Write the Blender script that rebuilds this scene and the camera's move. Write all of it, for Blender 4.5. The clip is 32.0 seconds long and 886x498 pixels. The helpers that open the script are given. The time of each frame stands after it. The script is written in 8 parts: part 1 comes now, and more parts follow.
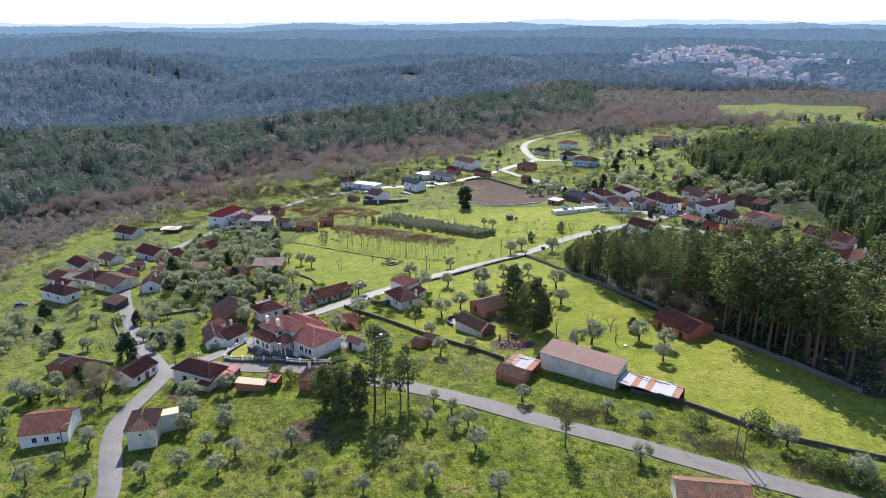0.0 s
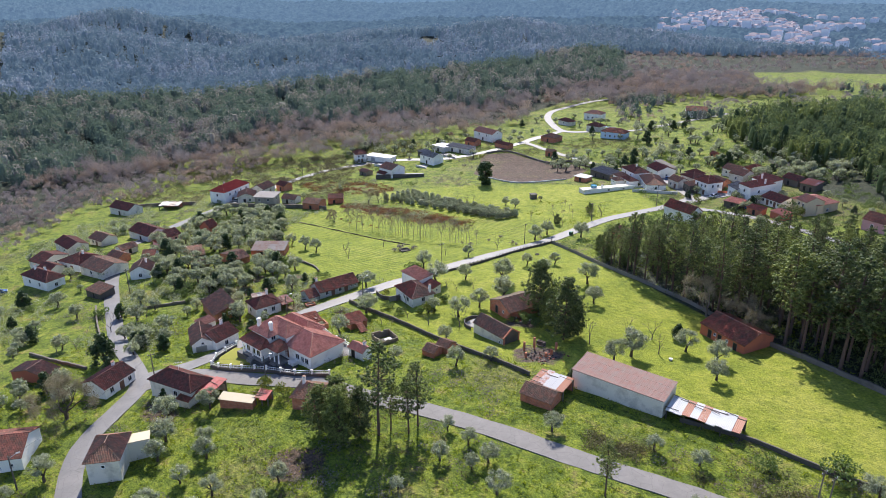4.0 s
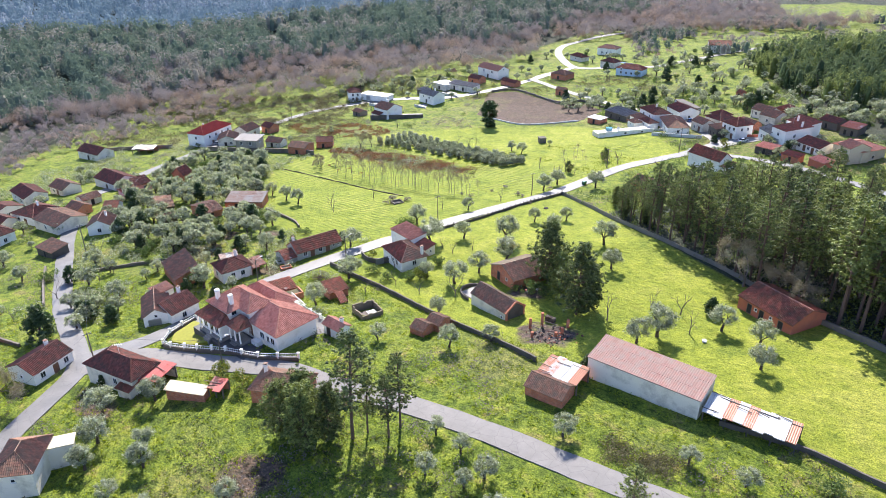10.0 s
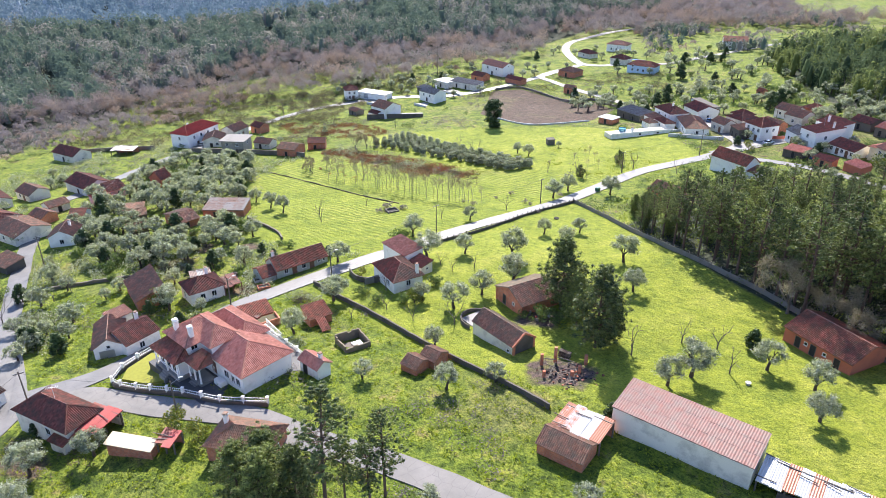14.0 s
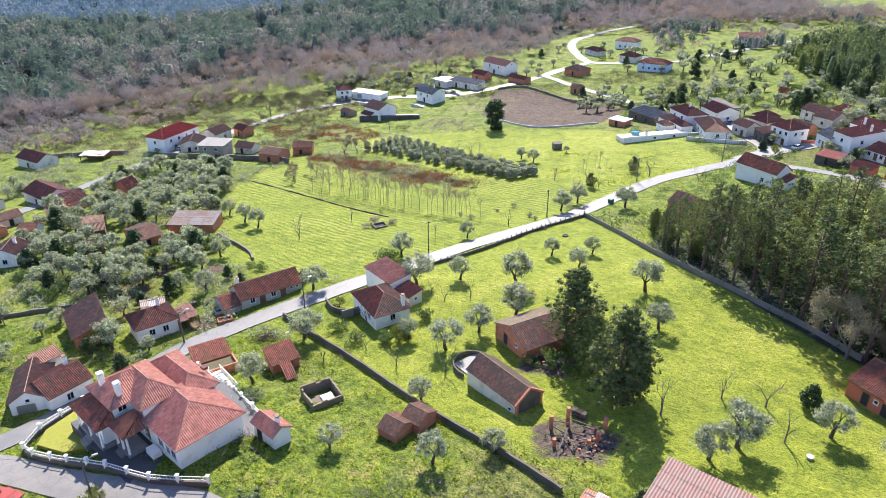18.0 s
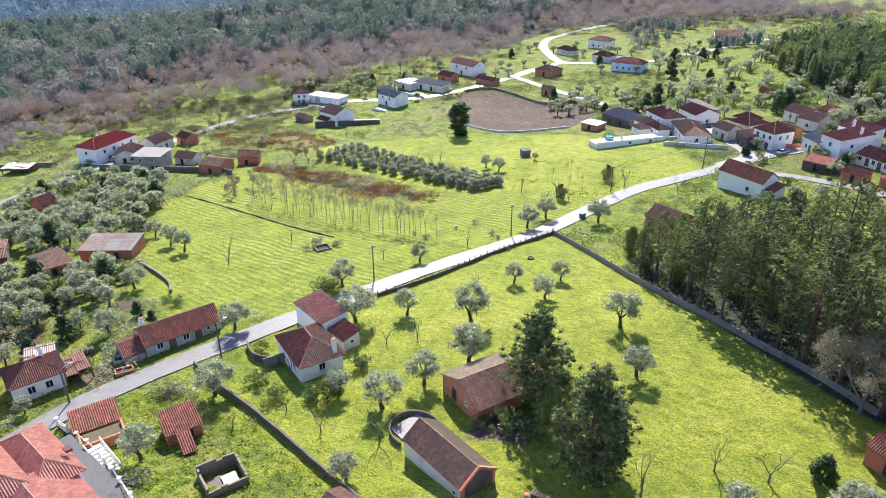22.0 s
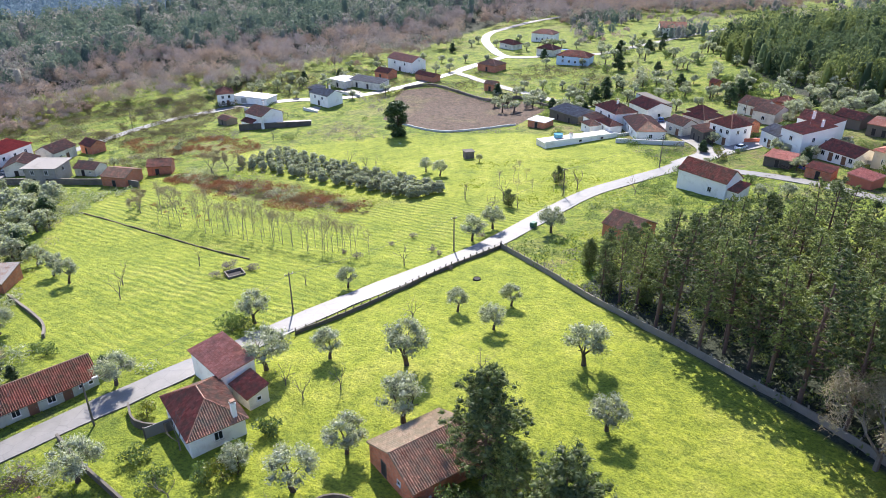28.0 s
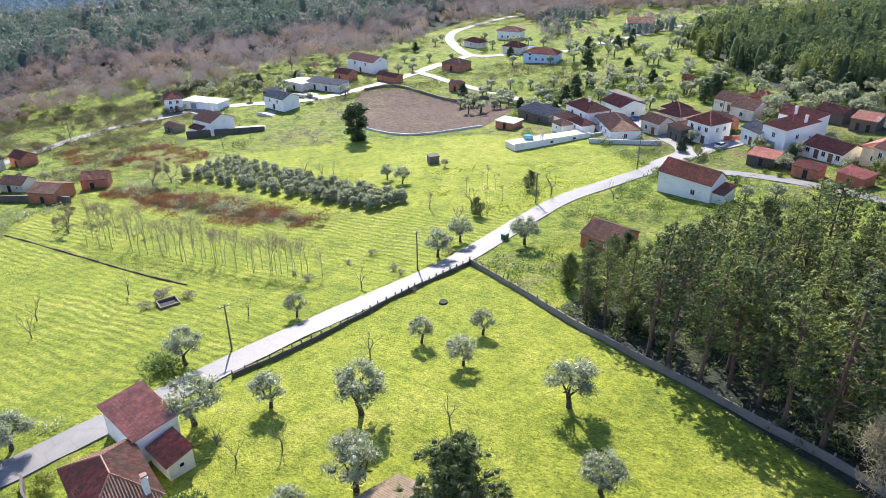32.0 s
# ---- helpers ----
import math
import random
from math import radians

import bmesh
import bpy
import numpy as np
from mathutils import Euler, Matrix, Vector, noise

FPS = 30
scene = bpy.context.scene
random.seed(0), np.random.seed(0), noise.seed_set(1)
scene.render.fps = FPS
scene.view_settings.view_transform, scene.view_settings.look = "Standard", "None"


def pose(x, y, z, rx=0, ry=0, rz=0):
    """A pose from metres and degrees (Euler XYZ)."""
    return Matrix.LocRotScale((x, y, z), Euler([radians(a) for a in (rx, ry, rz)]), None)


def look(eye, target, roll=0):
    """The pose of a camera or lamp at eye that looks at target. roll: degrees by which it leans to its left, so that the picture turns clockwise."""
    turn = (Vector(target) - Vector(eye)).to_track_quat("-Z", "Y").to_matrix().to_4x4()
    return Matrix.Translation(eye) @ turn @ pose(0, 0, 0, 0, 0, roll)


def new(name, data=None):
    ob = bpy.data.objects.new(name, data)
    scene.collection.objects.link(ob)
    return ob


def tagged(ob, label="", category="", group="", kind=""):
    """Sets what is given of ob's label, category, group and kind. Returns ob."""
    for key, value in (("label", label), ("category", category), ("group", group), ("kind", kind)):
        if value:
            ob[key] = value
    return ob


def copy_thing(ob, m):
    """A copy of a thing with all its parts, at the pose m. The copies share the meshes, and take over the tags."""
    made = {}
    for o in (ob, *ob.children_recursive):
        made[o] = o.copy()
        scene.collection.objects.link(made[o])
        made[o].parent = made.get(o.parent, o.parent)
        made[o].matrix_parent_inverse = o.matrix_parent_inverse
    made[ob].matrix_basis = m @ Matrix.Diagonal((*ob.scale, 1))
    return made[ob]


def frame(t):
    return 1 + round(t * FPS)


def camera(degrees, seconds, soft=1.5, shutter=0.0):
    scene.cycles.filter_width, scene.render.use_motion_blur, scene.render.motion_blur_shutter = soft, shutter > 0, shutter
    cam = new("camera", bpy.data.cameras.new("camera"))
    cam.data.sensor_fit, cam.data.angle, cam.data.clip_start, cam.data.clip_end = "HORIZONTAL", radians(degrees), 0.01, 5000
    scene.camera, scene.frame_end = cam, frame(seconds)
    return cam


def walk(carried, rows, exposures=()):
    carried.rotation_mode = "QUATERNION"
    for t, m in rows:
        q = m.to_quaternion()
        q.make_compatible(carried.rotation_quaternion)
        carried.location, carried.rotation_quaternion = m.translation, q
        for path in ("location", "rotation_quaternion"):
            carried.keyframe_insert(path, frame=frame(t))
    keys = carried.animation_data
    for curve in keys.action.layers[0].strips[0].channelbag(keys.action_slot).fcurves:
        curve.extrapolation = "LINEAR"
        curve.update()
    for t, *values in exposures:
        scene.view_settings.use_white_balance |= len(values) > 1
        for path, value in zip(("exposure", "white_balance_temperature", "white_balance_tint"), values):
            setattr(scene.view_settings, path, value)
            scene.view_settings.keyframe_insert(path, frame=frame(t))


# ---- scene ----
cam = camera(66.0, 32.0, soft=0.7)
# seconds, eye (metres), tilt, heading and lean (degrees)
PATH = [
    (0, 5.43, -9.57, 86.06, 71.65, 6.32, -0.20),
    (0.5, 4.77, -6.58, 85.92, 71.58, 6.12, -0.50),
    (1, 4.10, -3.57, 85.81, 71.59, 6.49, -0.11),
    (1.5, 3.37, -0.51, 85.77, 71.53, 7.56, 0.06),
    (2, 2.69, 2.59, 85.72, 71.64, 7.39, -0.17),
    (2.5, 2.17, 5.68, 85.63, 71.73, 7.35, 0.02),
    (4.5, 2.90, 17.60, 84.23, 68.27, 8.08, -0.12),
    (5, 2.93, 20.04, 83.93, 68.26, 8.18, -0.09),
    (5.5, 2.90, 22.34, 83.61, 65.76, 8.22, -0.15),
    (6, 2.82, 24.49, 83.24, 63.81, 8.28, -0.08),
    (6.5, 2.71, 26.49, 82.79, 63.79, 8.34, -0.15),
    (7, 2.61, 28.35, 82.26, 63.81, 8.32, -0.10),
    (7.5, 2.56, 30.14, 81.69, 63.81, 8.36, -0.08),
    (8, 2.51, 31.93, 81.11, 63.77, 8.38, -0.16),
    (8.5, 2.46, 33.77, 80.55, 63.80, 8.42, -0.12),
    (9, 2.38, 35.67, 80.00, 63.81, 8.45, -0.16),
    (9.5, 2.21, 37.65, 79.44, 63.79, 8.45, -0.14),
    (10, 2.01, 39.70, 78.90, 63.81, 8.45, -0.11),
    (10.5, 1.81, 41.81, 78.35, 63.81, 8.47, 0.01),
    (11, 1.60, 43.98, 77.80, 63.81, 8.47, 0.02),
    (11.5, 1.38, 46.27, 77.23, 63.83, 8.50, 0.00),
    (12, 1.17, 48.64, 76.62, 63.83, 8.56, 0.00),
    (12.5, 0.95, 51.10, 75.95, 63.83, 8.61, -0.09),
    (13, 0.74, 53.59, 75.28, 63.76, 8.68, -0.16),
    (13.5, 0.53, 56.10, 74.64, 63.74, 8.70, -0.16),
    (14, 0.30, 58.63, 74.02, 63.71, 8.76, -0.11),
    (14.5, 0.09, 61.17, 73.42, 63.68, 8.78, -0.08),
    (16.5, -0.74, 71.39, 70.86, 63.67, 8.91, -0.15),
    (17, -0.85, 74.17, 70.30, 63.61, 8.98, -0.21),
    (17.5, -0.85, 76.99, 69.77, 63.63, 9.03, -0.24),
    (18, -0.70, 79.80, 69.25, 63.65, 9.07, -0.22),
    (18.5, -0.38, 82.62, 68.74, 63.65, 8.94, -0.25),
    (19, 0.07, 85.43, 68.23, 63.68, 8.79, -0.38),
    (19.5, 0.57, 88.14, 67.73, 63.74, 8.74, -0.32),
    (20, 1.04, 90.67, 67.23, 63.74, 8.71, -0.27),
    (20.5, 1.48, 93.03, 66.71, 63.72, 8.71, -0.26),
    (21, 1.88, 95.29, 66.20, 63.72, 8.75, -0.27),
    (21.5, 2.22, 97.47, 65.72, 63.76, 8.05, -0.23),
    (22, 2.46, 99.50, 65.24, 63.76, 7.18, -0.24),
    (22.5, 2.63, 101.40, 64.74, 63.75, 6.75, -0.25),
    (23, 2.73, 103.16, 64.26, 63.78, 6.05, -0.18),
    (23.5, 2.78, 104.85, 63.81, 63.78, 5.36, -0.10),
    (24, 2.81, 106.47, 63.39, 63.82, 4.87, -0.14),
    (24.5, 2.86, 108.04, 63.01, 63.83, 4.47, -0.12),
    (25, 2.91, 109.59, 62.65, 63.83, 4.11, -0.04),
    (25.5, 2.99, 111.10, 62.28, 63.78, 3.82, -0.09),
    (27.5, 3.37, 116.77, 60.92, 63.61, 2.84, -0.13),
    (28, 3.46, 118.38, 60.53, 63.57, 2.55, -0.09),
    (28.5, 3.57, 120.01, 60.11, 63.50, 1.95, -0.15),
    (29, 3.71, 121.67, 59.67, 63.47, 1.10, -0.15),
    (29.5, 3.88, 123.35, 59.20, 63.46, 0.63, -0.19),
    (30, 4.10, 124.99, 58.71, 63.52, 0.34, -0.38),
    (30.5, 4.33, 126.61, 58.22, 63.65, 0.21, -0.58),
    (31, 4.48, 128.31, 57.76, 63.72, 0.10, -0.69),
    (31.5, 4.53, 130.11, 57.35, 63.76, -0.05, -0.65),
    (32, 4.49, 131.98, 56.97, 63.67, -0.14, -0.46),
]
EXPOSURES = [(0, 0.52), (2.5, 0.58), (4.5, 0.72), (5, 1.27), (6, 1.22), (14, 1.18), (19, 1.15), (32, 1.14)]
walk(cam, [(t, pose(x, y, z, 0, 0, heading) @ pose(0, 0, 0, tilt) @ pose(0, 0, 0, 0, 0, lean)) for t, x, y, z, tilt, heading, lean in PATH], EXPOSURES)

# ---- light ----
SUN_HEIGHT, SUN_HEADING = radians(41), radians(-9)   # heading from +y, to the right
world = bpy.data.worlds.new("sky")
scene.world = world
world.use_nodes = True
wn = world.node_tree.nodes
sky = wn.new("ShaderNodeTexSky")
sky.sky_type, sky.sun_disc = "NISHITA", False
sky.sun_elevation, sky.sun_rotation = SUN_HEIGHT, SUN_HEADING
sky.air_density, sky.dust_density, sky.ozone_density = 1.0, 0.2, 2.0
wn["Background"].inputs["Strength"].default_value = 0.12
tint = wn.new("ShaderNodeMix")
tint.data_type, tint.blend_type = "RGBA", "MULTIPLY"
tint.inputs[0].default_value, tint.inputs[7].default_value = 1.0, (1.01, 0.99, 1.2, 1.0)
world.node_tree.links.new(sky.outputs[0], tint.inputs[6])
world.node_tree.links.new(tint.outputs[2], wn["Background"].inputs["Color"])
lamp = bpy.data.lights.new("sun", "SUN")
lamp.energy, lamp.angle, lamp.color = 5.0, radians(0.6), (1.0, 0.93, 0.885)
sun = new("sun", lamp)
to_sun = Vector((math.sin(SUN_HEADING) * math.cos(SUN_HEIGHT), math.cos(SUN_HEADING) * math.cos(SUN_HEIGHT), math.sin(SUN_HEIGHT)))
sun.matrix_basis = look(Vector((0, 200, 200)) + to_sun * 50, (0, 200, 200))
scene.view_settings.exposure = 0.0

# ---- materials ----


class Nodes:
    """A node material with the Principled shader, and short ways to wire it."""

    def __init__(self, name):
        self.mat = bpy.data.materials.new(name)
        self.mat.use_nodes = True
        self.tree = self.mat.node_tree
        self.shader = self.tree.nodes["Principled BSDF"]
        self.out = self.tree.nodes["Material Output"]
        self.coord = None

    def add(self, kind, **props):
        node = self.tree.nodes.new(kind)
        for key, value in props.items():
            if key == "operation":
                node.operation = value
            elif key == "data_type":
                node.data_type = value
            elif key == "blend_type":
                node.blend_type = value
            elif key == "attribute_name":
                node.attribute_name = value
            elif key == "feature":
                node.feature = value
            elif key == "distance":
                node.distance = value
            elif key == "noise_dimensions":
                node.noise_dimensions = value
        return node

    def link(self, a, b):
        self.tree.links.new(a, b)
        return b.node

    def place(self, kind="Object"):
        if self.coord is None:
            self.coord = self.add("ShaderNodeTexCoord")
        return self.coord.outputs[kind]

    def noise(self, scale, detail=4.0, rough=0.55, where=None):
        n = self.add("ShaderNodeTexNoise")
        n.inputs["Scale"].default_value, n.inputs["Detail"].default_value, n.inputs["Roughness"].default_value = scale, detail, rough
        self.link(where or self.place(), n.inputs["Vector"])
        return n.outputs[0]

    def ramp(self, value, *stops):
        r = self.add("ShaderNodeValToRGB")
        while len(r.color_ramp.elements) < len(stops):
            r.color_ramp.elements.new(0.5)
        for e, (at, col) in zip(r.color_ramp.elements, stops):
            e.position, e.color = at, (*col, 1.0) if len(col) == 3 else col
        self.link(value, r.inputs[0])
        return r.outputs[0]

    def mix(self, fac, a, b, mode="MIX"):
        m = self.add("ShaderNodeMix", data_type="RGBA", blend_type=mode)
        for value, socket in ((fac, m.inputs[0]), (a, m.inputs[6]), (b, m.inputs[7])):
            if isinstance(value, (int, float)):
                socket.default_value = value
            elif isinstance(value, tuple):
                socket.default_value = (*value, 1.0)
            else:
                self.link(value, socket)
        return m.outputs[2]

    def math(self, op, a, b=0.5):
        m = self.add("ShaderNodeMath", operation=op)
        for value, socket in ((a, m.inputs[0]), (b, m.inputs[1])):
            if isinstance(value, (int, float)):
                socket.default_value = value
            else:
                self.link(value, socket)
        return m.outputs[0]

    def attribute(self, name):
        return self.add("ShaderNodeAttribute", attribute_name=name).outputs

    def done(self, color, rough=0.85, bump=None, strength=0.4, depth=0.05, metal=0.0, sheen=0.5):
        self.shader.inputs["Specular IOR Level"].default_value = sheen
        if isinstance(color, tuple):
            self.shader.inputs["Base Color"].default_value = (*color, 1.0)
        else:
            self.link(color, self.shader.inputs["Base Color"])
        if isinstance(rough, float):
            self.shader.inputs["Roughness"].default_value = rough
        else:
            self.link(rough, self.shader.inputs["Roughness"])
        self.shader.inputs["Metallic"].default_value = metal
        if bump is not None:
            b = self.add("ShaderNodeBump")
            b.inputs["Strength"].default_value, b.inputs["Distance"].default_value = strength, depth
            self.link(bump, b.inputs["Height"])
            self.link(b.outputs[0], self.shader.inputs["Normal"])
        return self.mat


def shade(c, k):
    return tuple(min(v * k, 1.0) for v in c)


def tile_material(name, low, high, moss=(0.10, 0.09, 0.06), worn=0.45):
    """Roman roof tiles: a colour for every tile, and stains over many."""
    m = Nodes(name)
    uv = m.add("ShaderNodeUVMap").outputs[0]
    cell = m.add("ShaderNodeVectorMath", operation="FLOOR")
    m.link(uv, cell.inputs[0])
    rand = m.add("ShaderNodeTexWhiteNoise")
    rand.noise_dimensions = "3D"
    m.link(cell.outputs[0], rand.inputs[0])
    col = m.mix(rand.outputs[0], low, high)
    stain = m.noise(0.9, 5.0, 0.65)
    col = m.mix(m.ramp(stain, (0.5 - 0.25 * worn, (0, 0, 0)), (0.78 - 0.2 * worn, (1, 1, 1))), col, moss)
    fine = m.noise(14.0, 3.0)
    col = m.mix(0.35, col, m.ramp(fine, (0.3, (0.35, 0.35, 0.35)), (0.7, (1, 1, 1))), "MULTIPLY")
    return m.done(col, 0.72, fine, 0.3, 0.02, sheen=0.25)


def plaster_material(name, base, dirt=(0.30, 0.27, 0.22), amount=0.5):
    m = Nodes(name)
    big, fine = m.noise(0.35, 5.0, 0.65), m.noise(9.0, 4.0)
    col = m.mix(m.ramp(big, (0.62 - 0.14 * amount, (0, 0, 0)), (0.95 - 0.2 * amount, (0.8, 0.8, 0.8))), base, dirt)
    col = m.mix(0.18, col, m.ramp(fine, (0.25, (0.55, 0.55, 0.55)), (0.75, (1, 1, 1))), "MULTIPLY")
    return m.done(col, 0.9, fine, 0.25, 0.02)


def leaf_material(name, low, high, shine=0.35, gloss=0.45, clump=0.0, vary=0.0):
    """Leaves: a colour for every leaf, and light that shines through."""
    m = Nodes(name)
    geo = m.add("ShaderNodeNewGeometry")
    info = m.add("ShaderNodeObjectInfo")
    col = m.mix(geo.outputs["Random Per Island"], low, high)
    col = m.mix(m.math("MULTIPLY", info.outputs["Random"], 0.3), col, shade(low, 0.7))
    if vary:
        col = m.mix(vary, col, m.ramp(info.outputs["Random"], (0.0, (0.45, 0.5, 0.55)), (0.55, (1.0, 1.0, 1.0)), (1.0, (1.9, 1.75, 1.5))), "MULTIPLY")
    if clump:
        n = m.noise(clump, 2.0)
        col = m.mix(1.0, col, m.ramp(n, (0.36, (0.38, 0.41, 0.45)), (0.64, (1.5, 1.45, 1.38))), "MULTIPLY")
    m.done(col, gloss)
    trans = m.add("ShaderNodeBsdfTranslucent")
    m.link(m.mix(1.0, col, (0.95, 1.0, 0.55), "MULTIPLY"), trans.inputs[0])
    both = m.add("ShaderNodeMixShader")
    both.inputs[0].default_value = shine
    m.link(m.shader.outputs[0], both.inputs[1])
    m.link(trans.outputs[0], both.inputs[2])
    m.link(both.outputs[0], m.out.inputs["Surface"])
    return m.mat


def wood_material(name, low, high, other, shine=0.3, far=0.03, haze_glow=0.0):
    """Woods: a colour for every leaf face, a tone for every tree and drifts of another kind of tree; the far ones glow
    faintly blue, as painted haze.
    """
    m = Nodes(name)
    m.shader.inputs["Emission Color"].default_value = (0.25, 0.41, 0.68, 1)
    m.shader.inputs["Emission Strength"].default_value = haze_glow
    geo = m.add("ShaderNodeNewGeometry")
    tone = m.attribute("tone")[2]
    col = m.mix(m.math("ADD", m.math("MULTIPLY", geo.outputs["Random Per Island"], 0.35), m.math("MULTIPLY", tone, 0.65)), low, high)
    drift = m.ramp(m.math("ADD", m.math("MULTIPLY", m.noise(far, 3.0), 0.75), m.math("MULTIPLY", tone, 0.25)), (0.52, (0, 0, 0)), (0.62, (1, 1, 1)))
    col = m.mix(drift, col, m.mix(geo.outputs["Random Per Island"], shade(other, 0.6), shade(other, 1.4)))
    m.done(col, 0.8, sheen=0.1)
    trans = m.add("ShaderNodeBsdfTranslucent")
    m.link(col, trans.inputs[0])
    both = m.add("ShaderNodeMixShader")
    both.inputs[0].default_value = shine
    m.link(m.shader.outputs[0], both.inputs[1])
    m.link(trans.outputs[0], both.inputs[2])
    m.link(both.outputs[0], m.out.inputs["Surface"])
    return m.mat


def plain_material(name, base, rough=0.8, vary=0.25, scale=6.0, metal=0.0):
    m = Nodes(name)
    n = m.noise(scale, 4.0)
    col = m.mix(n, shade(base, 1 - vary), shade(base, 1 + vary))
    return m.done(col, rough, n, 0.2, 0.02, metal)


def brick_material(name, low, high, joint):
    m = Nodes(name)
    b = m.add("ShaderNodeTexBrick")
    for key, value in (("Scale", 1.0), ("Mortar Size", 0.012), ("Brick Width", 0.32), ("Row Height", 0.21), ("Bias", 0.0)):
        b.inputs[key].default_value = value
    b.inputs["Color1"].default_value, b.inputs["Color2"].default_value, b.inputs["Mortar"].default_value = (*low, 1), (*high, 1), (*joint, 1)
    at = m.add("ShaderNodeMapping")
    m.link(m.place("UV"), at.inputs[0])
    m.link(at.outputs[0], b.inputs["Vector"])
    col = m.mix(m.ramp(m.noise(0.8, 5.0, 0.65), (0.45, (0, 0, 0)), (0.8, (0.7, 0.7, 0.7))), b.outputs[0], shade(low, 0.45))
    return m.done(col, 0.9, b.outputs[1], -0.5, 0.02)


def sheet_material(name, base, rust, share):
    """Zinc sheets with rust in long runs."""
    m = Nodes(name)
    cell = m.add("ShaderNodeVectorMath", operation="FLOOR")
    at = m.add("ShaderNodeMapping")
    at.inputs["Scale"].default_value = (0.11, 0.45, 1)
    m.link(m.add("ShaderNodeUVMap").outputs[0], at.inputs[0])
    m.link(at.outputs[0], cell.inputs[0])
    rand = m.add("ShaderNodeTexWhiteNoise")
    m.link(cell.outputs[0], rand.inputs[0])
    own = m.add("ShaderNodeObjectInfo").outputs["Random"]
    mask = m.math("ADD", m.math("MULTIPLY", own, 0.62), m.math("ADD", m.math("MULTIPLY", rand.outputs[0], 0.15), m.math("MULTIPLY", m.noise(1.3, 5.0, 0.65), 0.42)))
    col = m.mix(m.ramp(mask, (0.77 - share * 0.5, (0, 0, 0)), (0.87 - share * 0.45, (1, 1, 1))), base, rust)
    return m.done(col, 0.55, m.noise(5.0), 0.15, 0.02, 0.0)


TILE_NEW = tile_material("tile_terracotta", (0.57, 0.25, 0.175), (0.72, 0.385, 0.285), (0.38, 0.18, 0.125), 0.15)
TILE_RED = tile_material("tile_red", (0.27, 0.075, 0.05), (0.45, 0.155, 0.105), (0.15, 0.095, 0.06), 0.55)
TILE_BRIGHT = tile_material("tile_bright_red", (0.40, 0.075, 0.05), (0.50, 0.12, 0.08), (0.28, 0.08, 0.06), 0.2)
TILE_DARK = tile_material("tile_dark_red", (0.17, 0.055, 0.04), (0.34, 0.125, 0.09), (0.10, 0.072, 0.055), 0.5)
TILE_BROWN = tile_material("tile_weathered_brown", (0.26, 0.115, 0.072), (0.50, 0.265, 0.175), (0.19, 0.15, 0.105), 0.6)
TILE_MOSS = tile_material("tile_mossy_grey", (0.32, 0.22, 0.145), (0.54, 0.40, 0.28), (0.30, 0.25, 0.165), 0.75)
TILE_ROSE = tile_material("tile_faded_rose", (0.44, 0.20, 0.14), (0.60, 0.32, 0.235), (0.30, 0.17, 0.12), 0.35)
TILE_PALE = tile_material("tile_pale", (0.42, 0.20, 0.13), (0.55, 0.30, 0.21), (0.30, 0.20, 0.15), 0.5)
FIBRE = tile_material("fibre_cement_red", (0.30, 0.15, 0.12), (0.38, 0.20, 0.16), (0.30, 0.22, 0.18), 0.7)
SLATE = tile_material("roof_grey", (0.22, 0.21, 0.20), (0.34, 0.33, 0.32), (0.16, 0.14, 0.12), 0.6)
ZINC = sheet_material("zinc_rusty", (0.48, 0.475, 0.46), (0.36, 0.14, 0.075), 0.36)
ZINC_PLAIN = sheet_material("zinc_grey", (0.20, 0.19, 0.175), (0.17, 0.095, 0.065), 0.34)
SHEET_RED = sheet_material("sheet_red", (0.42, 0.07, 0.055), (0.28, 0.08, 0.05), 0.4)
WHITE = plaster_material("plaster_white", (0.88, 0.86, 0.79), (0.50, 0.45, 0.37), 0.55)
WHITE_OLD = plaster_material("plaster_stained", (0.74, 0.69, 0.58), (0.26, 0.23, 0.175), 0.85)
CREAM = plaster_material("plaster_cream", (0.66, 0.56, 0.38), (0.40, 0.31, 0.20), 0.6)
PINK = plaster_material("plaster_pink", (0.70, 0.36, 0.36), (0.45, 0.25, 0.22), 0.4)
BLUE = plaster_material("plaster_pale_blue", (0.55, 0.68, 0.80), (0.40, 0.45, 0.48), 0.3)
GREENISH = plaster_material("plaster_grey_green", (0.42, 0.45, 0.38), (0.20, 0.20, 0.16), 0.8)
CONCRETE = plaster_material("concrete", (0.115, 0.10, 0.082), (0.045, 0.04, 0.032), 0.9)
FENCE_GREY = plaster_material("fence_concrete", (0.21, 0.19, 0.16), (0.09, 0.08, 0.065), 0.8)
RENDER_GREY = plaster_material("grey_render", (0.56, 0.56, 0.54), (0.30, 0.29, 0.27), 0.7)
STONE = plaster_material("dry_stone", (0.18, 0.155, 0.125), (0.07, 0.06, 0.045), 0.9)
BRICK = brick_material("hollow_brick", (0.46, 0.145, 0.072), (0.60, 0.215, 0.115), (0.34, 0.26, 0.20))
HALF_BUILT = plaster_material("raw_grey_render", (0.36, 0.33, 0.28), (0.15, 0.13, 0.105), 0.85)
CONCRETE_PALE = plaster_material("concrete_slab", (0.24, 0.22, 0.195), (0.12, 0.105, 0.09), 0.7)
ORANGE_WALL = plaster_material("painted_orange", (0.50, 0.15, 0.085), (0.30, 0.11, 0.075), 0.7)
GLASS = Nodes("window_glass").done((0.02, 0.025, 0.03), 0.08)
FRAME_WHITE = plain_material("frame_white", (0.75, 0.75, 0.73), 0.5, 0.08)
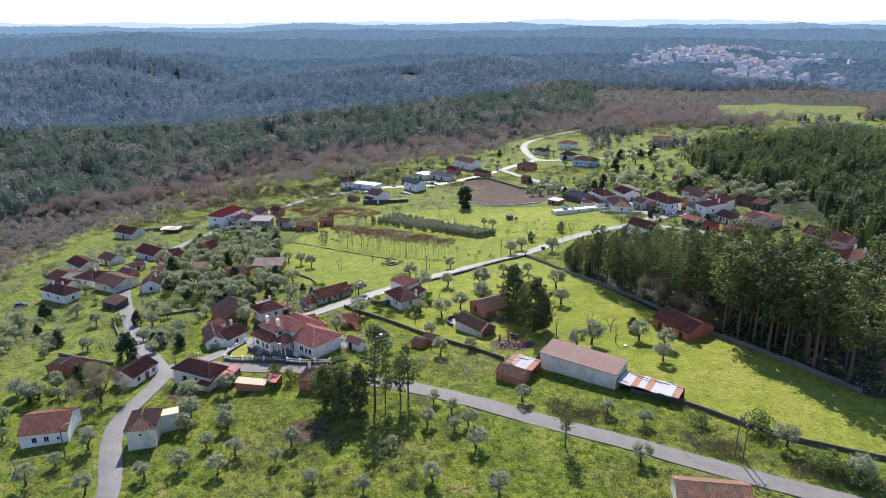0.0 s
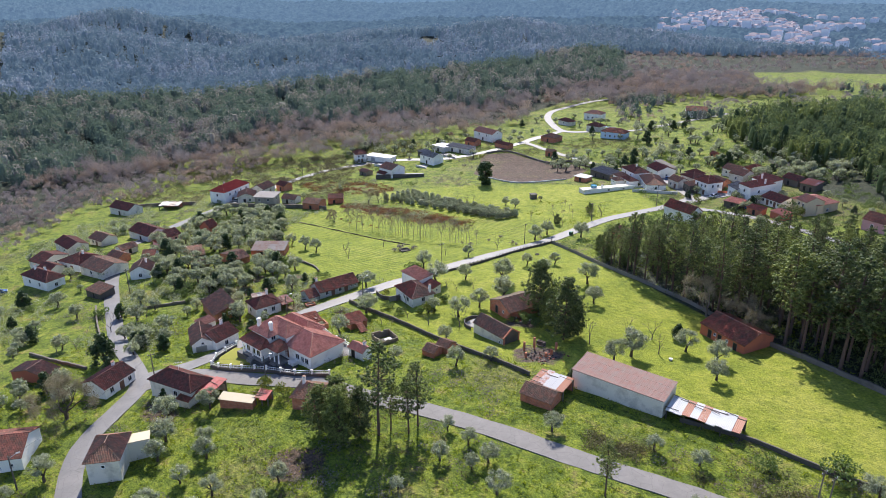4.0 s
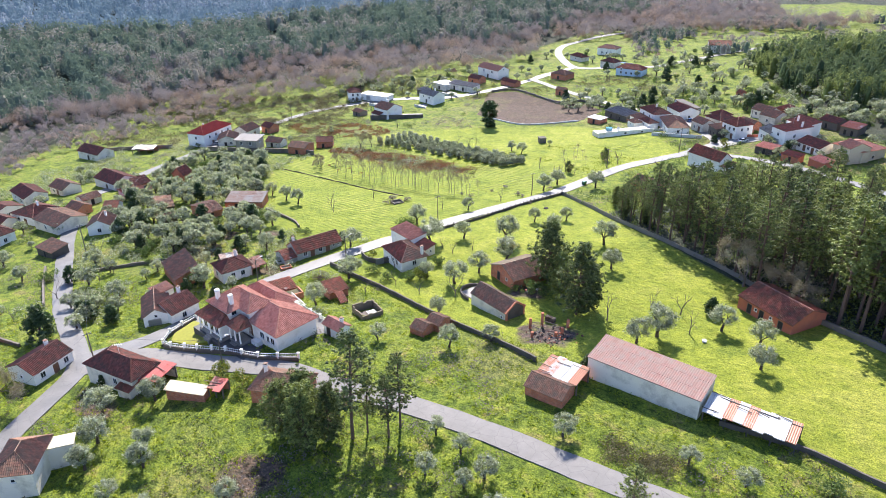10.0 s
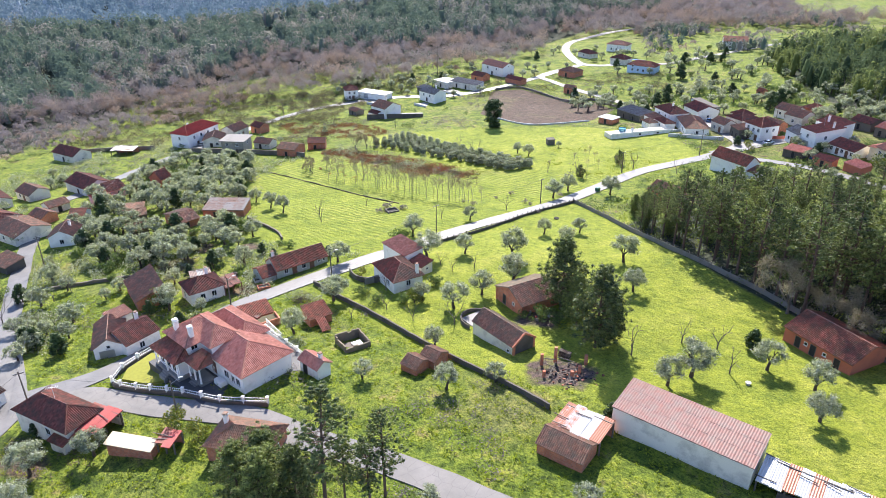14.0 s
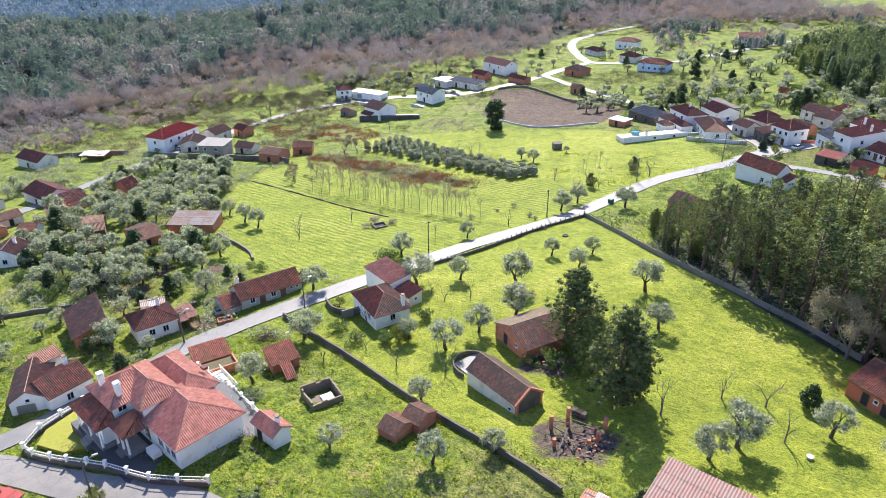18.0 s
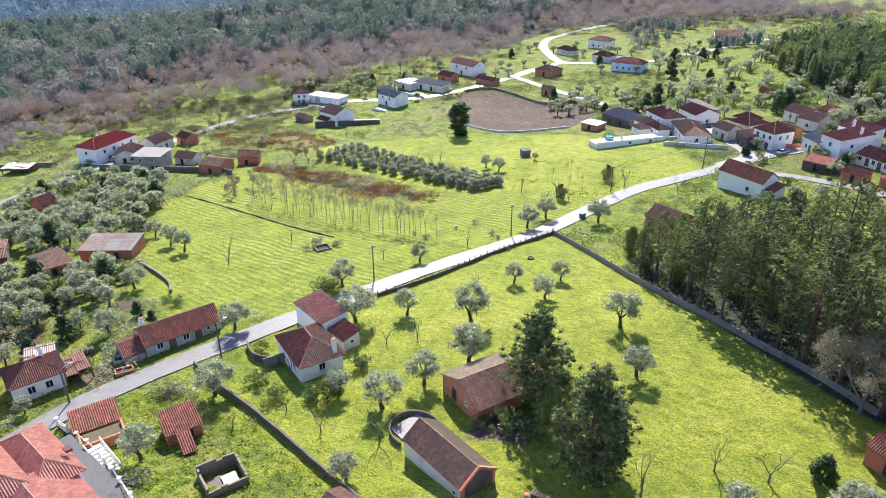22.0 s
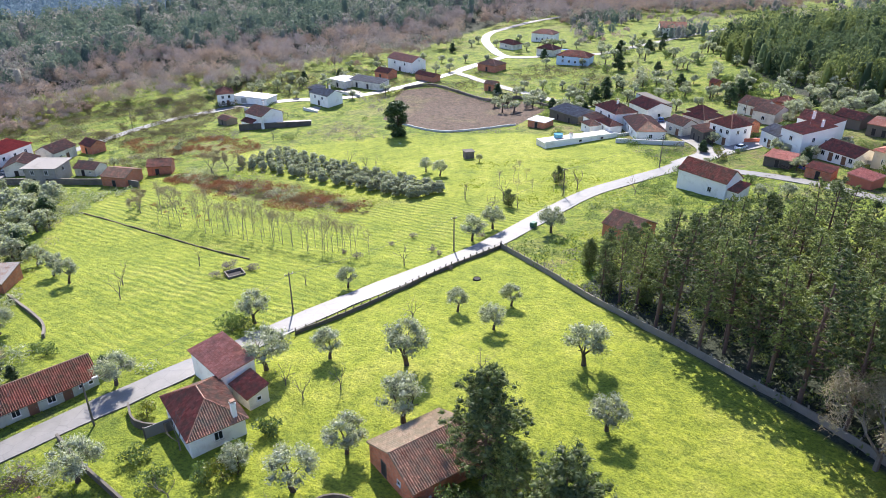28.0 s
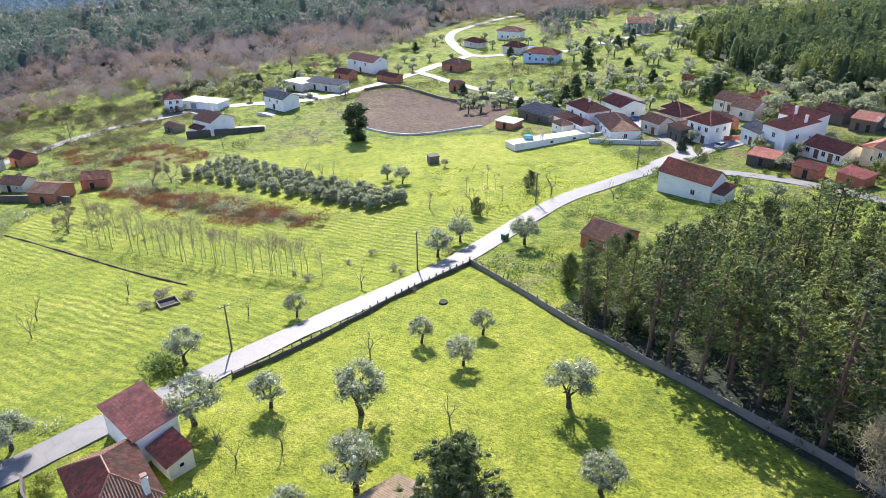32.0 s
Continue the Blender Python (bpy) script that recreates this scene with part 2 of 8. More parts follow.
WOOD = plain_material("door_wood", (0.16, 0.08, 0.045), 0.6)
WOOD_GREY = plain_material("grey_wood", (0.15, 0.125, 0.10), 0.9)
# near-black; on openings, vents and the well it stands for shade inside
DARK = plain_material("dark_opening", (0.03, 0.026, 0.024), 0.9)
METAL_DARK = plain_material("dark_metal", (0.08, 0.08, 0.085), 0.45, 0.2, 6.0, 0.6)
METAL_GREY = plain_material("galvanised", (0.45, 0.46, 0.47), 0.4, 0.1, 6.0, 0.7)
GREEN_PLASTIC = plain_material("green_plastic", (0.02, 0.12, 0.07), 0.5)
CAR_WHITE = plain_material("car_white", (0.75, 0.76, 0.78), 0.25, 0.03)
CAR_BLUE = plain_material("car_blue", (0.05, 0.10, 0.22), 0.25, 0.05)
CAR_SILVER = plain_material("car_silver", (0.38, 0.42, 0.47), 0.25, 0.05, 6.0, 0.5)
RUBBER = plain_material("rubber", (0.02, 0.02, 0.02), 0.9)
WATER = Nodes("pool_water").done((0.08, 0.28, 0.36), 0.05)
BANK = plain_material("bank_earth", (0.10, 0.085, 0.04), 0.95, 0.5, 2.0)
TARP_WHITE = plain_material("white_sheet", (0.55, 0.55, 0.56), 0.7)
BARK = plain_material("bark", (0.075, 0.055, 0.042), 0.95, 0.4, 5.0)
BARK_PINE = plain_material("bark_pine", (0.12, 0.075, 0.055), 0.95, 0.4, 5.0)
BARK_PALE = plain_material("bark_pale", (0.17, 0.145, 0.12), 0.95, 0.35, 5.0)
BARK_SAPLING = plain_material("bark_sapling", (0.27, 0.235, 0.19), 0.95, 0.3, 5.0)
TWIGS = wood_material("twigs", (0.20, 0.172, 0.162), (0.385, 0.335, 0.31), (0.37, 0.28, 0.215), 0.35, 0.03)
TWIGS_BEIGE = leaf_material("twigs_beige", (0.20, 0.165, 0.115), (0.36, 0.31, 0.22), 0.3, 0.9)
TWIGS_RED = wood_material("twigs_russet", (0.21, 0.15, 0.115), (0.37, 0.275, 0.205), (0.33, 0.265, 0.20), 0.35, 0.03)
LEAF_OLIVE = leaf_material("leaf_olive", (0.17, 0.195, 0.13), (0.60, 0.62, 0.50), 0.46, 0.5)
LEAF_PINE = leaf_material("leaf_pine", (0.05, 0.08, 0.03), (0.285, 0.335, 0.115), 0.42, 0.6, 0.0, 0.9)
LEAF_DARK = leaf_material("leaf_dark", (0.022, 0.05, 0.016), (0.075, 0.12, 0.035), 0.3, 0.6)
LEAF_BROAD = leaf_material("leaf_broad", (0.06, 0.11, 0.03), (0.20, 0.26, 0.08), 0.42, 0.6)
# haze painted in: far leaves tinted blue and glowing, hill leaves glowing faintly
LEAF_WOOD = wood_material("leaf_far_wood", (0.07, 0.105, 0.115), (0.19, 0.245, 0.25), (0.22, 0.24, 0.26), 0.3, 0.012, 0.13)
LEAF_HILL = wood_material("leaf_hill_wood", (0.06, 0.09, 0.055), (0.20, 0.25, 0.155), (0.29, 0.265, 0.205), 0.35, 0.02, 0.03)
LEAF_KNOLL = wood_material("leaf_knoll_pine", (0.04, 0.066, 0.035), (0.165, 0.215, 0.09), (0.19, 0.225, 0.07), 0.35, 0.03)
LEAF_ORANGE = leaf_material("leaf_citrus", (0.05, 0.10, 0.015), (0.30, 0.28, 0.03), 0.35, 0.4)
BRAMBLE = leaf_material("bramble", (0.10, 0.085, 0.052), (0.22, 0.19, 0.115), 0.28, 0.8)
BRAMBLE_PALE = leaf_material("bramble_pale", (0.12, 0.11, 0.055), (0.25, 0.22, 0.115), 0.3, 0.8)
BRACKEN = leaf_material("bracken_russet", (0.20, 0.08, 0.042), (0.38, 0.165, 0.085), 0.25, 0.8)
GRASS_BLADE = leaf_material("grass_blade", (0.17, 0.23, 0.018), (0.36, 0.40, 0.045), 0.6, 0.7)


def ground_material():
    """Meadow, rough grass, tilled soil and forest floor, told apart by the ground's cover."""
    m = Nodes("ground_cover")
    cover = m.add("ShaderNodeSeparateColor")
    m.link(m.attribute("cover")[0], cover.inputs[0])
    soil, lawn, wood = cover.outputs
    mown = m.attribute("cover")[3]
    p = m.place("Object")
    big, mid, fine = m.noise(0.025, 4.0, 0.6, p), m.noise(0.22, 6.0, 0.68, p), m.noise(2.6, 5.0, 0.7, p)
    rough = m.ramp(mid, (0.32, (0.06, 0.085, 0.012)), (0.45, (0.115, 0.16, 0.016)), (0.57, (0.18, 0.215, 0.026)), (0.67, (0.215, 0.185, 0.062)), (0.8, (0.175, 0.125, 0.07)))
    meadow = m.ramp(m.math("ADD", m.math("MULTIPLY", mid, 0.55), m.math("MULTIPLY", big, 0.45)), (0.36, (0.13, 0.165, 0.014)), (0.5, (0.225, 0.25, 0.022)), (0.66, (0.32, 0.31, 0.05)))
    col = m.mix(lawn, rough, meadow)
    # mown rows along the fields, their dark sides painted in as shade, and tufts drawn out along them
    at = m.add("ShaderNodeMapping")
    at.inputs["Rotation"].default_value = (0, 0, radians(-59))
    m.link(p, at.inputs[0])
    w = m.add("ShaderNodeTexWave")
    m.link(at.outputs[0], w.inputs["Vector"])
    w.inputs["Scale"].default_value, w.inputs["Distortion"].default_value, w.inputs["Detail"].default_value = 0.2, 7.0, 3.0
    w.inputs["Detail Scale"].default_value = 0.55
    drawn = m.add("ShaderNodeMapping")
    drawn.inputs["Scale"].default_value = (1.0, 0.7, 1.0)
    m.link(at.outputs[0], drawn.inputs[0])
    rows = m.math("MULTIPLY", w.outputs[1], m.math("ADD", m.math("MULTIPLY", lawn, 0.10), m.math("MULTIPLY", mown, m.ramp(big, (0.42, (0.15, 0.15, 0.15)), (0.6, (0.55, 0.55, 0.55))))))
    col = m.mix(rows, col, (0.075, 0.125, 0.010))
    bare = m.ramp(fine, (0.3, (0.085, 0.055, 0.042)), (0.7, (0.16, 0.11, 0.085)))
    furrow = m.add("ShaderNodeTexWave")
    turned = m.add("ShaderNodeMapping")
    turned.inputs["Rotation"].default_value = (0, 0, radians(50))
    m.link(p, turned.inputs[0])
    m.link(turned.outputs[0], furrow.inputs["Vector"])
    furrow.inputs["Scale"].default_value, furrow.inputs["Distortion"].default_value = 0.3, 1.2
    bare = m.mix(m.math("MULTIPLY", furrow.outputs[1], 0.6), bare, (0.06, 0.045, 0.035))
    col = m.mix(m.ramp(m.math("ADD", soil, m.math("MULTIPLY", m.math("SUBTRACT", mid, 0.5), 0.7)), (0.38, (0, 0, 0)), (0.6, (1, 1, 1))), col, bare)
    worn = m.math("MULTIPLY", m.math("SUBTRACT", 1.0, lawn), m.ramp(m.noise(0.035, 5.0, 0.65, p), (0.52, (0, 0, 0)), (0.66, (0.5, 0.5, 0.5))))
    col = m.mix(worn, col, m.ramp(fine, (0.3, (0.10, 0.095, 0.04)), (0.7, (0.24, 0.20, 0.10))))
    # dark canopy green, so gaps between the trees show no bare ground
    under_trees = m.ramp(mid, (0.3, (0.022, 0.03, 0.018)), (0.6, (0.04, 0.048, 0.03)), (0.8, (0.08, 0.06, 0.045)))
    col = m.mix(m.ramp(wood, (0.35, (0, 0, 0)), (0.65, (1, 1, 1))), col, under_trees)
    # hollows between patches and tufts are darkened in the colour, as shade
    patch = m.noise(0.9, 5.0, 0.72, drawn.outputs[0])
    col = m.mix(m.mix(lawn, (0.8, 0.8, 0.8), (0.45, 0.45, 0.45)), col, m.ramp(patch, (0.36, (0.24, 0.33, 0.22)), (0.5, (0.9, 0.92, 0.9)), (0.64, (1.22, 1.16, 1.0))), "MULTIPLY")
    tuft = m.noise(3.4, 6.0, 0.78, drawn.outputs[0])
    col = m.mix(m.mix(lawn, (0.82, 0.82, 0.82), (0.6, 0.6, 0.6)), col, m.ramp(tuft, (0.37, (0.16, 0.24, 0.14)), (0.5, (0.92, 0.95, 0.9)), (0.62, (1.5, 1.4, 1.15))), "MULTIPLY")
    col = m.mix(1.0, col, m.mix(lawn, (1.20, 1.18, 1.22), (1.15, 1.18, 1.42)), "MULTIPLY")
    lumps = m.math("ADD", m.math("MULTIPLY", tuft, 0.55), m.math("ADD", m.math("MULTIPLY", patch, 0.9), m.math("MULTIPLY", rows, 0.3)))
    return m.done(col, 0.95, lumps, 1.0, 0.5, sheen=0.3)


def road_material(name, base, pale, smooth=0.6):
    m = Nodes(name)
    big, fine = m.noise(0.35, 5.0, 0.65), m.noise(20.0, 3.0, 0.7)
    col = m.mix(m.ramp(big, (0.35, (0, 0, 0)), (0.7, (1, 1, 1))), base, pale)
    crack = m.add("ShaderNodeTexVoronoi", feature="DISTANCE_TO_EDGE")
    crack.inputs["Scale"].default_value = 0.45
    m.link(m.place(), crack.inputs["Vector"])
    col = m.mix(m.ramp(crack.outputs[0], (0.0, (0.6, 0.6, 0.6)), (0.02, (0, 0, 0))), col, shade(base, 0.6))
    col = m.mix(0.3, col, m.ramp(fine, (0.3, (0.6, 0.6, 0.6)), (0.7, (1, 1, 1))), "MULTIPLY")
    return m.done(col, m.ramp(big, (0.3, (smooth,) * 3), (0.7, (smooth + 0.17,) * 3)), fine, 0.3, 0.02)


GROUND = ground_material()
ASPHALT = road_material("asphalt_worn", (0.135, 0.13, 0.12), (0.20, 0.19, 0.178), 0.5)
ASPHALT_DARK = road_material("asphalt_new", (0.055, 0.055, 0.058), (0.085, 0.083, 0.082))
ASPHALT_LANE = road_material("asphalt_brown_grey", (0.17, 0.16, 0.145), (0.24, 0.225, 0.205), 0.74)
PAVING = road_material("pale_paving", (0.20, 0.19, 0.175), (0.27, 0.255, 0.235))
DIRT = road_material("dirt_track", (0.24, 0.17, 0.12), (0.34, 0.26, 0.19))


def haze_material(name, low, high, haze_glow, share):
    """Woods so far off that haze is painted in, as a blue glow of their own surface."""
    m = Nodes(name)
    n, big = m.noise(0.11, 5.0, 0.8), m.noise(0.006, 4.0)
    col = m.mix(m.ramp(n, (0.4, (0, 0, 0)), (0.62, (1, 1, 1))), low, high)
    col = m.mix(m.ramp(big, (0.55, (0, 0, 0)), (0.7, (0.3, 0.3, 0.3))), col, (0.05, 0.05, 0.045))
    m.shader.inputs["Emission Color"].default_value = (*haze_glow, 1)
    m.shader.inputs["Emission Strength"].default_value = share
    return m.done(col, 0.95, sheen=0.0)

# ---- ground ----


def table(v, rows):
    for (a, p), (b, q) in zip(rows, rows[1:]):
        if v <= b:
            return p + (q - p) * min(max((v - a) / (b - a), 0.0), 1.0)
    return rows[-1][1]


def ease(a, b, v):
    f = min(max((v - a) / (b - a), 0.0), 1.0)
    return f * f * (3 - 2 * f)


# the valley side along y, and how far it leans towards -x
SLOPE = ((-440, 11.0), (66, 7.7), (121, 8.14), (141, 7.92), (160, 6.38), (194, 5.83), (222, 2.97), (242, 0.44), (275, -1.65), (330, -4.84), (380, -7.7), (440, -5.72), (572, -6.6), (990, -4.4))
LEAN = ((66, 0.055), (132, 0.06), (187, 0.077), (231, 0.052), (330, 0.044), (462, 0.035), (770, 0.02))


def stream(x):
    """y of the stream's bed at x."""
    return table(x, ((-900, 35), (-20, 519), (30, 610), (1500, 1130)))


def height(x, y):
    h = table(y, SLOPE)
    h += table(y, LEAN) * max(x, -286) if x < 0 else 0.03 * min(x, 165)
    d = (y - stream(x)) * 0.85 - 150 * ease(100, 250, x)
    if d > 0:
        n = noise.fractal(Vector((x * 0.0028, y * 0.0028, 3.7)), 1.0, 2.0, 4)
        h += 31 * (1 - math.exp(-d / 420)) * (1 - 0.5 * ease(60, 420, x) * (1 - ease(500, 1500, d))) + (15 + 34 * ease(150, 500, d)) * n * ease(20, 320, d)
    if x < -330:
        h += 14 * ease(-330, -600, x)
    h -= 70 * ease(1010, 1330, math.hypot(x, y)) * ease(300, 900, y)
    h += 1.6 * math.exp(-(math.hypot(x + 46, y - 144) / 20) ** 2)
    r = math.hypot((x - 258) / 1.15, y - 363)
    return h + 19 * math.exp(-((r / 115) ** 2))


def inside(x, y, ring):
    hit = False
    for (ax, ay), (bx, by) in zip(ring, ring[1:] + ring[:1]):
        if (ay > y) != (by > y) and x < (bx - ax) * (y - ay) / (by - ay) + ax:
            hit = not hit
    return hit


def ring_share(x, y, ring, soft):
    """1 inside a ring, falling to 0 over soft metres beyond it."""
    if inside(x, y, ring):
        return 1.0
    best = 1e9
    for (ax, ay), (bx, by) in zip(ring, ring[1:] + ring[:1]):
        dx, dy = bx - ax, by - ay
        f = min(max(((x - ax) * dx + (y - ay) * dy) / (dx * dx + dy * dy), 0), 1)
        best = min(best, math.hypot(x - ax - f * dx, y - ay - f * dy))
    return max(0.0, 1 - best / soft)


MEADOW = [(9, 238), (43, 183), (56, 161), (79, 128), (95, 98), (74, 105), (50, 116), (20, 140), (-12, 153), (-46, 178), (-24, 200)]
FIELD_WEST = [(-28, 207), (6, 243), (20, 262), (0, 268), (-30, 262), (-62, 284), (-84, 296), (-92, 262), (-72, 208), (-50, 190)]
FIELD_NORTH = [(20, 266), (52, 290), (46, 322), (10, 332), (-30, 330), (-70, 318), (-60, 300), (-20, 272)]
TILLED = [(-27, 404), (-13, 407), (9, 382), (21, 383), (29, 366), (17, 343), (-6, 339), (-28, 360)]
BRACKEN_BANK = [(-84, 298), (-63, 291), (-41, 279), (-22, 267), (-29, 263), (-46, 271), (-68, 284)]
RUSSET_BANK = [(-111, 338), (-88, 340), (-70, 325), (-82, 321), (-96, 326)]
PINE_WOOD = [(22, 217), (30, 224), (46, 229), (92, 232), (108, 190), (90, 126), (82, 128), (71, 143), (58, 162), (46, 178)]
VILLAGE = [(58, 306), (74, 284), (88, 264), (112, 258), (134, 275), (132, 310), (112, 338), (72, 356), (44, 352), (30, 338), (52, 318)]
YARDS = [[(1, 147), (9, 146), (11, 152), (4, 155), (0, 152)], [(-3, 166), (4, 165), (6, 170), (0, 172)], [(-42, 106), (-36, 104), (-31, 108), (-33, 113), (-40, 112)], [(-64, 176.5), (-60, 174.5), (-57.5, 178), (-61, 181)], [(-76, 127), (-72, 120), (-66, 119), (-67, 124)]]
GARDEN_SOIL = [[(-90, 203), (-85, 204.5), (-80, 201), (-79, 196), (-86, 197)], [(-89, 192), (-82, 193), (-77, 188), (-80, 185.5), (-87, 187)], [(-73, 200), (-69, 203), (-65.5, 200), (-69, 197.5)]]
FAR_MEADOW = [(196, 655), (212, 765), (285, 790), (362, 775), (345, 700), (306, 662)]
# FAR_MEADOW is left out: darker rough grass stands for the hill's shade
MEADOWS = [(MEADOW, 3.0), (FIELD_WEST, 4.0), (FIELD_NORTH, 4.0)]


def cover_at(x, y):
    lawn = max(ring_share(x, y, ring, soft) for ring, soft in MEADOWS) if y < 340 else 0.0
    soil = max(ring_share(x, y, TILLED, 2.0), 0.5 * ring_share(x, y, BRACKEN_BANK, 5.0), 0.42 * ring_share(x, y, RUSSET_BANK, 9.0), 0.44 * ring_share(x, y, VILLAGE, 6.0)) if 250 < y < 420 else 0.0
    if y < 182 and -80 < x < 14:
        soil = max(0.62 * ring_share(x, y, ring, 2.5) for ring in YARDS)
    if 182 <= y < 208 and -94 < x < -60:
        soil = max(0.6 * ring_share(x, y, ring, 2.0) for ring in GARDEN_SOIL)
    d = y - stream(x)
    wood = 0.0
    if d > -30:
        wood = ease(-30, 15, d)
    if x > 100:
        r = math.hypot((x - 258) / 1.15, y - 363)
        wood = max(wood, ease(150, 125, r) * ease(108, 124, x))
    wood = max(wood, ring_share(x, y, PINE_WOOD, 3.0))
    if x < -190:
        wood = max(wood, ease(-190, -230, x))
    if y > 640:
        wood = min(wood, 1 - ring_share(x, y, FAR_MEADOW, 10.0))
    if y < 640 and x > 20 and d < 0:
        wood = max(wood, 0.0)
    return soil, lawn, wood


def spaced(a, b, step, low, high, grow):
    """Even steps from a to b, and growing ones out to low and high."""
    mid = list(np.arange(a, b + 0.01, step))
    up, s = [], step
    while (up or mid)[-1] < high:
        s *= grow
        up.append((up or mid)[-1] + s)
    down, s = [], step
    while (down or mid[:1])[-1] > low:
        s *= grow
        down.append((down or mid[:1])[-1] - s)
    return down[::-1] + mid + up


def build_ground():
    xs, ys = spaced(-180, 130, 1.7, -4200, 4200, 1.09), spaced(84, 410, 1.7, -700, 4700, 1.075)
    verts, cover = [], []
    for y in ys:
        for x in xs:
            h = height(x, y)
            if -200 < x < 140 and 60 < y < 430:
                h += 0.16 * noise.noise(Vector((x * 0.22, y * 0.22, 1.0))) + 0.07 * noise.noise(Vector((x * 0.7, y * 0.7, 5.0)))
            verts.append((x, y, h))
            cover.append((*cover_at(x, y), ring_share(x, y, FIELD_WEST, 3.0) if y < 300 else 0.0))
    n = len(xs)
    faces = [(i + j * n, i + 1 + j * n, i + 1 + (j + 1) * n, i + (j + 1) * n) for j in range(len(ys) - 1) for i in range(n - 1)]
    me = bpy.data.meshes.new("ground")
    me.from_pydata(verts, [], faces)
    layer = me.color_attributes.new("cover", "FLOAT_COLOR", "POINT")
    layer.data.foreach_set("color", np.array(cover, dtype=np.float32).ravel())
    me.polygons.foreach_set("use_smooth", [True] * len(faces))
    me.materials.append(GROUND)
    tagged(new("ground", me), "green valley floor with meadows, rough grass and tilled soil", "ground", kind="structure")


build_ground()


def mesh_object(name, verts, faces, material, parent=None, label="", smooth=False, uvs=None):
    me = bpy.data.meshes.new(name)
    me.from_pydata(verts, [], faces)
    if smooth:
        me.polygons.foreach_set("use_smooth", [True] * len(faces))
    if uvs is not None:
        layer = me.uv_layers.new(name="UVMap")
        order = np.empty(len(me.loops), dtype=np.int32)
        me.loops.foreach_get("vertex_index", order)
        layer.data.foreach_set("uv", np.array(uvs, dtype=np.float32)[order].ravel())
    me.materials.append(material)
    ob = new(name, me)
    if parent is not None:
        ob.parent = parent
    if label:
        tagged(ob, label)
    return ob


def along(points, step):
    """Points every step metres along a smooth line through the given ones."""
    pts = [Vector((*p, 0)) for p in points]
    ext = [2 * pts[0] - pts[1]] + pts + [2 * pts[-1] - pts[-2]]
    out = []
    for a, b, c, d in zip(ext, ext[1:], ext[2:], ext[3:]):
        n = max(1, round((c - b).length / step))
        for i in range(n):
            t = i / n
            out.append(0.5 * (2 * b + (c - a) * t + (2 * a - 5 * b + 4 * c - d) * t * t + (3 * b - a - 3 * c + d) * t ** 3))
    return out + [pts[-1]]


def road(name, label, points, width, material, lift=0.06, step=2.0):
    line = along(points, step)
    verts, faces = [], []
    for i, p in enumerate(line):
        way = (line[min(i + 1, len(line) - 1)] - line[max(i - 1, 0)]).normalized()
        side = Vector((-way.y, way.x, 0))
        w = width * (1 + 0.05 * noise.noise(p * 0.15))
        for k, drop in ((-0.5, -0.35), (-0.5, 0.0), (-0.17, 0.05), (0.17, 0.05), (0.5, 0.0), (0.5, -0.35)):
            edge = 0.16 * noise.noise(Vector((p.x * 0.5, p.y * 0.5, k * 9))) if abs(k) == 0.5 else 0.0
            q = p + side * (k * w + edge)
            verts.append((q.x, q.y, height(q.x, q.y) + lift + drop + (0.1 if drop > -0.1 else 0.0)))
        if i:
            faces += [(6 * i - 6 + k, 6 * i - 5 + k, 6 * i + 1 + k, 6 * i + k) for k in range(5)]
    ob = mesh_object(name, verts, [f[::-1] for f in faces], material, smooth=False)
    return tagged(ob, label, "road", kind="structure")

# ---- builders ----


class Shape:
    """Faces with corners of their own and texture places in metres."""

    def __init__(self):
        self.verts, self.faces, self.uvs = [], [], []

    def face(self, *corners):
        a, b, c = (Vector(p) for p in corners[:3])
        ex = (b - a).normalized()
        n = ex.cross(c - a)
        ey = n.cross(ex).normalized() if n.length > 1e-9 else Vector((0, 0, 1))
        if abs(ey.z) > 0.5 and ey.z < 0:
            ex, ey = -ex, -ey
        first = len(self.verts)
        for p in corners:
            p = Vector(p)
            self.verts.append(tuple(p))
            self.uvs.append((p.dot(ex), p.dot(ey)))
        self.faces.append(tuple(range(first, first + len(corners))))
        return self

    def box(self, x0, x1, y0, y1, z0, z1, taper=0.0):
        t = taper
        lo = [(x0, y0, z0), (x1, y0, z0), (x1, y1, z0), (x0, y1, z0)]
        hi = [(x0 + t, y0 + t, z1), (x1 - t, y0 + t, z1), (x1 - t, y1 - t, z1), (x0 + t, y1 - t, z1)]
        self.face(*hi).face(*lo[::-1])
        for i in range(4):
            j = (i + 1) % 4
            self.face(lo[i], lo[j], hi[j], hi[i])
        return self

    def tube(self, a, b, ra, rb, n=6, cap=True):
        a, b = Vector(a), Vector(b)
        w = (b - a).normalized()
        u = w.orthogonal().normalized()
        v = w.cross(u)
        ring = [(math.cos(2 * math.pi * i / n), math.sin(2 * math.pi * i / n)) for i in range(n)]
        lo, hi = [a + (u * c + v * s) * ra for c, s in ring], [b + (u * c + v * s) * rb for c, s in ring]
        for i in range(n):
            j = (i + 1) % n
            self.face(lo[i], lo[j], hi[j], hi[i])
        if cap:
            self.face(*hi).face(*lo[::-1])
        return self

    def put(self, name, material, parent=None, label="", smooth=False):
        return mesh_object(name, self.verts, self.faces, material, parent, label, smooth, self.uvs)


def thing(name, label, category, x, y, z=None, turn=0.0, group="", kind=""):
    ob = new(name)
    ob.empty_display_size = 0.3
    ob.matrix_basis = pose(x, y, height(x, y) if z is None else z, 0, 0, turn)
    return tagged(ob, label, category, group, kind)


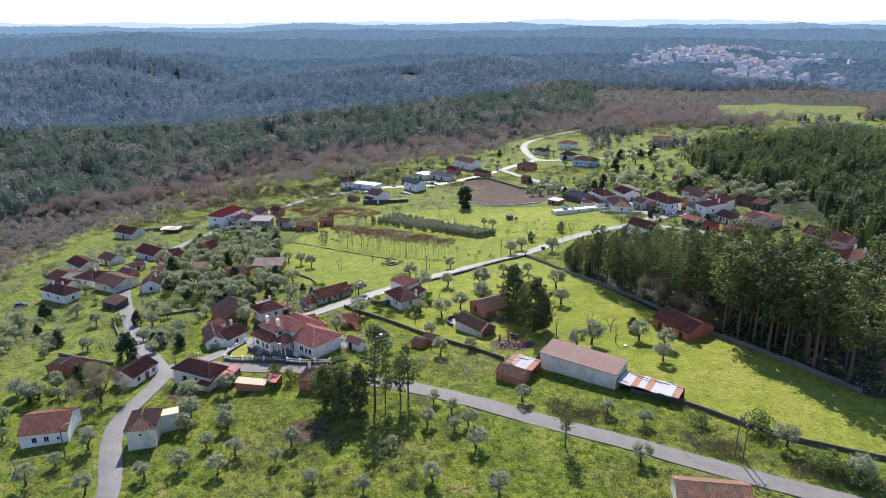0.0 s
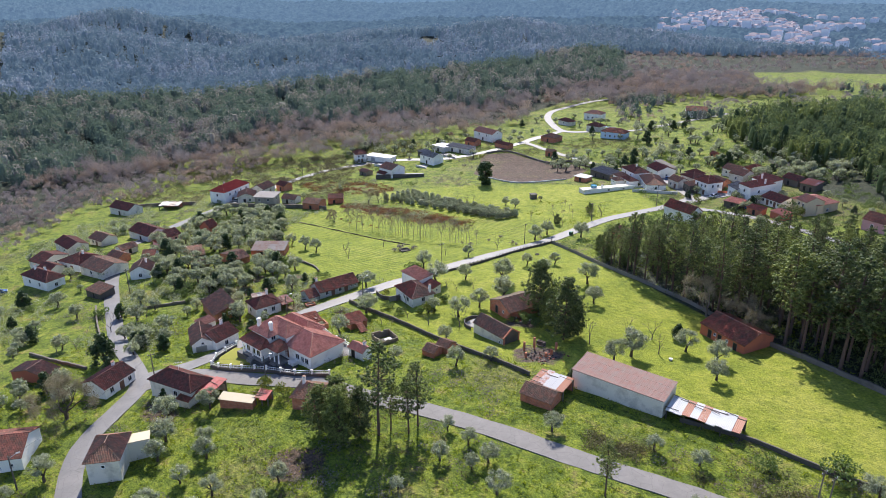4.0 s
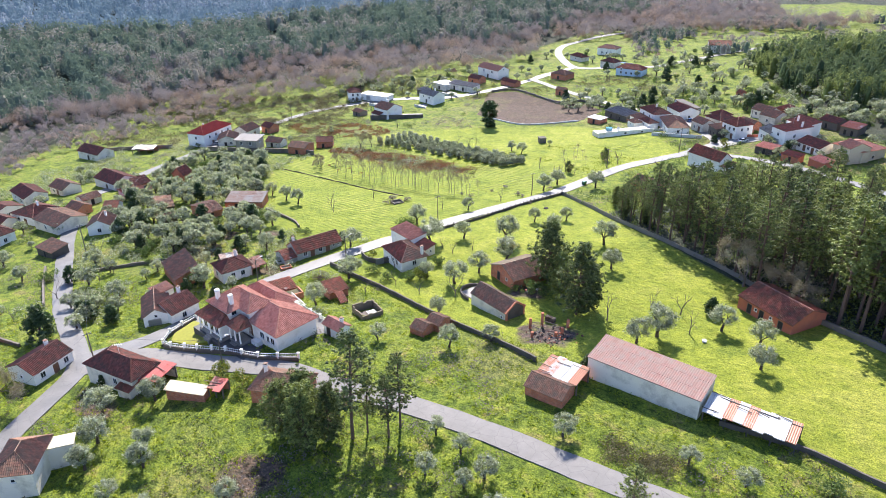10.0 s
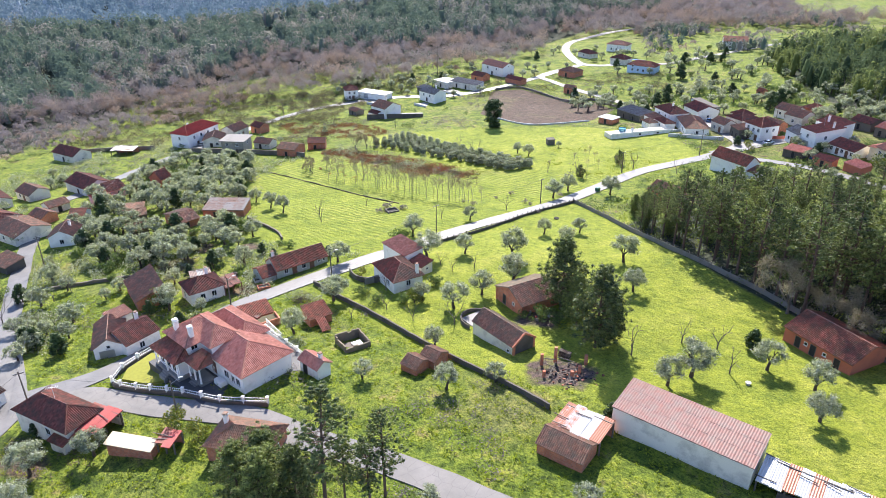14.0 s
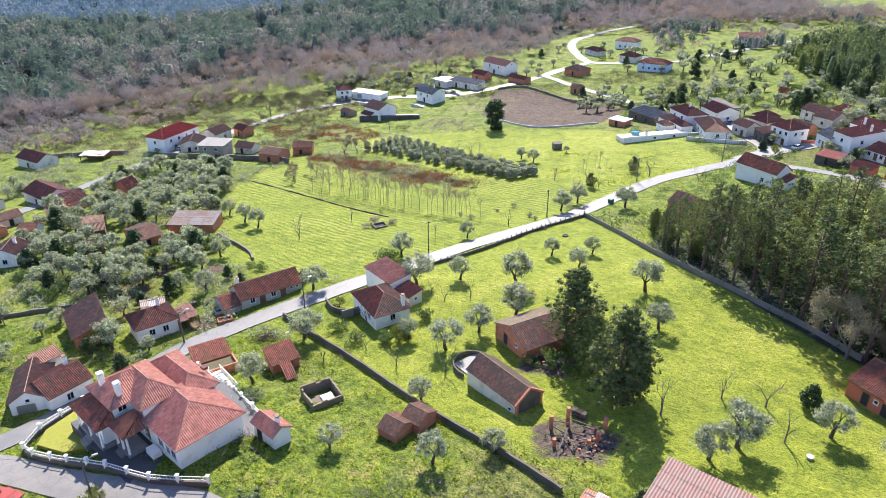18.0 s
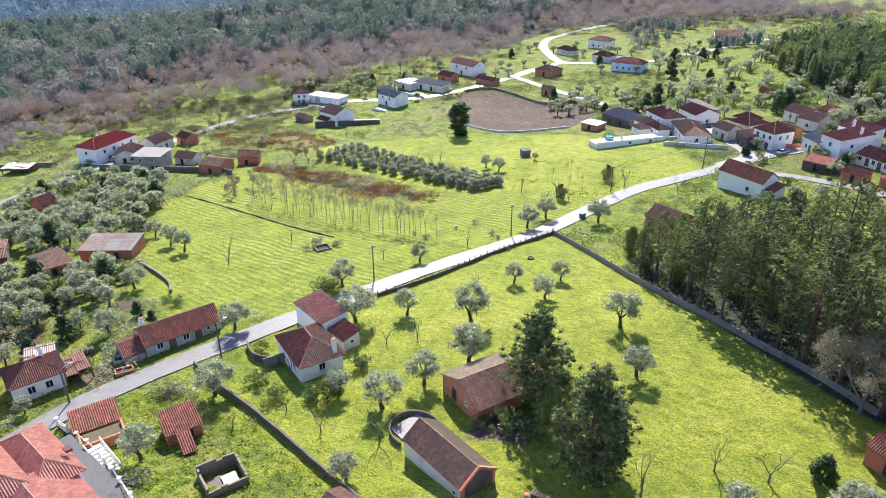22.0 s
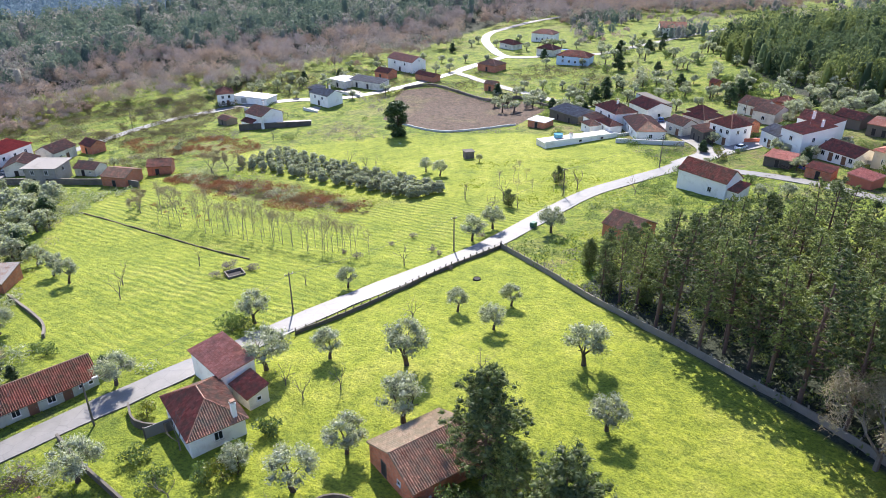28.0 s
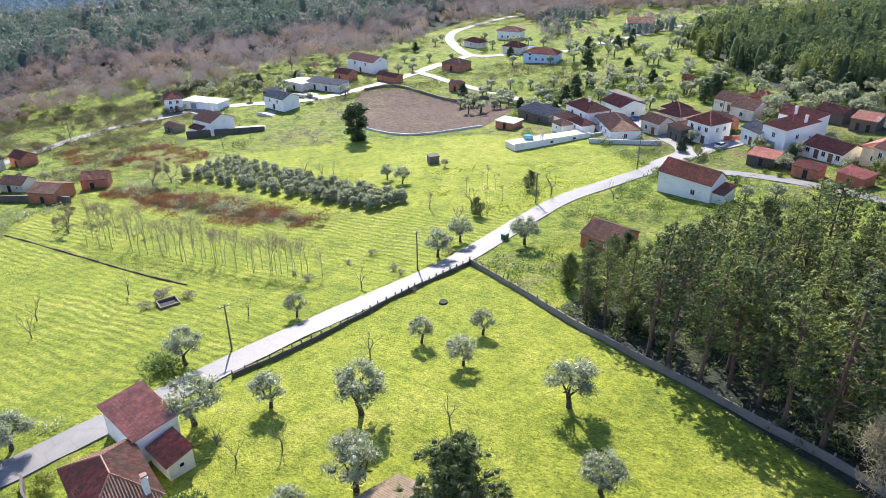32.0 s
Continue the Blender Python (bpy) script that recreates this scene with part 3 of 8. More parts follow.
def tiles(name, material, parent, p0, p1, q0, q1, pitch=0.28, course=0.42, amp=0.05, label="", fine=True):
    """One roof slope between its eave p0-p1 and its ridge q0-q1, in ribs up the slope and courses along it."""
    p0, p1, q0, q1 = (Vector(p) for p in (p0, p1, q0, q1))
    ex = (p1 - p0).normalized()
    long = (p1 - p0).length
    ey = (q0 - p0) - (q0 - p0).dot(ex) * ex
    rise = ey.length
    ey.normalize()
    up = ex.cross(ey)
    if up.z < 0:
        up = -up
    a, b = (q0 - p0).dot(ex), (q1 - p0).dot(ex)
    per = 4 if fine else 2
    cols = max(2, round(long / pitch)) * per
    rows = max(1, round(rise / course))
    lip = 0.03 if fine else 0.02
    levels = []
    for i in range(rows):
        levels += [(rise * i / rows, lip), (rise * (i + 1) / rows, 0.0)]
    low, high = min(0.0, a), max(long, b)
    verts, uvs, faces = [], [], []
    for v, z in levels:
        f = v / rise
        x0, x1 = a * f, long + (b - long) * f
        for c in range(cols + 1):
            x = low + (high - low) * c / cols
            wave = math.sin(2 * math.pi * c / per) if per == 4 else (1 if c % 2 else -1)
            x = min(max(x, x0), x1)
            verts.append(tuple(p0 + ex * x + ey * v + up * (amp * wave + z + amp)))
            uvs.append((x / pitch, v / course))
    n = cols + 1
    for j in range(len(levels) - 1):
        faces += [(j * n + c, j * n + c + 1, j * n + n + c + 1, j * n + n + c) for c in range(cols)]
    k = len(verts)
    under = [p0, p1, q1, q0]
    verts += [tuple(p - up * 0.10) for p in under] + [tuple(p + up * amp) for p in under]
    uvs += [(0, 0)] * 8
    faces += [(k + 3, k + 2, k + 1, k), (k, k + 1, k + 5, k + 4), (k + 1, k + 2, k + 6, k + 5), (k + 3, k, k + 4, k + 7)]
    if ex.cross(ey).z < 0:
        faces = [f[::-1] for f in faces]
    return mesh_object(name, verts, faces, material, parent, label, False, uvs)


def cap_line(parent, material, a, b, size=0.09):
    """A row of half-round ridge tiles."""
    a, b = Vector(a), Vector(b)
    material = TILE_PALE if material in (TILE_NEW, TILE_RED) else material
    long = (b - a).length
    if long < 0.3:
        return
    n = max(1, round(long / 0.45))
    s = Shape()
    for i in range(n):
        s.tube(a.lerp(b, i / n), a.lerp(b, (i + 1.08) / n), size * 1.1, size * 0.9, 6, False)
    s.put("ridge_tiles", material, parent)


def window(parent, wall, u, z, w=0.9, h=1.1, panes=2, trim=FRAME_WHITE, sill=True, glass=GLASS):
    """A framed window in a wall given by its corner, way along it and outward way."""
    o, ex, out = wall
    ez = Vector((0, 0, 1))
    f = Shape()

    def slab(u0, u1, z0, z1, d0, d1):
        pts = [o + ex * a + ez * b + out * c for c in (d0, d1) for a, b in ((u0, z0), (u1, z0), (u1, z1), (u0, z1))]
        for q in ((0, 1, 2, 3), (7, 6, 5, 4), (0, 4, 5, 1), (1, 5, 6, 2), (2, 6, 7, 3), (3, 7, 4, 0)):
            f.face(*(pts[i] for i in q[::-1]))

    t = 0.08
    for a, b in ((u - w / 2 - t, u - w / 2), (u + w / 2, u + w / 2 + t)):
        slab(a, b, z - t, z + h + t, -0.04, 0.07)
    slab(u - w / 2, u + w / 2, z + h, z + h + t, -0.04, 0.07)
    slab(u - w / 2, u + w / 2, z - t, z, -0.04, 0.07)
    for i in range(1, panes):
        slab(u - w / 2 + w * i / panes - 0.025, u - w / 2 + w * i / panes + 0.025, z, z + h, -0.03, 0.05)
    ob = f.put("window", trim, parent)
    g = Shape()
    g.face(*(o + ex * a + ez * b + out * 0.025 for a, b in ((u - w / 2, z), (u + w / 2, z), (u + w / 2, z + h), (u - w / 2, z + h))))
    g.put("pane", glass, ob)
    if sill:
        f2 = Shape()
        pts = [o + ex * a + ez * b + out * c for c in (0.0, 0.14) for a, b in ((u - w / 2 - 0.14, z - t - 0.07), (u + w / 2 + 0.14, z - t - 0.07), (u + w / 2 + 0.14, z - t), (u - w / 2 - 0.14, z - t))]
        for q in ((4, 5, 6, 7), (3, 2, 6, 7), (0, 1, 5, 4), (1, 2, 6, 5), (0, 3, 7, 4)):
            f2.face(*(pts[i] for i in q))
        f2.put("sill", RENDER_GREY, ob)
    return ob


def door(parent, wall, u, w=0.95, h=2.05, z=0.0, material=WOOD):
    o, ex, out = wall
    ez = Vector((0, 0, 1))
    s = Shape()
    for u0, u1, z0, z1, d in ((u - w / 2 - 0.1, u - w / 2, z, z + h + 0.1, 0.08), (u + w / 2, u + w / 2 + 0.1, z, z + h + 0.1, 0.08), (u - w / 2, u + w / 2, z + h, z + h + 0.1, 0.08), (u - w / 2, u + w / 2, z, z + h, 0.03), (u - w / 2 + 0.12, u + w / 2 - 0.12, z + 0.2, z + 0.9, 0.05), (u - w / 2 + 0.12, u + w / 2 - 0.12, z + 1.1, z + h - 0.15, 0.05)):
        pts = [o + ex * a + ez * b + out * c for c in (-0.02, d) for a, b in ((u0, z0), (u1, z0), (u1, z1), (u0, z1))]
        for q in ((4, 5, 6, 7), (3, 2, 6, 7), (0, 1, 5, 4), (1, 2, 6, 5), (0, 3, 7, 4)):
            s.face(*(pts[i] for i in q))
    ob = s.put("door", material, parent)
    k = Shape().tube(o + ex * (u + w * 0.36) + ez * (z + 1.0) + out * 0.05, o + ex * (u + w * 0.36) + ez * (z + 1.0) + out * 0.13, 0.03, 0.03, 5)
    k.put("door_handle", METAL_GREY, ob)
    return ob


def chimney(parent, x, y, z0, z1, w=0.55, material=WHITE, cap=TILE_BROWN):
    s = Shape().box(x - w / 2, x + w / 2, y - w / 2, y + w / 2, z0, z1)
    s.box(x - w / 2 - 0.06, x + w / 2 + 0.06, y - w / 2 - 0.06, y + w / 2 + 0.06, z1, z1 + 0.1)
    for a, b in ((-1, -1), (1, -1), (1, 1), (-1, 1)):
        s.box(x + a * w * 0.36 - 0.06, x + a * w * 0.36 + 0.06, y + b * w * 0.36 - 0.06, y + b * w * 0.36 + 0.06, z1 + 0.1, z1 + 0.32)
    ob = s.put("chimney", material, parent)
    Shape().box(x - w / 2 - 0.08, x + w / 2 + 0.08, y - w / 2 - 0.08, y + w / 2 + 0.08, z1 + 0.32, z1 + 0.42, 0.06).put("chimney_cap", cap, ob)


def walls_of(length, width):
    """Front, right, back and left wall: corner, way along and outward way."""
    a, b = length / 2, width / 2
    return {"f": (Vector((-a, -b, 0)), Vector((1, 0, 0)), Vector((0, -1, 0))), "r": (Vector((a, -b, 0)), Vector((0, 1, 0)), Vector((1, 0, 0))),
            "b": (Vector((a, b, 0)), Vector((-1, 0, 0)), Vector((0, 1, 0))), "l": (Vector((-a, b, 0)), Vector((0, -1, 0)), Vector((-1, 0, 0)))}


def block(parent, length, width, eave, rise, roof, wall, tile, over=0.35, fine=True, dx=0.0, dy=0.0, z0=0.0, pitch=0.28, course=0.42, foot=1.2, amp=0.07, hang=None, wall_name="wall", tile_b=None):
    """Walls and roof of one block. Gable: ridge along the length; gable_y: across; shed: rises to the back; hip; flat."""
    a, b = length / 2, width / 2
    s = Shape()
    lo, hi = z0 - foot, z0 + eave
    c = [(dx - a, dy - b), (dx + a, dy - b), (dx + a, dy + b), (dx - a, dy + b)]
    tops = [hi, hi, hi, hi]
    if roof == "shed":
        tops = [hi, hi, hi + rise, hi + rise]
    for i in range(4):
        j = (i + 1) % 4
        s.face((*c[i], lo), (*c[j], lo), (*c[j], tops[j]), (*c[i], tops[i]))
    if roof == "gable":
        s.face((dx + a, dy - b, hi), (dx + a, dy + b, hi), (dx + a, dy, hi + rise)).face((dx - a, dy + b, hi), (dx - a, dy - b, hi), (dx - a, dy, hi + rise))
    if roof == "gable_y":
        s.face((dx - a, dy - b, hi), (dx + a, dy - b, hi), (dx, dy - b, hi + rise)).face((dx + a, dy + b, hi), (dx - a, dy + b, hi), (dx, dy + b, hi + rise))
    if roof == "flat":
        s.face(*((*p, hi) for p in c))
    s.put(wall_name, wall, parent)
    o = over
    kw = dict(pitch=pitch, course=course, fine=fine, amp=amp)
    tile_b = tile_b or tile
    if roof == "gable":
        drop = rise / b * o
        q0, q1 = (dx - a - o * 0.5, dy, hi + rise), (dx + a + o * 0.5, dy, hi + rise)
        tiles("roof_slope", tile, parent, (dx - a - o * 0.5, dy - b - o, hi - drop), (dx + a + o * 0.5, dy - b - o, hi - drop), q0, q1, **kw)
        tiles("roof_slope", tile_b, parent, (dx + a + o * 0.5, dy + b + o, hi - drop), (dx - a - o * 0.5, dy + b + o, hi - drop), q1, q0, **kw)
        cap_line(parent, tile, Vector(q0) + Vector((0, 0, 0.05)), Vector(q1) + Vector((0, 0, 0.05)))
    elif roof == "gable_y":
        drop = rise / a * o
        q0, q1 = (dx, dy - b - o * 0.5, hi + rise), (dx, dy + b + o * 0.5, hi + rise)
        tiles("roof_slope", tile, parent, (dx - a - o, dy + b + o * 0.5, hi - drop), (dx - a - o, dy - b - o * 0.5, hi - drop), q1, q0, **kw)
        tiles("roof_slope", tile_b, parent, (dx + a + o, dy - b - o * 0.5, hi - drop), (dx + a + o, dy + b + o * 0.5, hi - drop), q0, q1, **kw)
        cap_line(parent, tile, Vector(q0) + Vector((0, 0, 0.05)), Vector(q1) + Vector((0, 0, 0.05)))
    elif roof == "shed":
        k = rise / width * o
        tiles("roof_slope", tile, parent, (dx - a - o * 0.5, dy - b - o, hi - k), (dx + a + o * 0.5, dy - b - o, hi - k), (dx - a - o * 0.5, dy + b + o * 0.5, hi + rise + k * 0.5), (dx + a + o * 0.5, dy + b + o * 0.5, hi + rise + k * 0.5), **kw)
    elif roof == "hip":
        m = min(a, b)
        drop = rise / m * o
        if a >= b:
            r0, r1 = (dx - a + m, dy, hi + rise), (dx + a - m, dy, hi + rise)
        else:
            r0, r1 = (dx, dy - b + m, hi + rise), (dx, dy + b - m, hi + rise)
        e = [(dx - a - o, dy - b - o, hi - drop), (dx + a + o, dy - b - o, hi - drop), (dx + a + o, dy + b + o, hi - drop), (dx - a - o, dy + b + o, hi - drop)]
        near = [(r0, r1), (r1, r1), (r1, r0), (r0, r0)] if a >= b else [(r0, r0), (r0, r1), (r1, r1), (r1, r0)]
        for i in range(4):
            tiles("roof_slope", tile if i == 0 else tile_b, parent, e[i], e[(i + 1) % 4], near[i][0], near[i][1], **kw)
        lift = Vector((0, 0, 0.05))
        cap_line(parent, tile, Vector(r0) + lift, Vector(r1) + lift)
        ends = [r0, r1, r1, r0] if a >= b else [r0, r0, r1, r1]
        for i in range(4):
            cap_line(parent, tile, Vector(e[i]) + lift, Vector(ends[i]) + lift)
    elif roof == "flat":
        Shape().box(dx - a - o, dx + a + o, dy - b - o, dy + b + o, hi + 0.003, hi + 0.2).put("roof_slab", tile, parent)


def house(name, label, x, y, turn, length, width, eave, rise, roof, wall, tile, openings="", chimneys=(), category="house", fine=False, z=None, sink=0.0, **more):
    """A house with its openings: words of wall letter, kind (w, d, g, o), share along the wall and height, such as 'fw30@1.0'."""
    ob = thing(name, label, category, x, y, (height(x, y) if z is None else z) - sink, turn)
    block(ob, length, width, eave, rise, roof, wall, tile, fine=fine, **more)
    sides = walls_of(length, width)
    for word in openings.split():
        side, kind, rest = word[0], word[1], word[2:]
        share, _, up = rest.partition("@")
        span = length if side in "fb" else width
        u, up = span * float(share) / 100, float(up or 0)
        if kind == "w":
            window(ob, sides[side], u, up or 1.0)
        elif kind == "s":
            window(ob, sides[side], u, up or 1.2, 0.5, 0.5, 1)
        elif kind == "d":
            door(ob, sides[side], u, z=up)
        elif kind == "g":
            door(ob, sides[side], u, 2.3, 2.1, up, METAL_GREY)
        elif kind == "o":
            # no hole in the wall: a near-black face is painted shade
            window(ob, sides[side], u, up or 0.0, 0.95, 1.9, 1, WOOD_GREY, False, DARK)
    for cx, cy, top in chimneys:
        chimney(ob, cx, cy, eave - 0.2, top)
    return ob


# ---- plants ----


def cards(centres, size, long, rng, spread=1.0, flat=0.0):
    """Small leaf faces at the given places, turned every way. Returns corners as an array and faces."""
    n = len(centres)
    a = rng.normal(size=(n, 3))
    a[:, 2] *= 1 - flat
    a /= np.linalg.norm(a, axis=1)[:, None] + 1e-9
    b = rng.normal(size=(n, 3))
    b -= (b * a).sum(1)[:, None] * a
    b /= np.linalg.norm(b, axis=1)[:, None] + 1e-9
    s = size * rng.uniform(0.6, 1.4, n)[:, None]
    a, b = a * s * long, b * s
    v = np.stack([centres - a, centres + b * 0.5, centres + a, centres - b * 0.5], 1).reshape(-1, 3)
    f = np.arange(4 * n).reshape(-1, 4)
    return v, f


def quick_mesh(name, verts, faces, material):
    me = bpy.data.meshes.new(name)
    verts, faces = np.asarray(verts, dtype=np.float32), np.asarray(faces, dtype=np.int32)
    me.vertices.add(len(verts))
    me.vertices.foreach_set("co", verts.ravel())
    me.loops.add(faces.size)
    me.loops.foreach_set("vertex_index", faces.ravel())
    me.polygons.add(len(faces))
    me.polygons.foreach_set("loop_start", np.arange(0, faces.size, faces.shape[1], dtype=np.int32))
    me.materials.append(material)
    me.update(calc_edges=True)
    return me


def blob_points(rng, n, rx, rz, hollow=0.5):
    """Points in a ball, more of them near its skin."""
    d = rng.normal(size=(n, 3))
    d /= np.linalg.norm(d, axis=1)[:, None]
    r = rng.uniform(hollow, 1.0, n) ** 0.6
    return d * r[:, None] * (rx, rx, rz)


def limbs(shape, start, way, length, radius, depth, rng, tips, split=3, bend=0.55, shrink=0.68, sides=5):
    """Branches that fork and taper; the ends are added to tips."""
    p, w = Vector(start), Vector(way).normalized()
    parts = 2 if depth > 0 else 1
    for i in range(parts):
        w = (w + Vector(rng.normal(size=3) * 0.14)).normalized()
        q = p + w * length / parts
        shape.tube(p, q, radius * (1 - 0.25 * i / parts), radius * (1 - 0.25 * (i + 1) / parts), sides if depth > 0 else 3, False)
        p = q
    if depth == 0:
        tips.append(p)
        return
    for k in range(split):
        side = Vector(rng.normal(size=3))
        v = (w + side.normalized() * bend * rng.uniform(0.7, 1.3) + Vector((0, 0, 0.12))).normalized()
        limbs(shape, p, v, length * shrink * rng.uniform(0.8, 1.2), radius * 0.6, depth - 1, rng, tips, split, bend, shrink, max(3, sides - 1))


def tree(name, label, category, seed, tall, wide, trunk_share, trunk_r, bark, leaf, leaves, leaf_size, depth=2, split=3, long=1.0, clump=0.42, squash=0.75, lean=0.1, group=""):
    """A tapered trunk with forking limbs, and a crown of clumps of small leaves round their ends."""
    rng = np.random.default_rng(seed)
    root = new(name)
    tagged(root, label, category, group)
    s, tips = Shape(), []
    stem = tall * trunk_share
    top = Vector((rng.normal() * lean * stem, rng.normal() * lean * stem, stem))
    mid = top * 0.5 + Vector((rng.normal() * 0.1, rng.normal() * 0.1, 0))
    s.tube((0, 0, -0.5), mid, trunk_r * 1.35, trunk_r, 7, False).tube(mid, top, trunk_r, trunk_r * 0.85, 7, False)
    reach = (tall - stem) * 0.5
    for k in range(split):
        ang = 2 * math.pi * (k + rng.uniform(-0.25, 0.25)) / split
        limbs(s, top, (math.cos(ang) * wide / tall * 1.1, math.sin(ang) * wide / tall * 1.1, 0.9), reach * 0.72, trunk_r * 0.55, depth, rng, tips, 2)
    s.put("trunk", bark, root)
    if leaves:
        per = max(4, leaves // len(tips))
        box = np.array([tuple(t) for t in tips])
        scale = wide / 2 / (np.abs(box[:, :2]).max() + 1e-6)
        box[:, :2] *= min(max(scale * 0.85, 0.6), 1.5)
        box[:, 2] = stem * 0.9 + (box[:, 2] - stem) * (tall * 0.93 - stem) / (box[:, 2].max() - stem + 1e-6)
        pts = np.concatenate([c + blob_points(rng, per, wide * clump * 0.5 * rng.uniform(0.7, 1.25), wide * clump * 0.5 * squash * rng.uniform(0.7, 1.2)) for c in box])
        v, f = cards(pts, leaf_size, long, rng)
        crown = new("crown", quick_mesh("crown", v, f, leaf))
        crown.parent = root
    return root


def cores(centres, rx, rz, rng):
    """Small uneven eight-faced bodies that fill the clumps of a crown."""
    c = np.asarray(centres, dtype=float)
    n = len(c)
    base = np.array(((1, 0, 0), (0, 1, 0), (-1, 0, 0), (0, -1, 0), (0, 0, 1), (0, 0, -1)), dtype=float)
    rx, rz = np.broadcast_to(rx, n), np.broadcast_to(rz, n)
    v = c[:, None, :] + base[None] * np.stack([rx, rx, rz], 1)[:, None, :] * rng.uniform(0.7, 1.25, (n, 6, 1))
    f = np.array(((0, 1, 4), (1, 2, 4), (2, 3, 4), (3, 0, 4), (1, 0, 5), (2, 1, 5), (3, 2, 5), (0, 3, 5)))
    return v.reshape(-1, 3), (f[None] + 6 * np.arange(n)[:, None, None]).reshape(-1, 3)


def quads_and_cores(v, q, cv, cf):
    """Leaf faces cut in triangles, with the bodies behind them, as one set."""
    tri = np.concatenate([q[:, [0, 1, 2]], q[:, [0, 2, 3]]])
    return np.concatenate([v, cv]), np.concatenate([tri, cf + len(v)])


def olive(seed, tall, wide, leaves, size, label):
    """An olive: a gnarled short trunk, a few limbs and a rounded crown of many small clumps."""
    rng = np.random.default_rng(seed)
    root = new("olive_tree")
    tagged(root, label, "olive tree", "olive trees")
    s, tips = Shape(), []
    fork = Vector((rng.normal() * 0.18, rng.normal() * 0.18, tall * 0.27))
    mid = fork * 0.5 + Vector((rng.normal() * 0.12, rng.normal() * 0.12, 0))
    s.tube((0, 0, -0.4), mid, 0.3, 0.21, 7, False).tube(mid, fork, 0.21, 0.19, 7, False)
    for k in range(4):
        a = 6.28 * (k + rng.uniform(-0.25, 0.25)) / 4
        limbs(s, fork, (math.cos(a) * 0.7, math.sin(a) * 0.7, 0.9), tall * 0.24, 0.11, 1, rng, tips, 2)
    s.put("trunk", BARK, root)
    n = 26
    lumps = []
    for k in range(n):
        z, a = rng.uniform(-0.55, 1.0), rng.uniform(0, 6.28)
        r = math.sqrt(max(0.0, 1 - z * z * (0.9 if z > 0 else 1.6))) * rng.uniform(0.45, 0.86)
        lumps.append(np.array((r * math.cos(a) * wide / 2, r * math.sin(a) * wide / 2, tall * (0.6 + 0.31 * z * rng.uniform(0.8, 1.0)))))
    pts = np.concatenate([c + blob_points(rng, leaves // n, wide * 0.18 * rng.uniform(0.7, 1.25), tall * 0.125, 0.2) for c in lumps])
    v, f = quads_and_cores(*cards(pts, size, 1.6, rng), *cores(lumps, wide * 0.085, tall * 0.06, rng))
    crown = new("crown", quick_mesh("crown", v, f, LEAF_OLIVE))
    crown.parent = root
    return root


def dense_tree(name, label, category, seed, tall, wide, leaf, leaves, size, skirt=0.06, point=0.6, group="", ball=False):
    """An evergreen leafed almost to the ground, with a lumpy outline."""
    rng = np.random.default_rng(seed)
    root = new(name)
    tagged(root, label, category, group)
    s, tips = Shape(), []
    s.tube((0, 0, -0.5), (0, 0, tall * 0.75), wide * 0.045, wide * 0.015, 7, False)
    for k in range(7):
        a = rng.uniform(0, 6.28)
        limbs(s, (0, 0, tall * rng.uniform(0.12, 0.5)), (math.cos(a), math.sin(a), 0.7), wide * 0.22, wide * 0.016, 1, rng, tips, 2)
    s.put("trunk", BARK, root)
    lumps = []
    for k in range(46):
        f, a = rng.uniform(0.0, 1.0), rng.uniform(0, 6.28)
        r = wide * 0.5 * (math.sqrt(1 - 0.85 * (2 * f - 1) ** 2) if ball else math.sin(math.pi * (0.2 + 0.8 * f) ** point)) * rng.uniform(0.45, 0.78)
        lumps.append(np.array((r * math.cos(a), r * math.sin(a), tall * (skirt + (0.92 - skirt) * f))))
    pts = np.concatenate([c + blob_points(rng, leaves // 46, wide * 0.19, tall * 0.085) for c in lumps])
    pts[:, 2] = np.maximum(pts[:, 2], 0.1)
    v, f = quads_and_cores(*cards(pts, size, 1.3, rng), *cores(lumps, wide * 0.13, tall * 0.07, rng))
    crown = new("crown", quick_mesh("crown", v, f, leaf))
    crown.parent = root
    return root


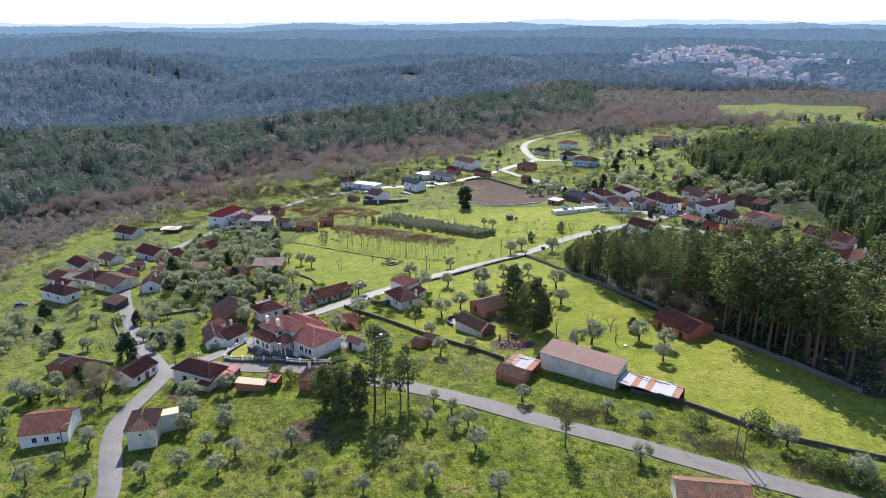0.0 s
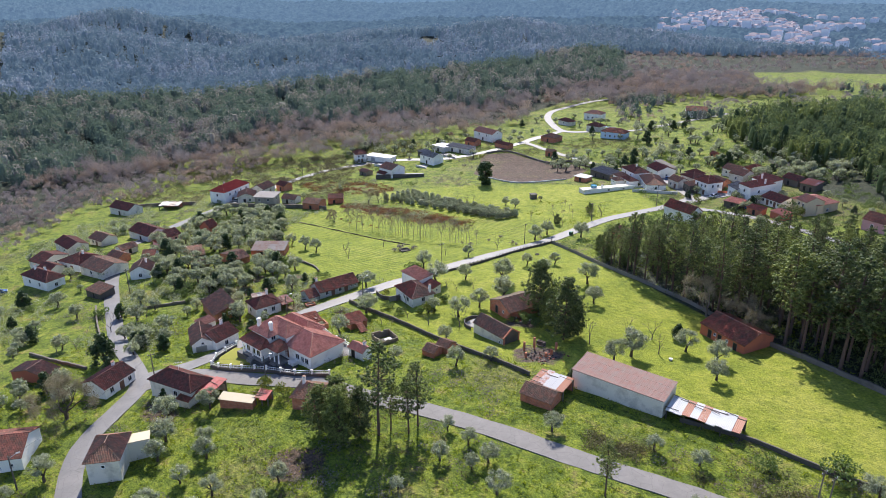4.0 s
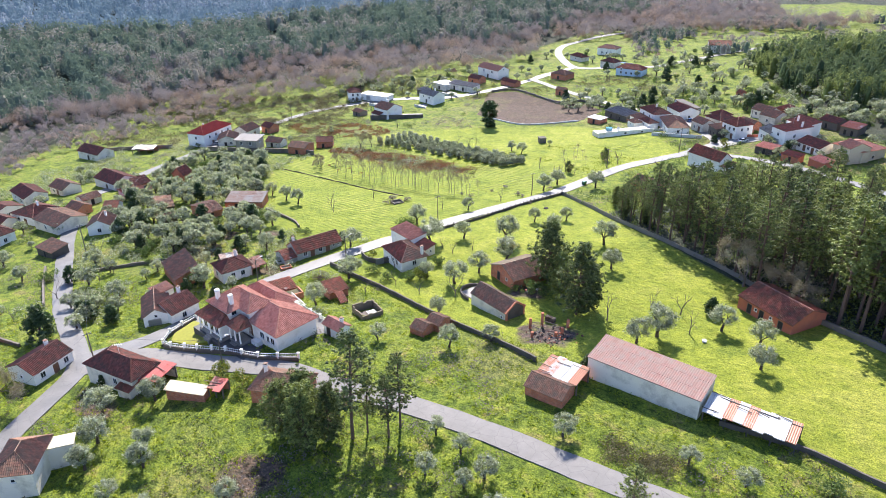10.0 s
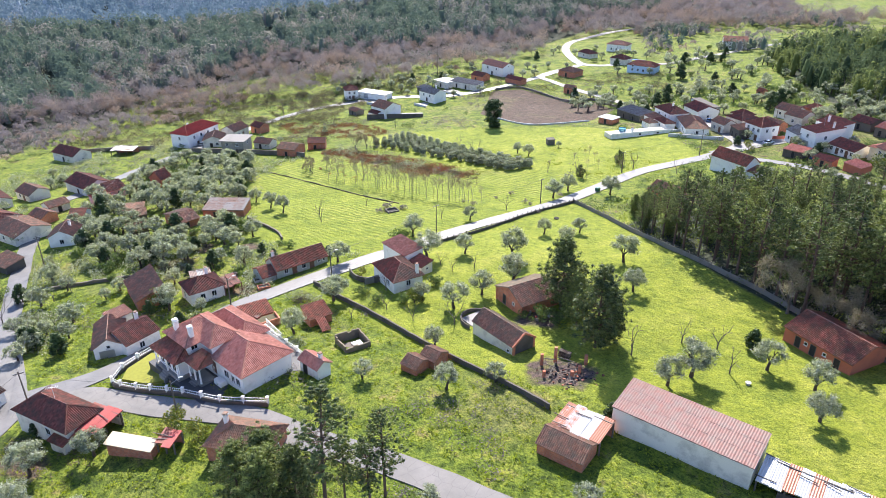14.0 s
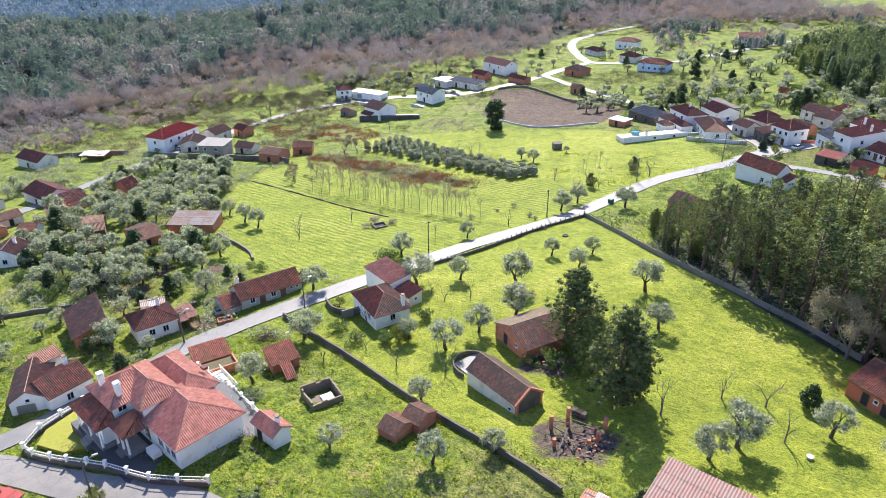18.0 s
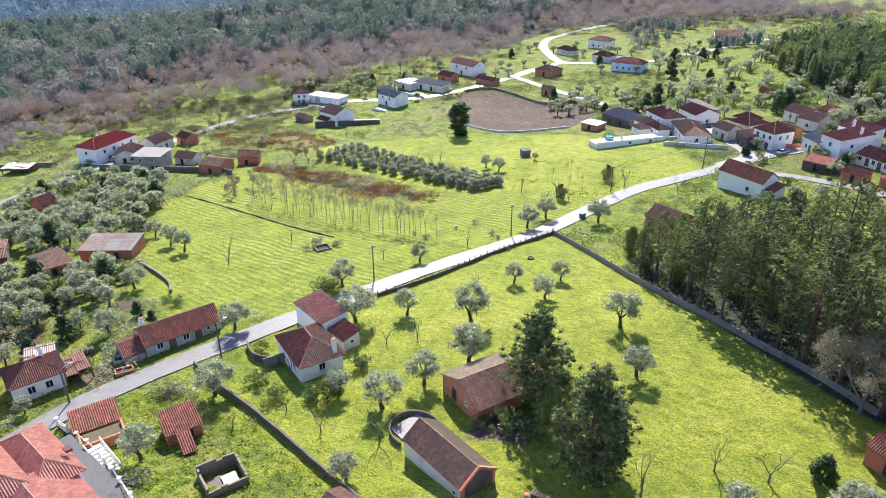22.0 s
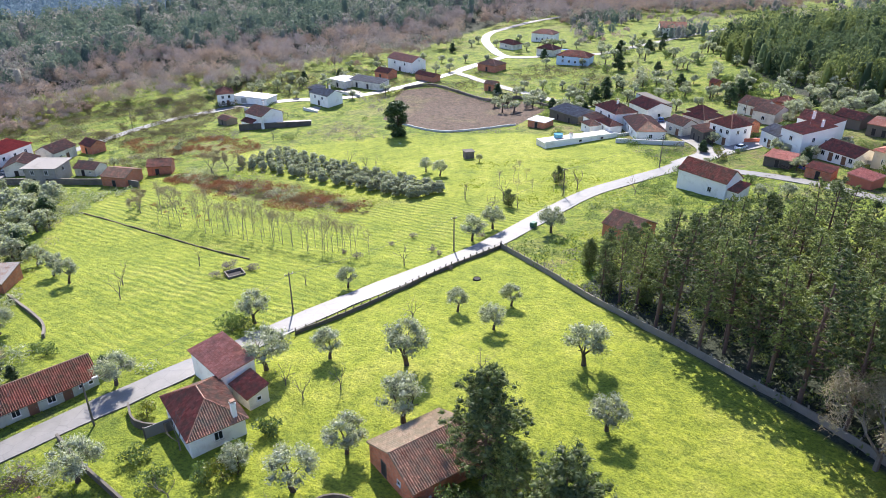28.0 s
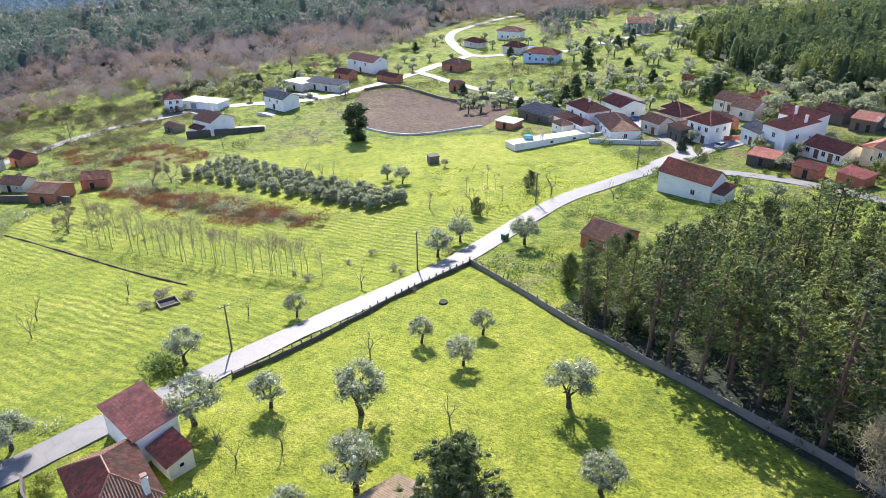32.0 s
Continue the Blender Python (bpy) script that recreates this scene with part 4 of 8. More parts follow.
def pine(name, label, seed, tall, wide, bare, leaf=LEAF_PINE, cards_per=12, limbs_per=(4, 7), group=""):
    """A pine: a straight trunk, whorls of limbs that droop and turn up, and fine tufts of needles along them."""
    rng = np.random.default_rng(seed)
    root = new(name)
    tagged(root, label, "pine tree", group)
    s, ends = Shape(), []
    bend = rng.normal(size=2) * 0.03 * tall
    def axis(z):
        f = z / tall
        return Vector((bend[0] * f * f, bend[1] * f * f, z))
    n = 6
    for i in range(n):
        s.tube(axis(tall * i / n - (0.5 if i == 0 else 0)), axis(tall * (i + 1) / n), 0.016 * tall * (1 - 0.8 * i / n), 0.016 * tall * (1 - 0.8 * (i + 1) / n), 6, False)
    z = tall * bare
    side = rng.uniform(0.75, 1.2, 8)
    while z < tall * 0.98:
        f = (z / tall - bare) / (1 - bare)
        r = wide / 2 * (math.sin(math.pi * min(0.2 + 0.8 * f, 1.0)) ** 0.8) + 0.2
        for k in range(rng.integers(*limbs_per)):
            ang = rng.uniform(0, 2 * math.pi)
            m = r * rng.uniform(0.6, 1.05) * side[int(ang / 6.2832 * 8) % 8]
            p = axis(z)
            q = p + Vector((math.cos(ang) * m, math.sin(ang) * m, m * rng.uniform(0.05, 0.4)))
            s.tube(p, q, 0.005 * tall * (1.1 - f), 0.012, 3, False)
            for g in (1.0, 0.75, 0.5):
                ends.append(p.lerp(q, g) + Vector(rng.normal(size=3) * 0.05 * wide))
        z += tall * rng.uniform(0.03, 0.05)
    ends.append(axis(tall))
    s.put("trunk", BARK_PINE, root)
    pts = np.concatenate([np.array(tuple(e)) + blob_points(rng, cards_per, 0.07 * wide * rng.uniform(0.7, 1.3), 0.06 * wide, 0.2) for e in ends])
    v, f = quads_and_cores(*cards(pts, 0.075, 3.4, rng), *cores([tuple(e) for e in ends], 0.042 * wide, 0.034 * wide, rng))
    crown = new("crown", quick_mesh("crown", v, f, leaf))
    crown.parent = root
    return root


def bare_tree(name, label, seed, tall, radius, depth=4, split=3, bark=BARK_PALE, bend=0.5, stem=0.28, shrink=0.7, twigs=0, group=""):
    """A leafless tree of forking branches."""
    rng = np.random.default_rng(seed)
    root = new(name)
    tagged(root, label, "bare tree", group)
    s, tips = Shape(), []
    s.tube((0, 0, -0.4), (0, 0, tall * stem), radius * 1.2, radius, 6, False)
    first = tall * (1 - stem) / sum(shrink ** i for i in range(depth + 1)) * 1.12
    for k in range(split):
        ang = 2 * math.pi * (k + rng.uniform(-0.3, 0.3)) / split
        limbs(s, (0, 0, tall * stem * rng.uniform(0.75, 1.0)), (math.cos(ang) * bend, math.sin(ang) * bend, 1), first, radius * 0.65, depth - 1, rng, tips, split if depth < 4 else 2, bend, shrink, 4)
    s.put("trunk", bark, root)
    if twigs:
        box = np.array([tuple(t) for t in tips])
        pts = np.repeat(box, max(1, twigs // len(box)), axis=0)
        pts = pts + rng.normal(size=pts.shape) * tall * 0.055
        v, f = cards(pts, 0.05, 7.0, rng)
        crown = new("crown", quick_mesh("crown", v, f, TWIGS_BEIGE))
        crown.parent = root
    return root


def bush(name, label, seed, tall, wide, leaf, leaves, leaf_size, group=""):
    rng = np.random.default_rng(seed)
    root = new(name)
    tagged(root, label, "bush", group)
    s = Shape()
    tips = []
    for k in range(5):
        limbs(s, (0, 0, -0.2), (*(rng.normal(size=2) * 0.5), 1), tall * 0.45, 0.05, 1, rng, tips, 2)
    tagged(s.put("stem_clump", BARK, root), kind="stuff")
    lumps = [np.array((rng.normal() * wide * 0.22, rng.normal() * wide * 0.22, tall * rng.uniform(0.3, 0.72))) for _ in range(9)]
    pts = np.concatenate([c + blob_points(rng, leaves // 9, wide * 0.26, tall * 0.27) for c in lumps])
    pts[:, 2] = np.abs(pts[:, 2])
    v, f = cards(pts, leaf_size, 1.2, rng)
    crown = new("foliage", quick_mesh("foliage", v, f, leaf))
    crown.parent = root
    return root


def set_at(ob, x, y, turn=0.0, size=1.0, sink=0.0):
    ob.matrix_basis = pose(x, y, height(x, y) - sink, 0, 0, turn) @ Matrix.Scale(size, 4)
    return ob


class Kind:
    """Variants of one plant: each variant's first use is the variant itself, the rest are copies."""

    def __init__(self, makers):
        self.makers, self.made, self.rng = makers, [None] * len(makers), random.Random(7)

    def at(self, x, y, size=1.0, pick=None, sink=0.0):
        i = self.rng.randrange(len(self.makers)) if pick is None else pick % len(self.makers)
        size *= self.rng.uniform(0.92, 1.1)
        x, y = beside_road(x, y)
        turn = self.rng.uniform(0, 360)
        if self.made[i] is None:
            self.made[i] = self.makers[i]()
            return set_at(self.made[i], x, y, turn, size, sink)
        ob = copy_thing(self.made[i], Matrix())
        return set_at(ob, x, y, turn, size, sink)

# ---- roads ----
road("main_road", "worn pale asphalt village road between fields", [(-80, 136), (-73.5, 141), (-70, 146), (-66.5, 153), (-63, 162), (-58.5, 171), (-48, 183), (-39.5, 191), (-30, 200), (-25.6, 205), (-18.2, 213), (-7.2, 224), (2.4, 234), (11.7, 246), (23, 261), (32, 271.5), (44, 280.5), (57, 290), (68, 302), (67, 317), (64.7, 334), (62, 348)], 4.6, ASPHALT)
road("front_lane", "grey asphalt lane below the villa wall", [(-80.5, 131), (-72, 137), (-65, 136.4), (-56.7, 134.7), (-46.5, 133.7), (-38.7, 133), (-30.3, 130), (-16.7, 126.3), (-4.7, 121.4), (9.9, 114.6), (18.7, 110.8), (30.5, 106), (40, 101.5), (60, 93), (90, 82), (130, 68)], 4.4, ASPHALT_LANE, 0.05)
road("west_lane", "pale lane running down through the hamlet", [(-147, 231), (-144.6, 229), (-136.5, 210.6), (-126, 192.3), (-113, 173), (-100.6, 156), (-87, 141), (-80.2, 132), (-79.6, 121.7), (-79.6, 113), (-77, 105), (-72.5, 97), (-68, 89), (-64, 78), (-56, 58), (-50, 30)], 4.2, ASPHALT, 0.055)
road("upper_road", "pale asphalt road past the red-roofed house", [(-147, 230), (-143, 262), (-137, 292), (-132, 312), (-124, 342), (-118, 360), (-109, 376), (-92, 388.5), (-72, 395.5), (-52, 396), (-30, 408), (-4, 434), (19, 466)], 4.4, ASPHALT, 0.05)
road("winding_road", "pale road winding to the woods", [(90, 484), (66, 464), (46, 466), (29, 462), (18, 469), (12, 497), (10, 523), (14, 546), (26, 566), (44, 590), (70, 610)], 5.0, PAVING, 0.05)
road("field_lane", "pale farm lane between gardens", [(19, 466), (-3, 437), (3, 422), (16, 404), (31, 386), (46, 366)], 3.4, PAVING, 0.045)
road("east_road", "pale road past the white house", [(66, 464), (93, 486), (120, 510), (147, 532), (179, 552), (230, 585)], 4.0, PAVING, 0.05)
road("wood_lane", "narrow pale lane behind the pine wood", [(60, 290), (84, 272), (104, 240), (112, 214), (106, 186), (98, 168)], 3.4, ASPHALT, 0.05)
road("village_street", "pale paved village street between the houses", [(58, 291), (67, 298), (75, 303), (82, 306), (88, 311)], 6.5, PAVING, 0.09)
road("farm_track", "bare earth track on the wooded slope", [(-330, 505), (-290, 488), (-262, 490), (-244, 505), (-236, 528)], 4.0, DIRT, 0.1)


def ribbon(name, label, points, tall, thick, material, category="wall", step=1.5, rough=0.0, cap=None, base=0.4):
    """A wall along a line on the ground."""
    line = along(points, step)
    rng = random.Random(len(points))
    verts, faces = [], []
    for i, p in enumerate(line):
        way = (line[min(i + 1, len(line) - 1)] - line[max(i - 1, 0)]).normalized()
        side = Vector((-way.y, way.x, 0)) * thick / 2
        z = height(p.x, p.y)
        up = tall + rng.uniform(-rough, rough)
        for s, h in ((-1, -base), (-1, up), (1, up), (1, -base)):
            q = p + side * s
            verts.append((q.x, q.y, z + h))
        if i:
            k = 4 * i
            faces += [(k - 4, k, k + 1, k - 3), (k - 3, k + 1, k + 2, k - 2), (k - 2, k + 2, k + 3, k - 1)]
    k = len(verts) - 4
    faces += [(0, 1, 2, 3), (k + 3, k + 2, k + 1, k)]
    ob = mesh_object(name, verts, [f[::-1] for f in faces], material)
    return tagged(ob, label, category)


def post_fence(name, label, points, gap, tall, wall_tall, material=CONCRETE):
    """A low wall with a row of posts on it and wires between them."""
    root = ribbon(name, label, points, wall_tall, 0.2, material, "fence", 1.5, 0.05)
    line = along(points, gap)
    post = Shape().box(-0.09, 0.09, -0.09, 0.09, -0.2, tall, 0.015)
    first = None
    wires = Shape()
    for i, p in enumerate(line):
        z = height(p.x, p.y)
        if first is None:
            ob = first = post.put("post", material, root)
        else:
            ob = new("post", first.data)
            ob.parent = root
        ob.matrix_basis = pose(p.x, p.y, z, random.uniform(-2, 2), random.uniform(-2, 2), random.uniform(0, 20))
        if i:
            q = line[i - 1]
            for h in (tall * 0.95, tall * 0.72):
                wires.tube((q.x, q.y, height(q.x, q.y) + h), (p.x, p.y, z + h), 0.012, 0.012, 3, False)
    wires.put("wire", METAL_DARK, root)
    return root


post_fence("road_fence", "low concrete wall with posts and wire along the road", [(9.3, 238), (-2.8, 224.5), (-10.2, 215.5), (-17, 208.3), (-22.5, 203.5)], 1.7, 1.2, 0.7)
post_fence("meadow_fence", "grey concrete fence between meadow and pine wood", [(9.4, 238.3), (15.5, 227), (22, 214.5), (27.1, 206.3), (36.4, 192), (43.1, 183), (48.5, 174.0)], 2.2, 1.5, 1.05, FENCE_GREY)
ribbon("field_wall", "old grey concrete field wall", [(-46.4, 180.5), (-40, 175), (-32.5, 169.3), (-22.7, 161.2), (-12.9, 153), (-4.4, 146.6), (3.6, 140)], 1.0, 0.3, CONCRETE, rough=0.06)
ribbon("field_wall", "old grey wall along the meadow's foot", [(31.5, 126.2), (42, 121.6), (50.6, 115.4), (59.4, 109.9), (73.8, 104.2), (92, 96)], 0.9, 0.3, CONCRETE, rough=0.06)
ribbon("wood_wall", "dry stone wall beneath the pines", [(57, 160.5), (64.1, 150.8), (69.8, 142.3), (80, 128)], 1.1, 0.5, STONE, rough=0.1)
ribbon("yard_wall", "short rough yard wall by the road", [(-40, 186), (-37.5, 182.5), (-33, 181.5), (-30, 184)], 1.3, 0.25, CONCRETE, rough=0.1)
ribbon("terrace_wall", "dark stone terrace wall above the hamlet", [(-183, 291), (-172, 294.7), (-152, 298)], 1.5, 0.4, STONE, rough=0.05)
ribbon("terrace_wall", "dark stone terrace wall below the farm", [(-134, 294), (-116.5, 292.4), (-93, 289.5), (-86, 287)], 1.7, 0.4, STONE, rough=0.05)
ribbon("tilled_wall", "low stone wall round the tilled plot", [(-26, 407), (-13, 410), (9, 385), (22, 386), (34, 366)], 1.0, 0.4, STONE, rough=0.1)
ribbon("tilled_wall", "low pale wall below the tilled plot", [(18, 343), (-6, 337), (-26, 356)], 0.6, 0.3, RENDER_GREY, rough=0.05)
ribbon("bank_edge", "dark earth ditch bank across the field", [(-92, 268), (-73.4, 256.5), (-54.4, 244.5), (-39.7, 235.4)], 0.22, 0.3, BANK, "bank", rough=0.12)
ribbon("olive_wall", "low mossy stone wall between olive trees and field", [(-79, 220.5), (-73, 215.6), (-66, 209.6), (-63, 205)], 0.7, 0.4, STONE, rough=0.1)


# the middle lines of the roads, kept free of plants
ROAD_POINTS = along([(-80, 136), (-70, 146), (-63, 162), (-48, 183), (-30, 200), (-7.2, 224), (11.7, 246), (32, 271.5), (57, 290)], 2.5) + along([(-80.5, 131), (-65, 136.4), (-38.7, 133), (-16.7, 126.3), (9.9, 114.6), (40, 101.5), (90, 82)], 2.5) + along([(-144.6, 229), (-126, 192.3), (-100.6, 156), (-80.2, 132), (-79.6, 113), (-64, 78)], 2.5) + along([(-147, 230), (-143, 262), (-137, 292), (-124, 342), (-118, 360), (-109, 376), (-92, 388.5), (-72, 395.5), (-52, 396), (-30, 408), (-4, 434), (19, 466), (12, 497), (10, 523), (26, 566)], 2.5) + along([(57, 290), (68, 302), (67, 317), (64.7, 334), (62, 348)], 2.5) + along([(-3, 437), (3, 422), (16, 404), (31, 386), (46, 366)], 2.5) + along([(29, 462), (46, 466), (66, 464), (93, 486), (147, 532)], 2.5) + along([(58, 291), (75, 303), (88, 311)], 1.5)


def free_of_roads(x, y):
    return all(math.hypot(x - p.x, y - p.y) > 3.6 for p in ROAD_POINTS if abs(p.y - y) < 4)


def beside_road(x, y, gap=3.4):
    """The place itself, or the nearest one clear of the road."""
    p = min(ROAD_POINTS, key=lambda q: (q.x - x) ** 2 + (q.y - y) ** 2)
    d = math.hypot(x - p.x, y - p.y)
    if d >= gap:
        return x, y
    k = gap / max(d, 0.3)
    return p.x + (x - p.x) * k, p.y + (y - p.y) * k

# ---- houses and sheds ----
house("house", "two-storey plastered house with a dark brown hipped tile roof", -68.7, 129.4, -18.1, 11.5, 5.7, 3.8, 1.7, "hip", WHITE_OLD, TILE_DARK, "fw62@1.6 fs22@0.4 rw50@1.2 ls50@1.2", (), "house", fine=True)
house("house_wing", "white gabled house end with brown tiles beside the lane", -76.2, 153.3, 30.4, 4.9, 9.1, 3.0, 1.5, "gable_y", WHITE, TILE_BROWN, "fg42 fs50@2.6", (), "house", fine=True)
house("house", "long white cottage with a dark red tiled roof", -72.3, 154.3, 64.2, 6.7, 6.7, 3.0, 1.5, "gable", WHITE, TILE_DARK, "fw45@1.0 bw50", ((2.0, 1.0, 5.4),), "house", fine=True)
house("roof_room", "small pale upper room under a low tiled roof", -77.7, 158.7, 59.5, 4.1, 2.7, 4.6, 0.4, "shed", WHITE_OLD, TILE_PALE, "fs50@3.4", (), "outbuilding")
house("house", "low white cottage with a weathered dark tile roof", -86.7, 131.5, 76.7, 8.3, 6.3, 2.8, 1.4, "gable", WHITE, TILE_DARK, "fd55 fw22 fw82 ls50@1.2", ((2.5, 0.8, 4.6),), "house", fine=True)
house("house", "grey stone-walled house with a hipped weathered tile roof", -69.5, 105.3, 17.5, 5.4, 7.5, 4.8, 1.6, "hip", WHITE_OLD, TILE_BROWN, "fs50@3.2", (), "house", fine=True)
house("annex", "flat-roofed concrete annex with a pale slab", -66.8, 108.9, 27.9, 4.7, 2.0, 4.0, 0.2, "flat", WHITE_OLD, CREAM, "", (), "outbuilding")
house("house", "long white house with a dark brown tile roof", -91.9, 106.9, 18.2, 9.3, 9.0, 3.2, 1.9, "gable", WHITE, TILE_DARK, "fw30 fw55 fs80@1.3", (), "house", fine=True)
house("shed", "small orange-plastered shed with weathered tiles", -107.1, 135.0, 83.1, 4.4, 9.1, 2.2, 1.1, "gable", ORANGE_WALL, TILE_BROWN, "fo50", (), "shed")
house("house", "white gabled house with weathered terracotta tiles", -121.8, 203.4, 19.8, 6.1, 7.2, 3.0, 1.7, "gable_y", WHITE, TILE_BROWN, "fw50 ls40@1.2", ((1.2, 1.0, 5.2),), "house", fine=True)
house("outbuilding", "red-tiled outbuilding behind the white gable", -126.2, 216.0, 12.3, 4.2, 4.4, 3.4, 1.2, "gable", WHITE_OLD, TILE_RED, "", (), "outbuilding")
house("house", "white village house with a dark hipped roof and two chimneys", -151.9, 196.2, -21.3, 12.9, 6.0, 3.5, 1.8, "hip", WHITE, TILE_DARK, "fw30@1.2 fw70@1.2 rw50", ((-2.5, -0.5, 6.2), (1.5, 0.3, 6.2),), "house")
house("house", "village house with a dark tiled gable roof", -162.9, 213.6, -20.6, 6.7, 9.9, 3.0, 1.6, "gable", WHITE_OLD, TILE_DARK, "fw50 rw50", (), "house")
house("house", "village house with dark tiles and a patched pale slope", -165.2, 229.1, -32.9, 11.6, 7.2, 3.0, 1.6, "gable", WHITE_OLD, TILE_DARK, "fw30 fw70", (), "house")
house("house", "village house with a dark hipped roof and white walls", -149.8, 212.1, -15.5, 9.3, 8.9, 3.2, 1.7, "hip", WHITE, TILE_DARK, "fw30 fd60 rw50", ((1.0, 0.5, 5.8),), "house")
house("house", "village house with brown tiles beside the lane", -137.3, 206.5, -23.7, 11.8, 9.6, 3.0, 1.6, "gable", WHITE_OLD, TILE_BROWN, "fw50", (), "house")
house("shed", "low tiled shed beside the lane", -126.7, 188.0, -23.4, 7.4, 4.6, 2.2, 0.8, "shed", CONCRETE, TILE_BROWN, "fo50", (), "shed")
house("barn", "old barn with a dark tiled gable roof", -145.5, 247.3, -27.2, 12.6, 8.6, 3.0, 2.0, "gable", RENDER_GREY, TILE_DARK, "fo60", (), "barn")
house("house", "house with a dark roof and a red sheet lean-to", -134.7, 241.6, 61.2, 7.6, 7.4, 3.0, 1.6, "gable", PINK, TILE_DARK, "fw30 fw70", (), "house")
house("house", "small red-roofed gabled house among olive trees", -122.6, 251.9, -15.8, 4.9, 4.4, 3.5, 2.2, "gable_y", ORANGE_WALL, TILE_RED, "fo50", (), "house")
house("shed", "small tiled shed among olive trees", -110.3, 218.9, 34.2, 3.9, 4.4, 2.4, 1.0, "gable", CONCRETE, TILE_BROWN, "", (), "shed")
house("shed", "low shed with weathered tiles among olive trees", -95.8, 216.2, 51.9, 5.9, 8.9, 2.4, 1.1, "gable", BRICK, TILE_BROWN, "fo40", (), "shed")
house("shed", "brick shed under grey corrugated sheets", -86.7, 224.6, 7.8, 11.3, 7.2, 2.6, 0.6, "shed", BRICK, ZINC_PLAIN, "fo30 fo70", (), "shed", pitch=0.3, course=2.2)
house("house", "two-storey white house with a bright red tile roof", -139.8, 309.1, 76.5, 18.3, 8.4, 6.0, 2.2, "hip", WHITE, TILE_BRIGHT, "fw20@3.6 fw42@3.6 fw64@3.6 fw86@3.6 fd30 fg60 lw50@3.6 lw50@1.0", ((-3, 0.5, 8.6),), "house")
house("outbuilding", "brown-roofed farm building beside the road", -130.0, 305.6, 18.0, 7.6, 9.0, 3.2, 1.5, "gable_y", WHITE_OLD, TILE_BROWN, "fo40 fw70", (), "outbuilding")
house("house", "unfinished grey concrete house with a flat slab roof", -116.2, 296.0, 2.5, 8.6, 8.2, 5.0, 0.3, "flat", HALF_BUILT, CONCRETE_PALE, "fo25 fo70 fw25@3.2 fw70@3.2 lw50@3.2 rw50@3.2", (), "house", over=0.7)
house("shed", "brick farm sheds with weathered tiles", -92.9, 291.9, -10.4, 7.5, 7.4, 3.0, 1.2, "gable", BRICK, TILE_BROWN, "fo50", (), "shed")
house("barn", "old barn with a dark tiled roof by the field wall", -177.5, 283.7, -21.3, 12.7, 7.4, 3.2, 2.0, "gable", WHITE_OLD, TILE_DARK, "fo50 rs50", (), "barn")
house("house", "white cottage with a dark red hipped tile roof", -68.8, 174.7, 46.1, 7.1, 6.2, 3.2, 1.6, "hip", WHITE, TILE_DARK, "fw35@1.2 fw68@1.2 lw40@1.0", ((1.6, 1.2, 5.6),), "house", fine=True)
house("barn", "tall shed under one broad weathered tile slope", -81.4, 173.6, -47.0, 11.0, 5.6, 2.6, 2.2, "shed", BRICK, TILE_BROWN, "", (), "shed", fine=True)
house("house", "long grey-green cottage with a mossy red tile roof", -53.2, 189.2, 45.5, 12.4, 5.6, 2.2, 1.9, "gable", GREENISH, TILE_RED, "fw18@0.8 fd34 fw52@0.8 fd68 fs82@1.2 fs92@1.2", ((-5.2, 0.9, 4.7),), "house", fine=True)
house("house", "white house with a mossy red hipped roof above the field", -28.4, 182.3, -51.0, 9.6, 6.6, 3.1, 2.0, "hip", WHITE, TILE_RED, "fw74@1.2 fs56@1.6 fs30@0.6 rw50@1.4", ((4.3, 2.3, 5.2),), "house", fine=True, tile_b=TILE_BROWN)
house("house", "white house with one broad terracotta tile slope by the road", -29.3, 192.0, -43.0, 8.4, 4.8, 3.8, 0.5, "shed", WHITE, TILE_ROSE, "lw40@1.8 rw50@1.6", (), "house", fine=True)
house("lean_to", "red-tiled lean-to between the two white houses", -24.3, 187.3, -43.0, 4.2, 2.8, 2.2, 0.7, "shed", WHITE_OLD, TILE_RED, "rs50", (), "lean-to", fine=True)
house("shed", "low brick shed with a half-fallen red tile roof", -53.0, 165.2, 41.0, 5.6, 4.0, 1.7, 0.7, "shed", BRICK, TILE_RED, "", (), "shed", fine=True)
pen = thing("brick_pen", "roofless brick pen overgrown with moss", "ruin", -49.9, 162.0, None, 41)
for x0, x1, y0, y1 in ((-2.7, 2.7, -1.5, -1.25), (-2.7, -2.45, -1.25, 1.5), (2.45, 2.7, -1.25, 1.5)):
    Shape().box(x0, x1, y0, y1, -0.8, 1.7).put("wall", BRICK, pen)
Shape().box(-2.45, 2.45, -1.25, 1.5, -0.8, 1.2).put("mossy_floor", BANK, pen, "moss and grass over the fallen floor")
house("shed", "small tiled brick shed with a fallen roof edge", -40.4, 164.6, 41.0, 4.4, 3.9, 2.0, 0.9, "shed", BRICK, TILE_RED, "fo62", (), "shed", fine=True)
fallen = thing("fallen_roof_sheet", "slipped strip of red tiles leaning on the shed", "roof piece", -38.2, 161.6, None, 41)
tiles("tile_strip", TILE_RED, fallen, (-0.9, -1.7, 0.5), (0.9, -1.7, 0.5), (-0.9, 1.2, 1.75), (0.9, 1.2, 1.75), amp=0.05)
for u in (-0.85, 0.85):
    Shape().box(u - 0.06, u + 0.06, -1.5, -1.38, -0.5, 0.52).put("prop", WOOD_GREY, fallen)
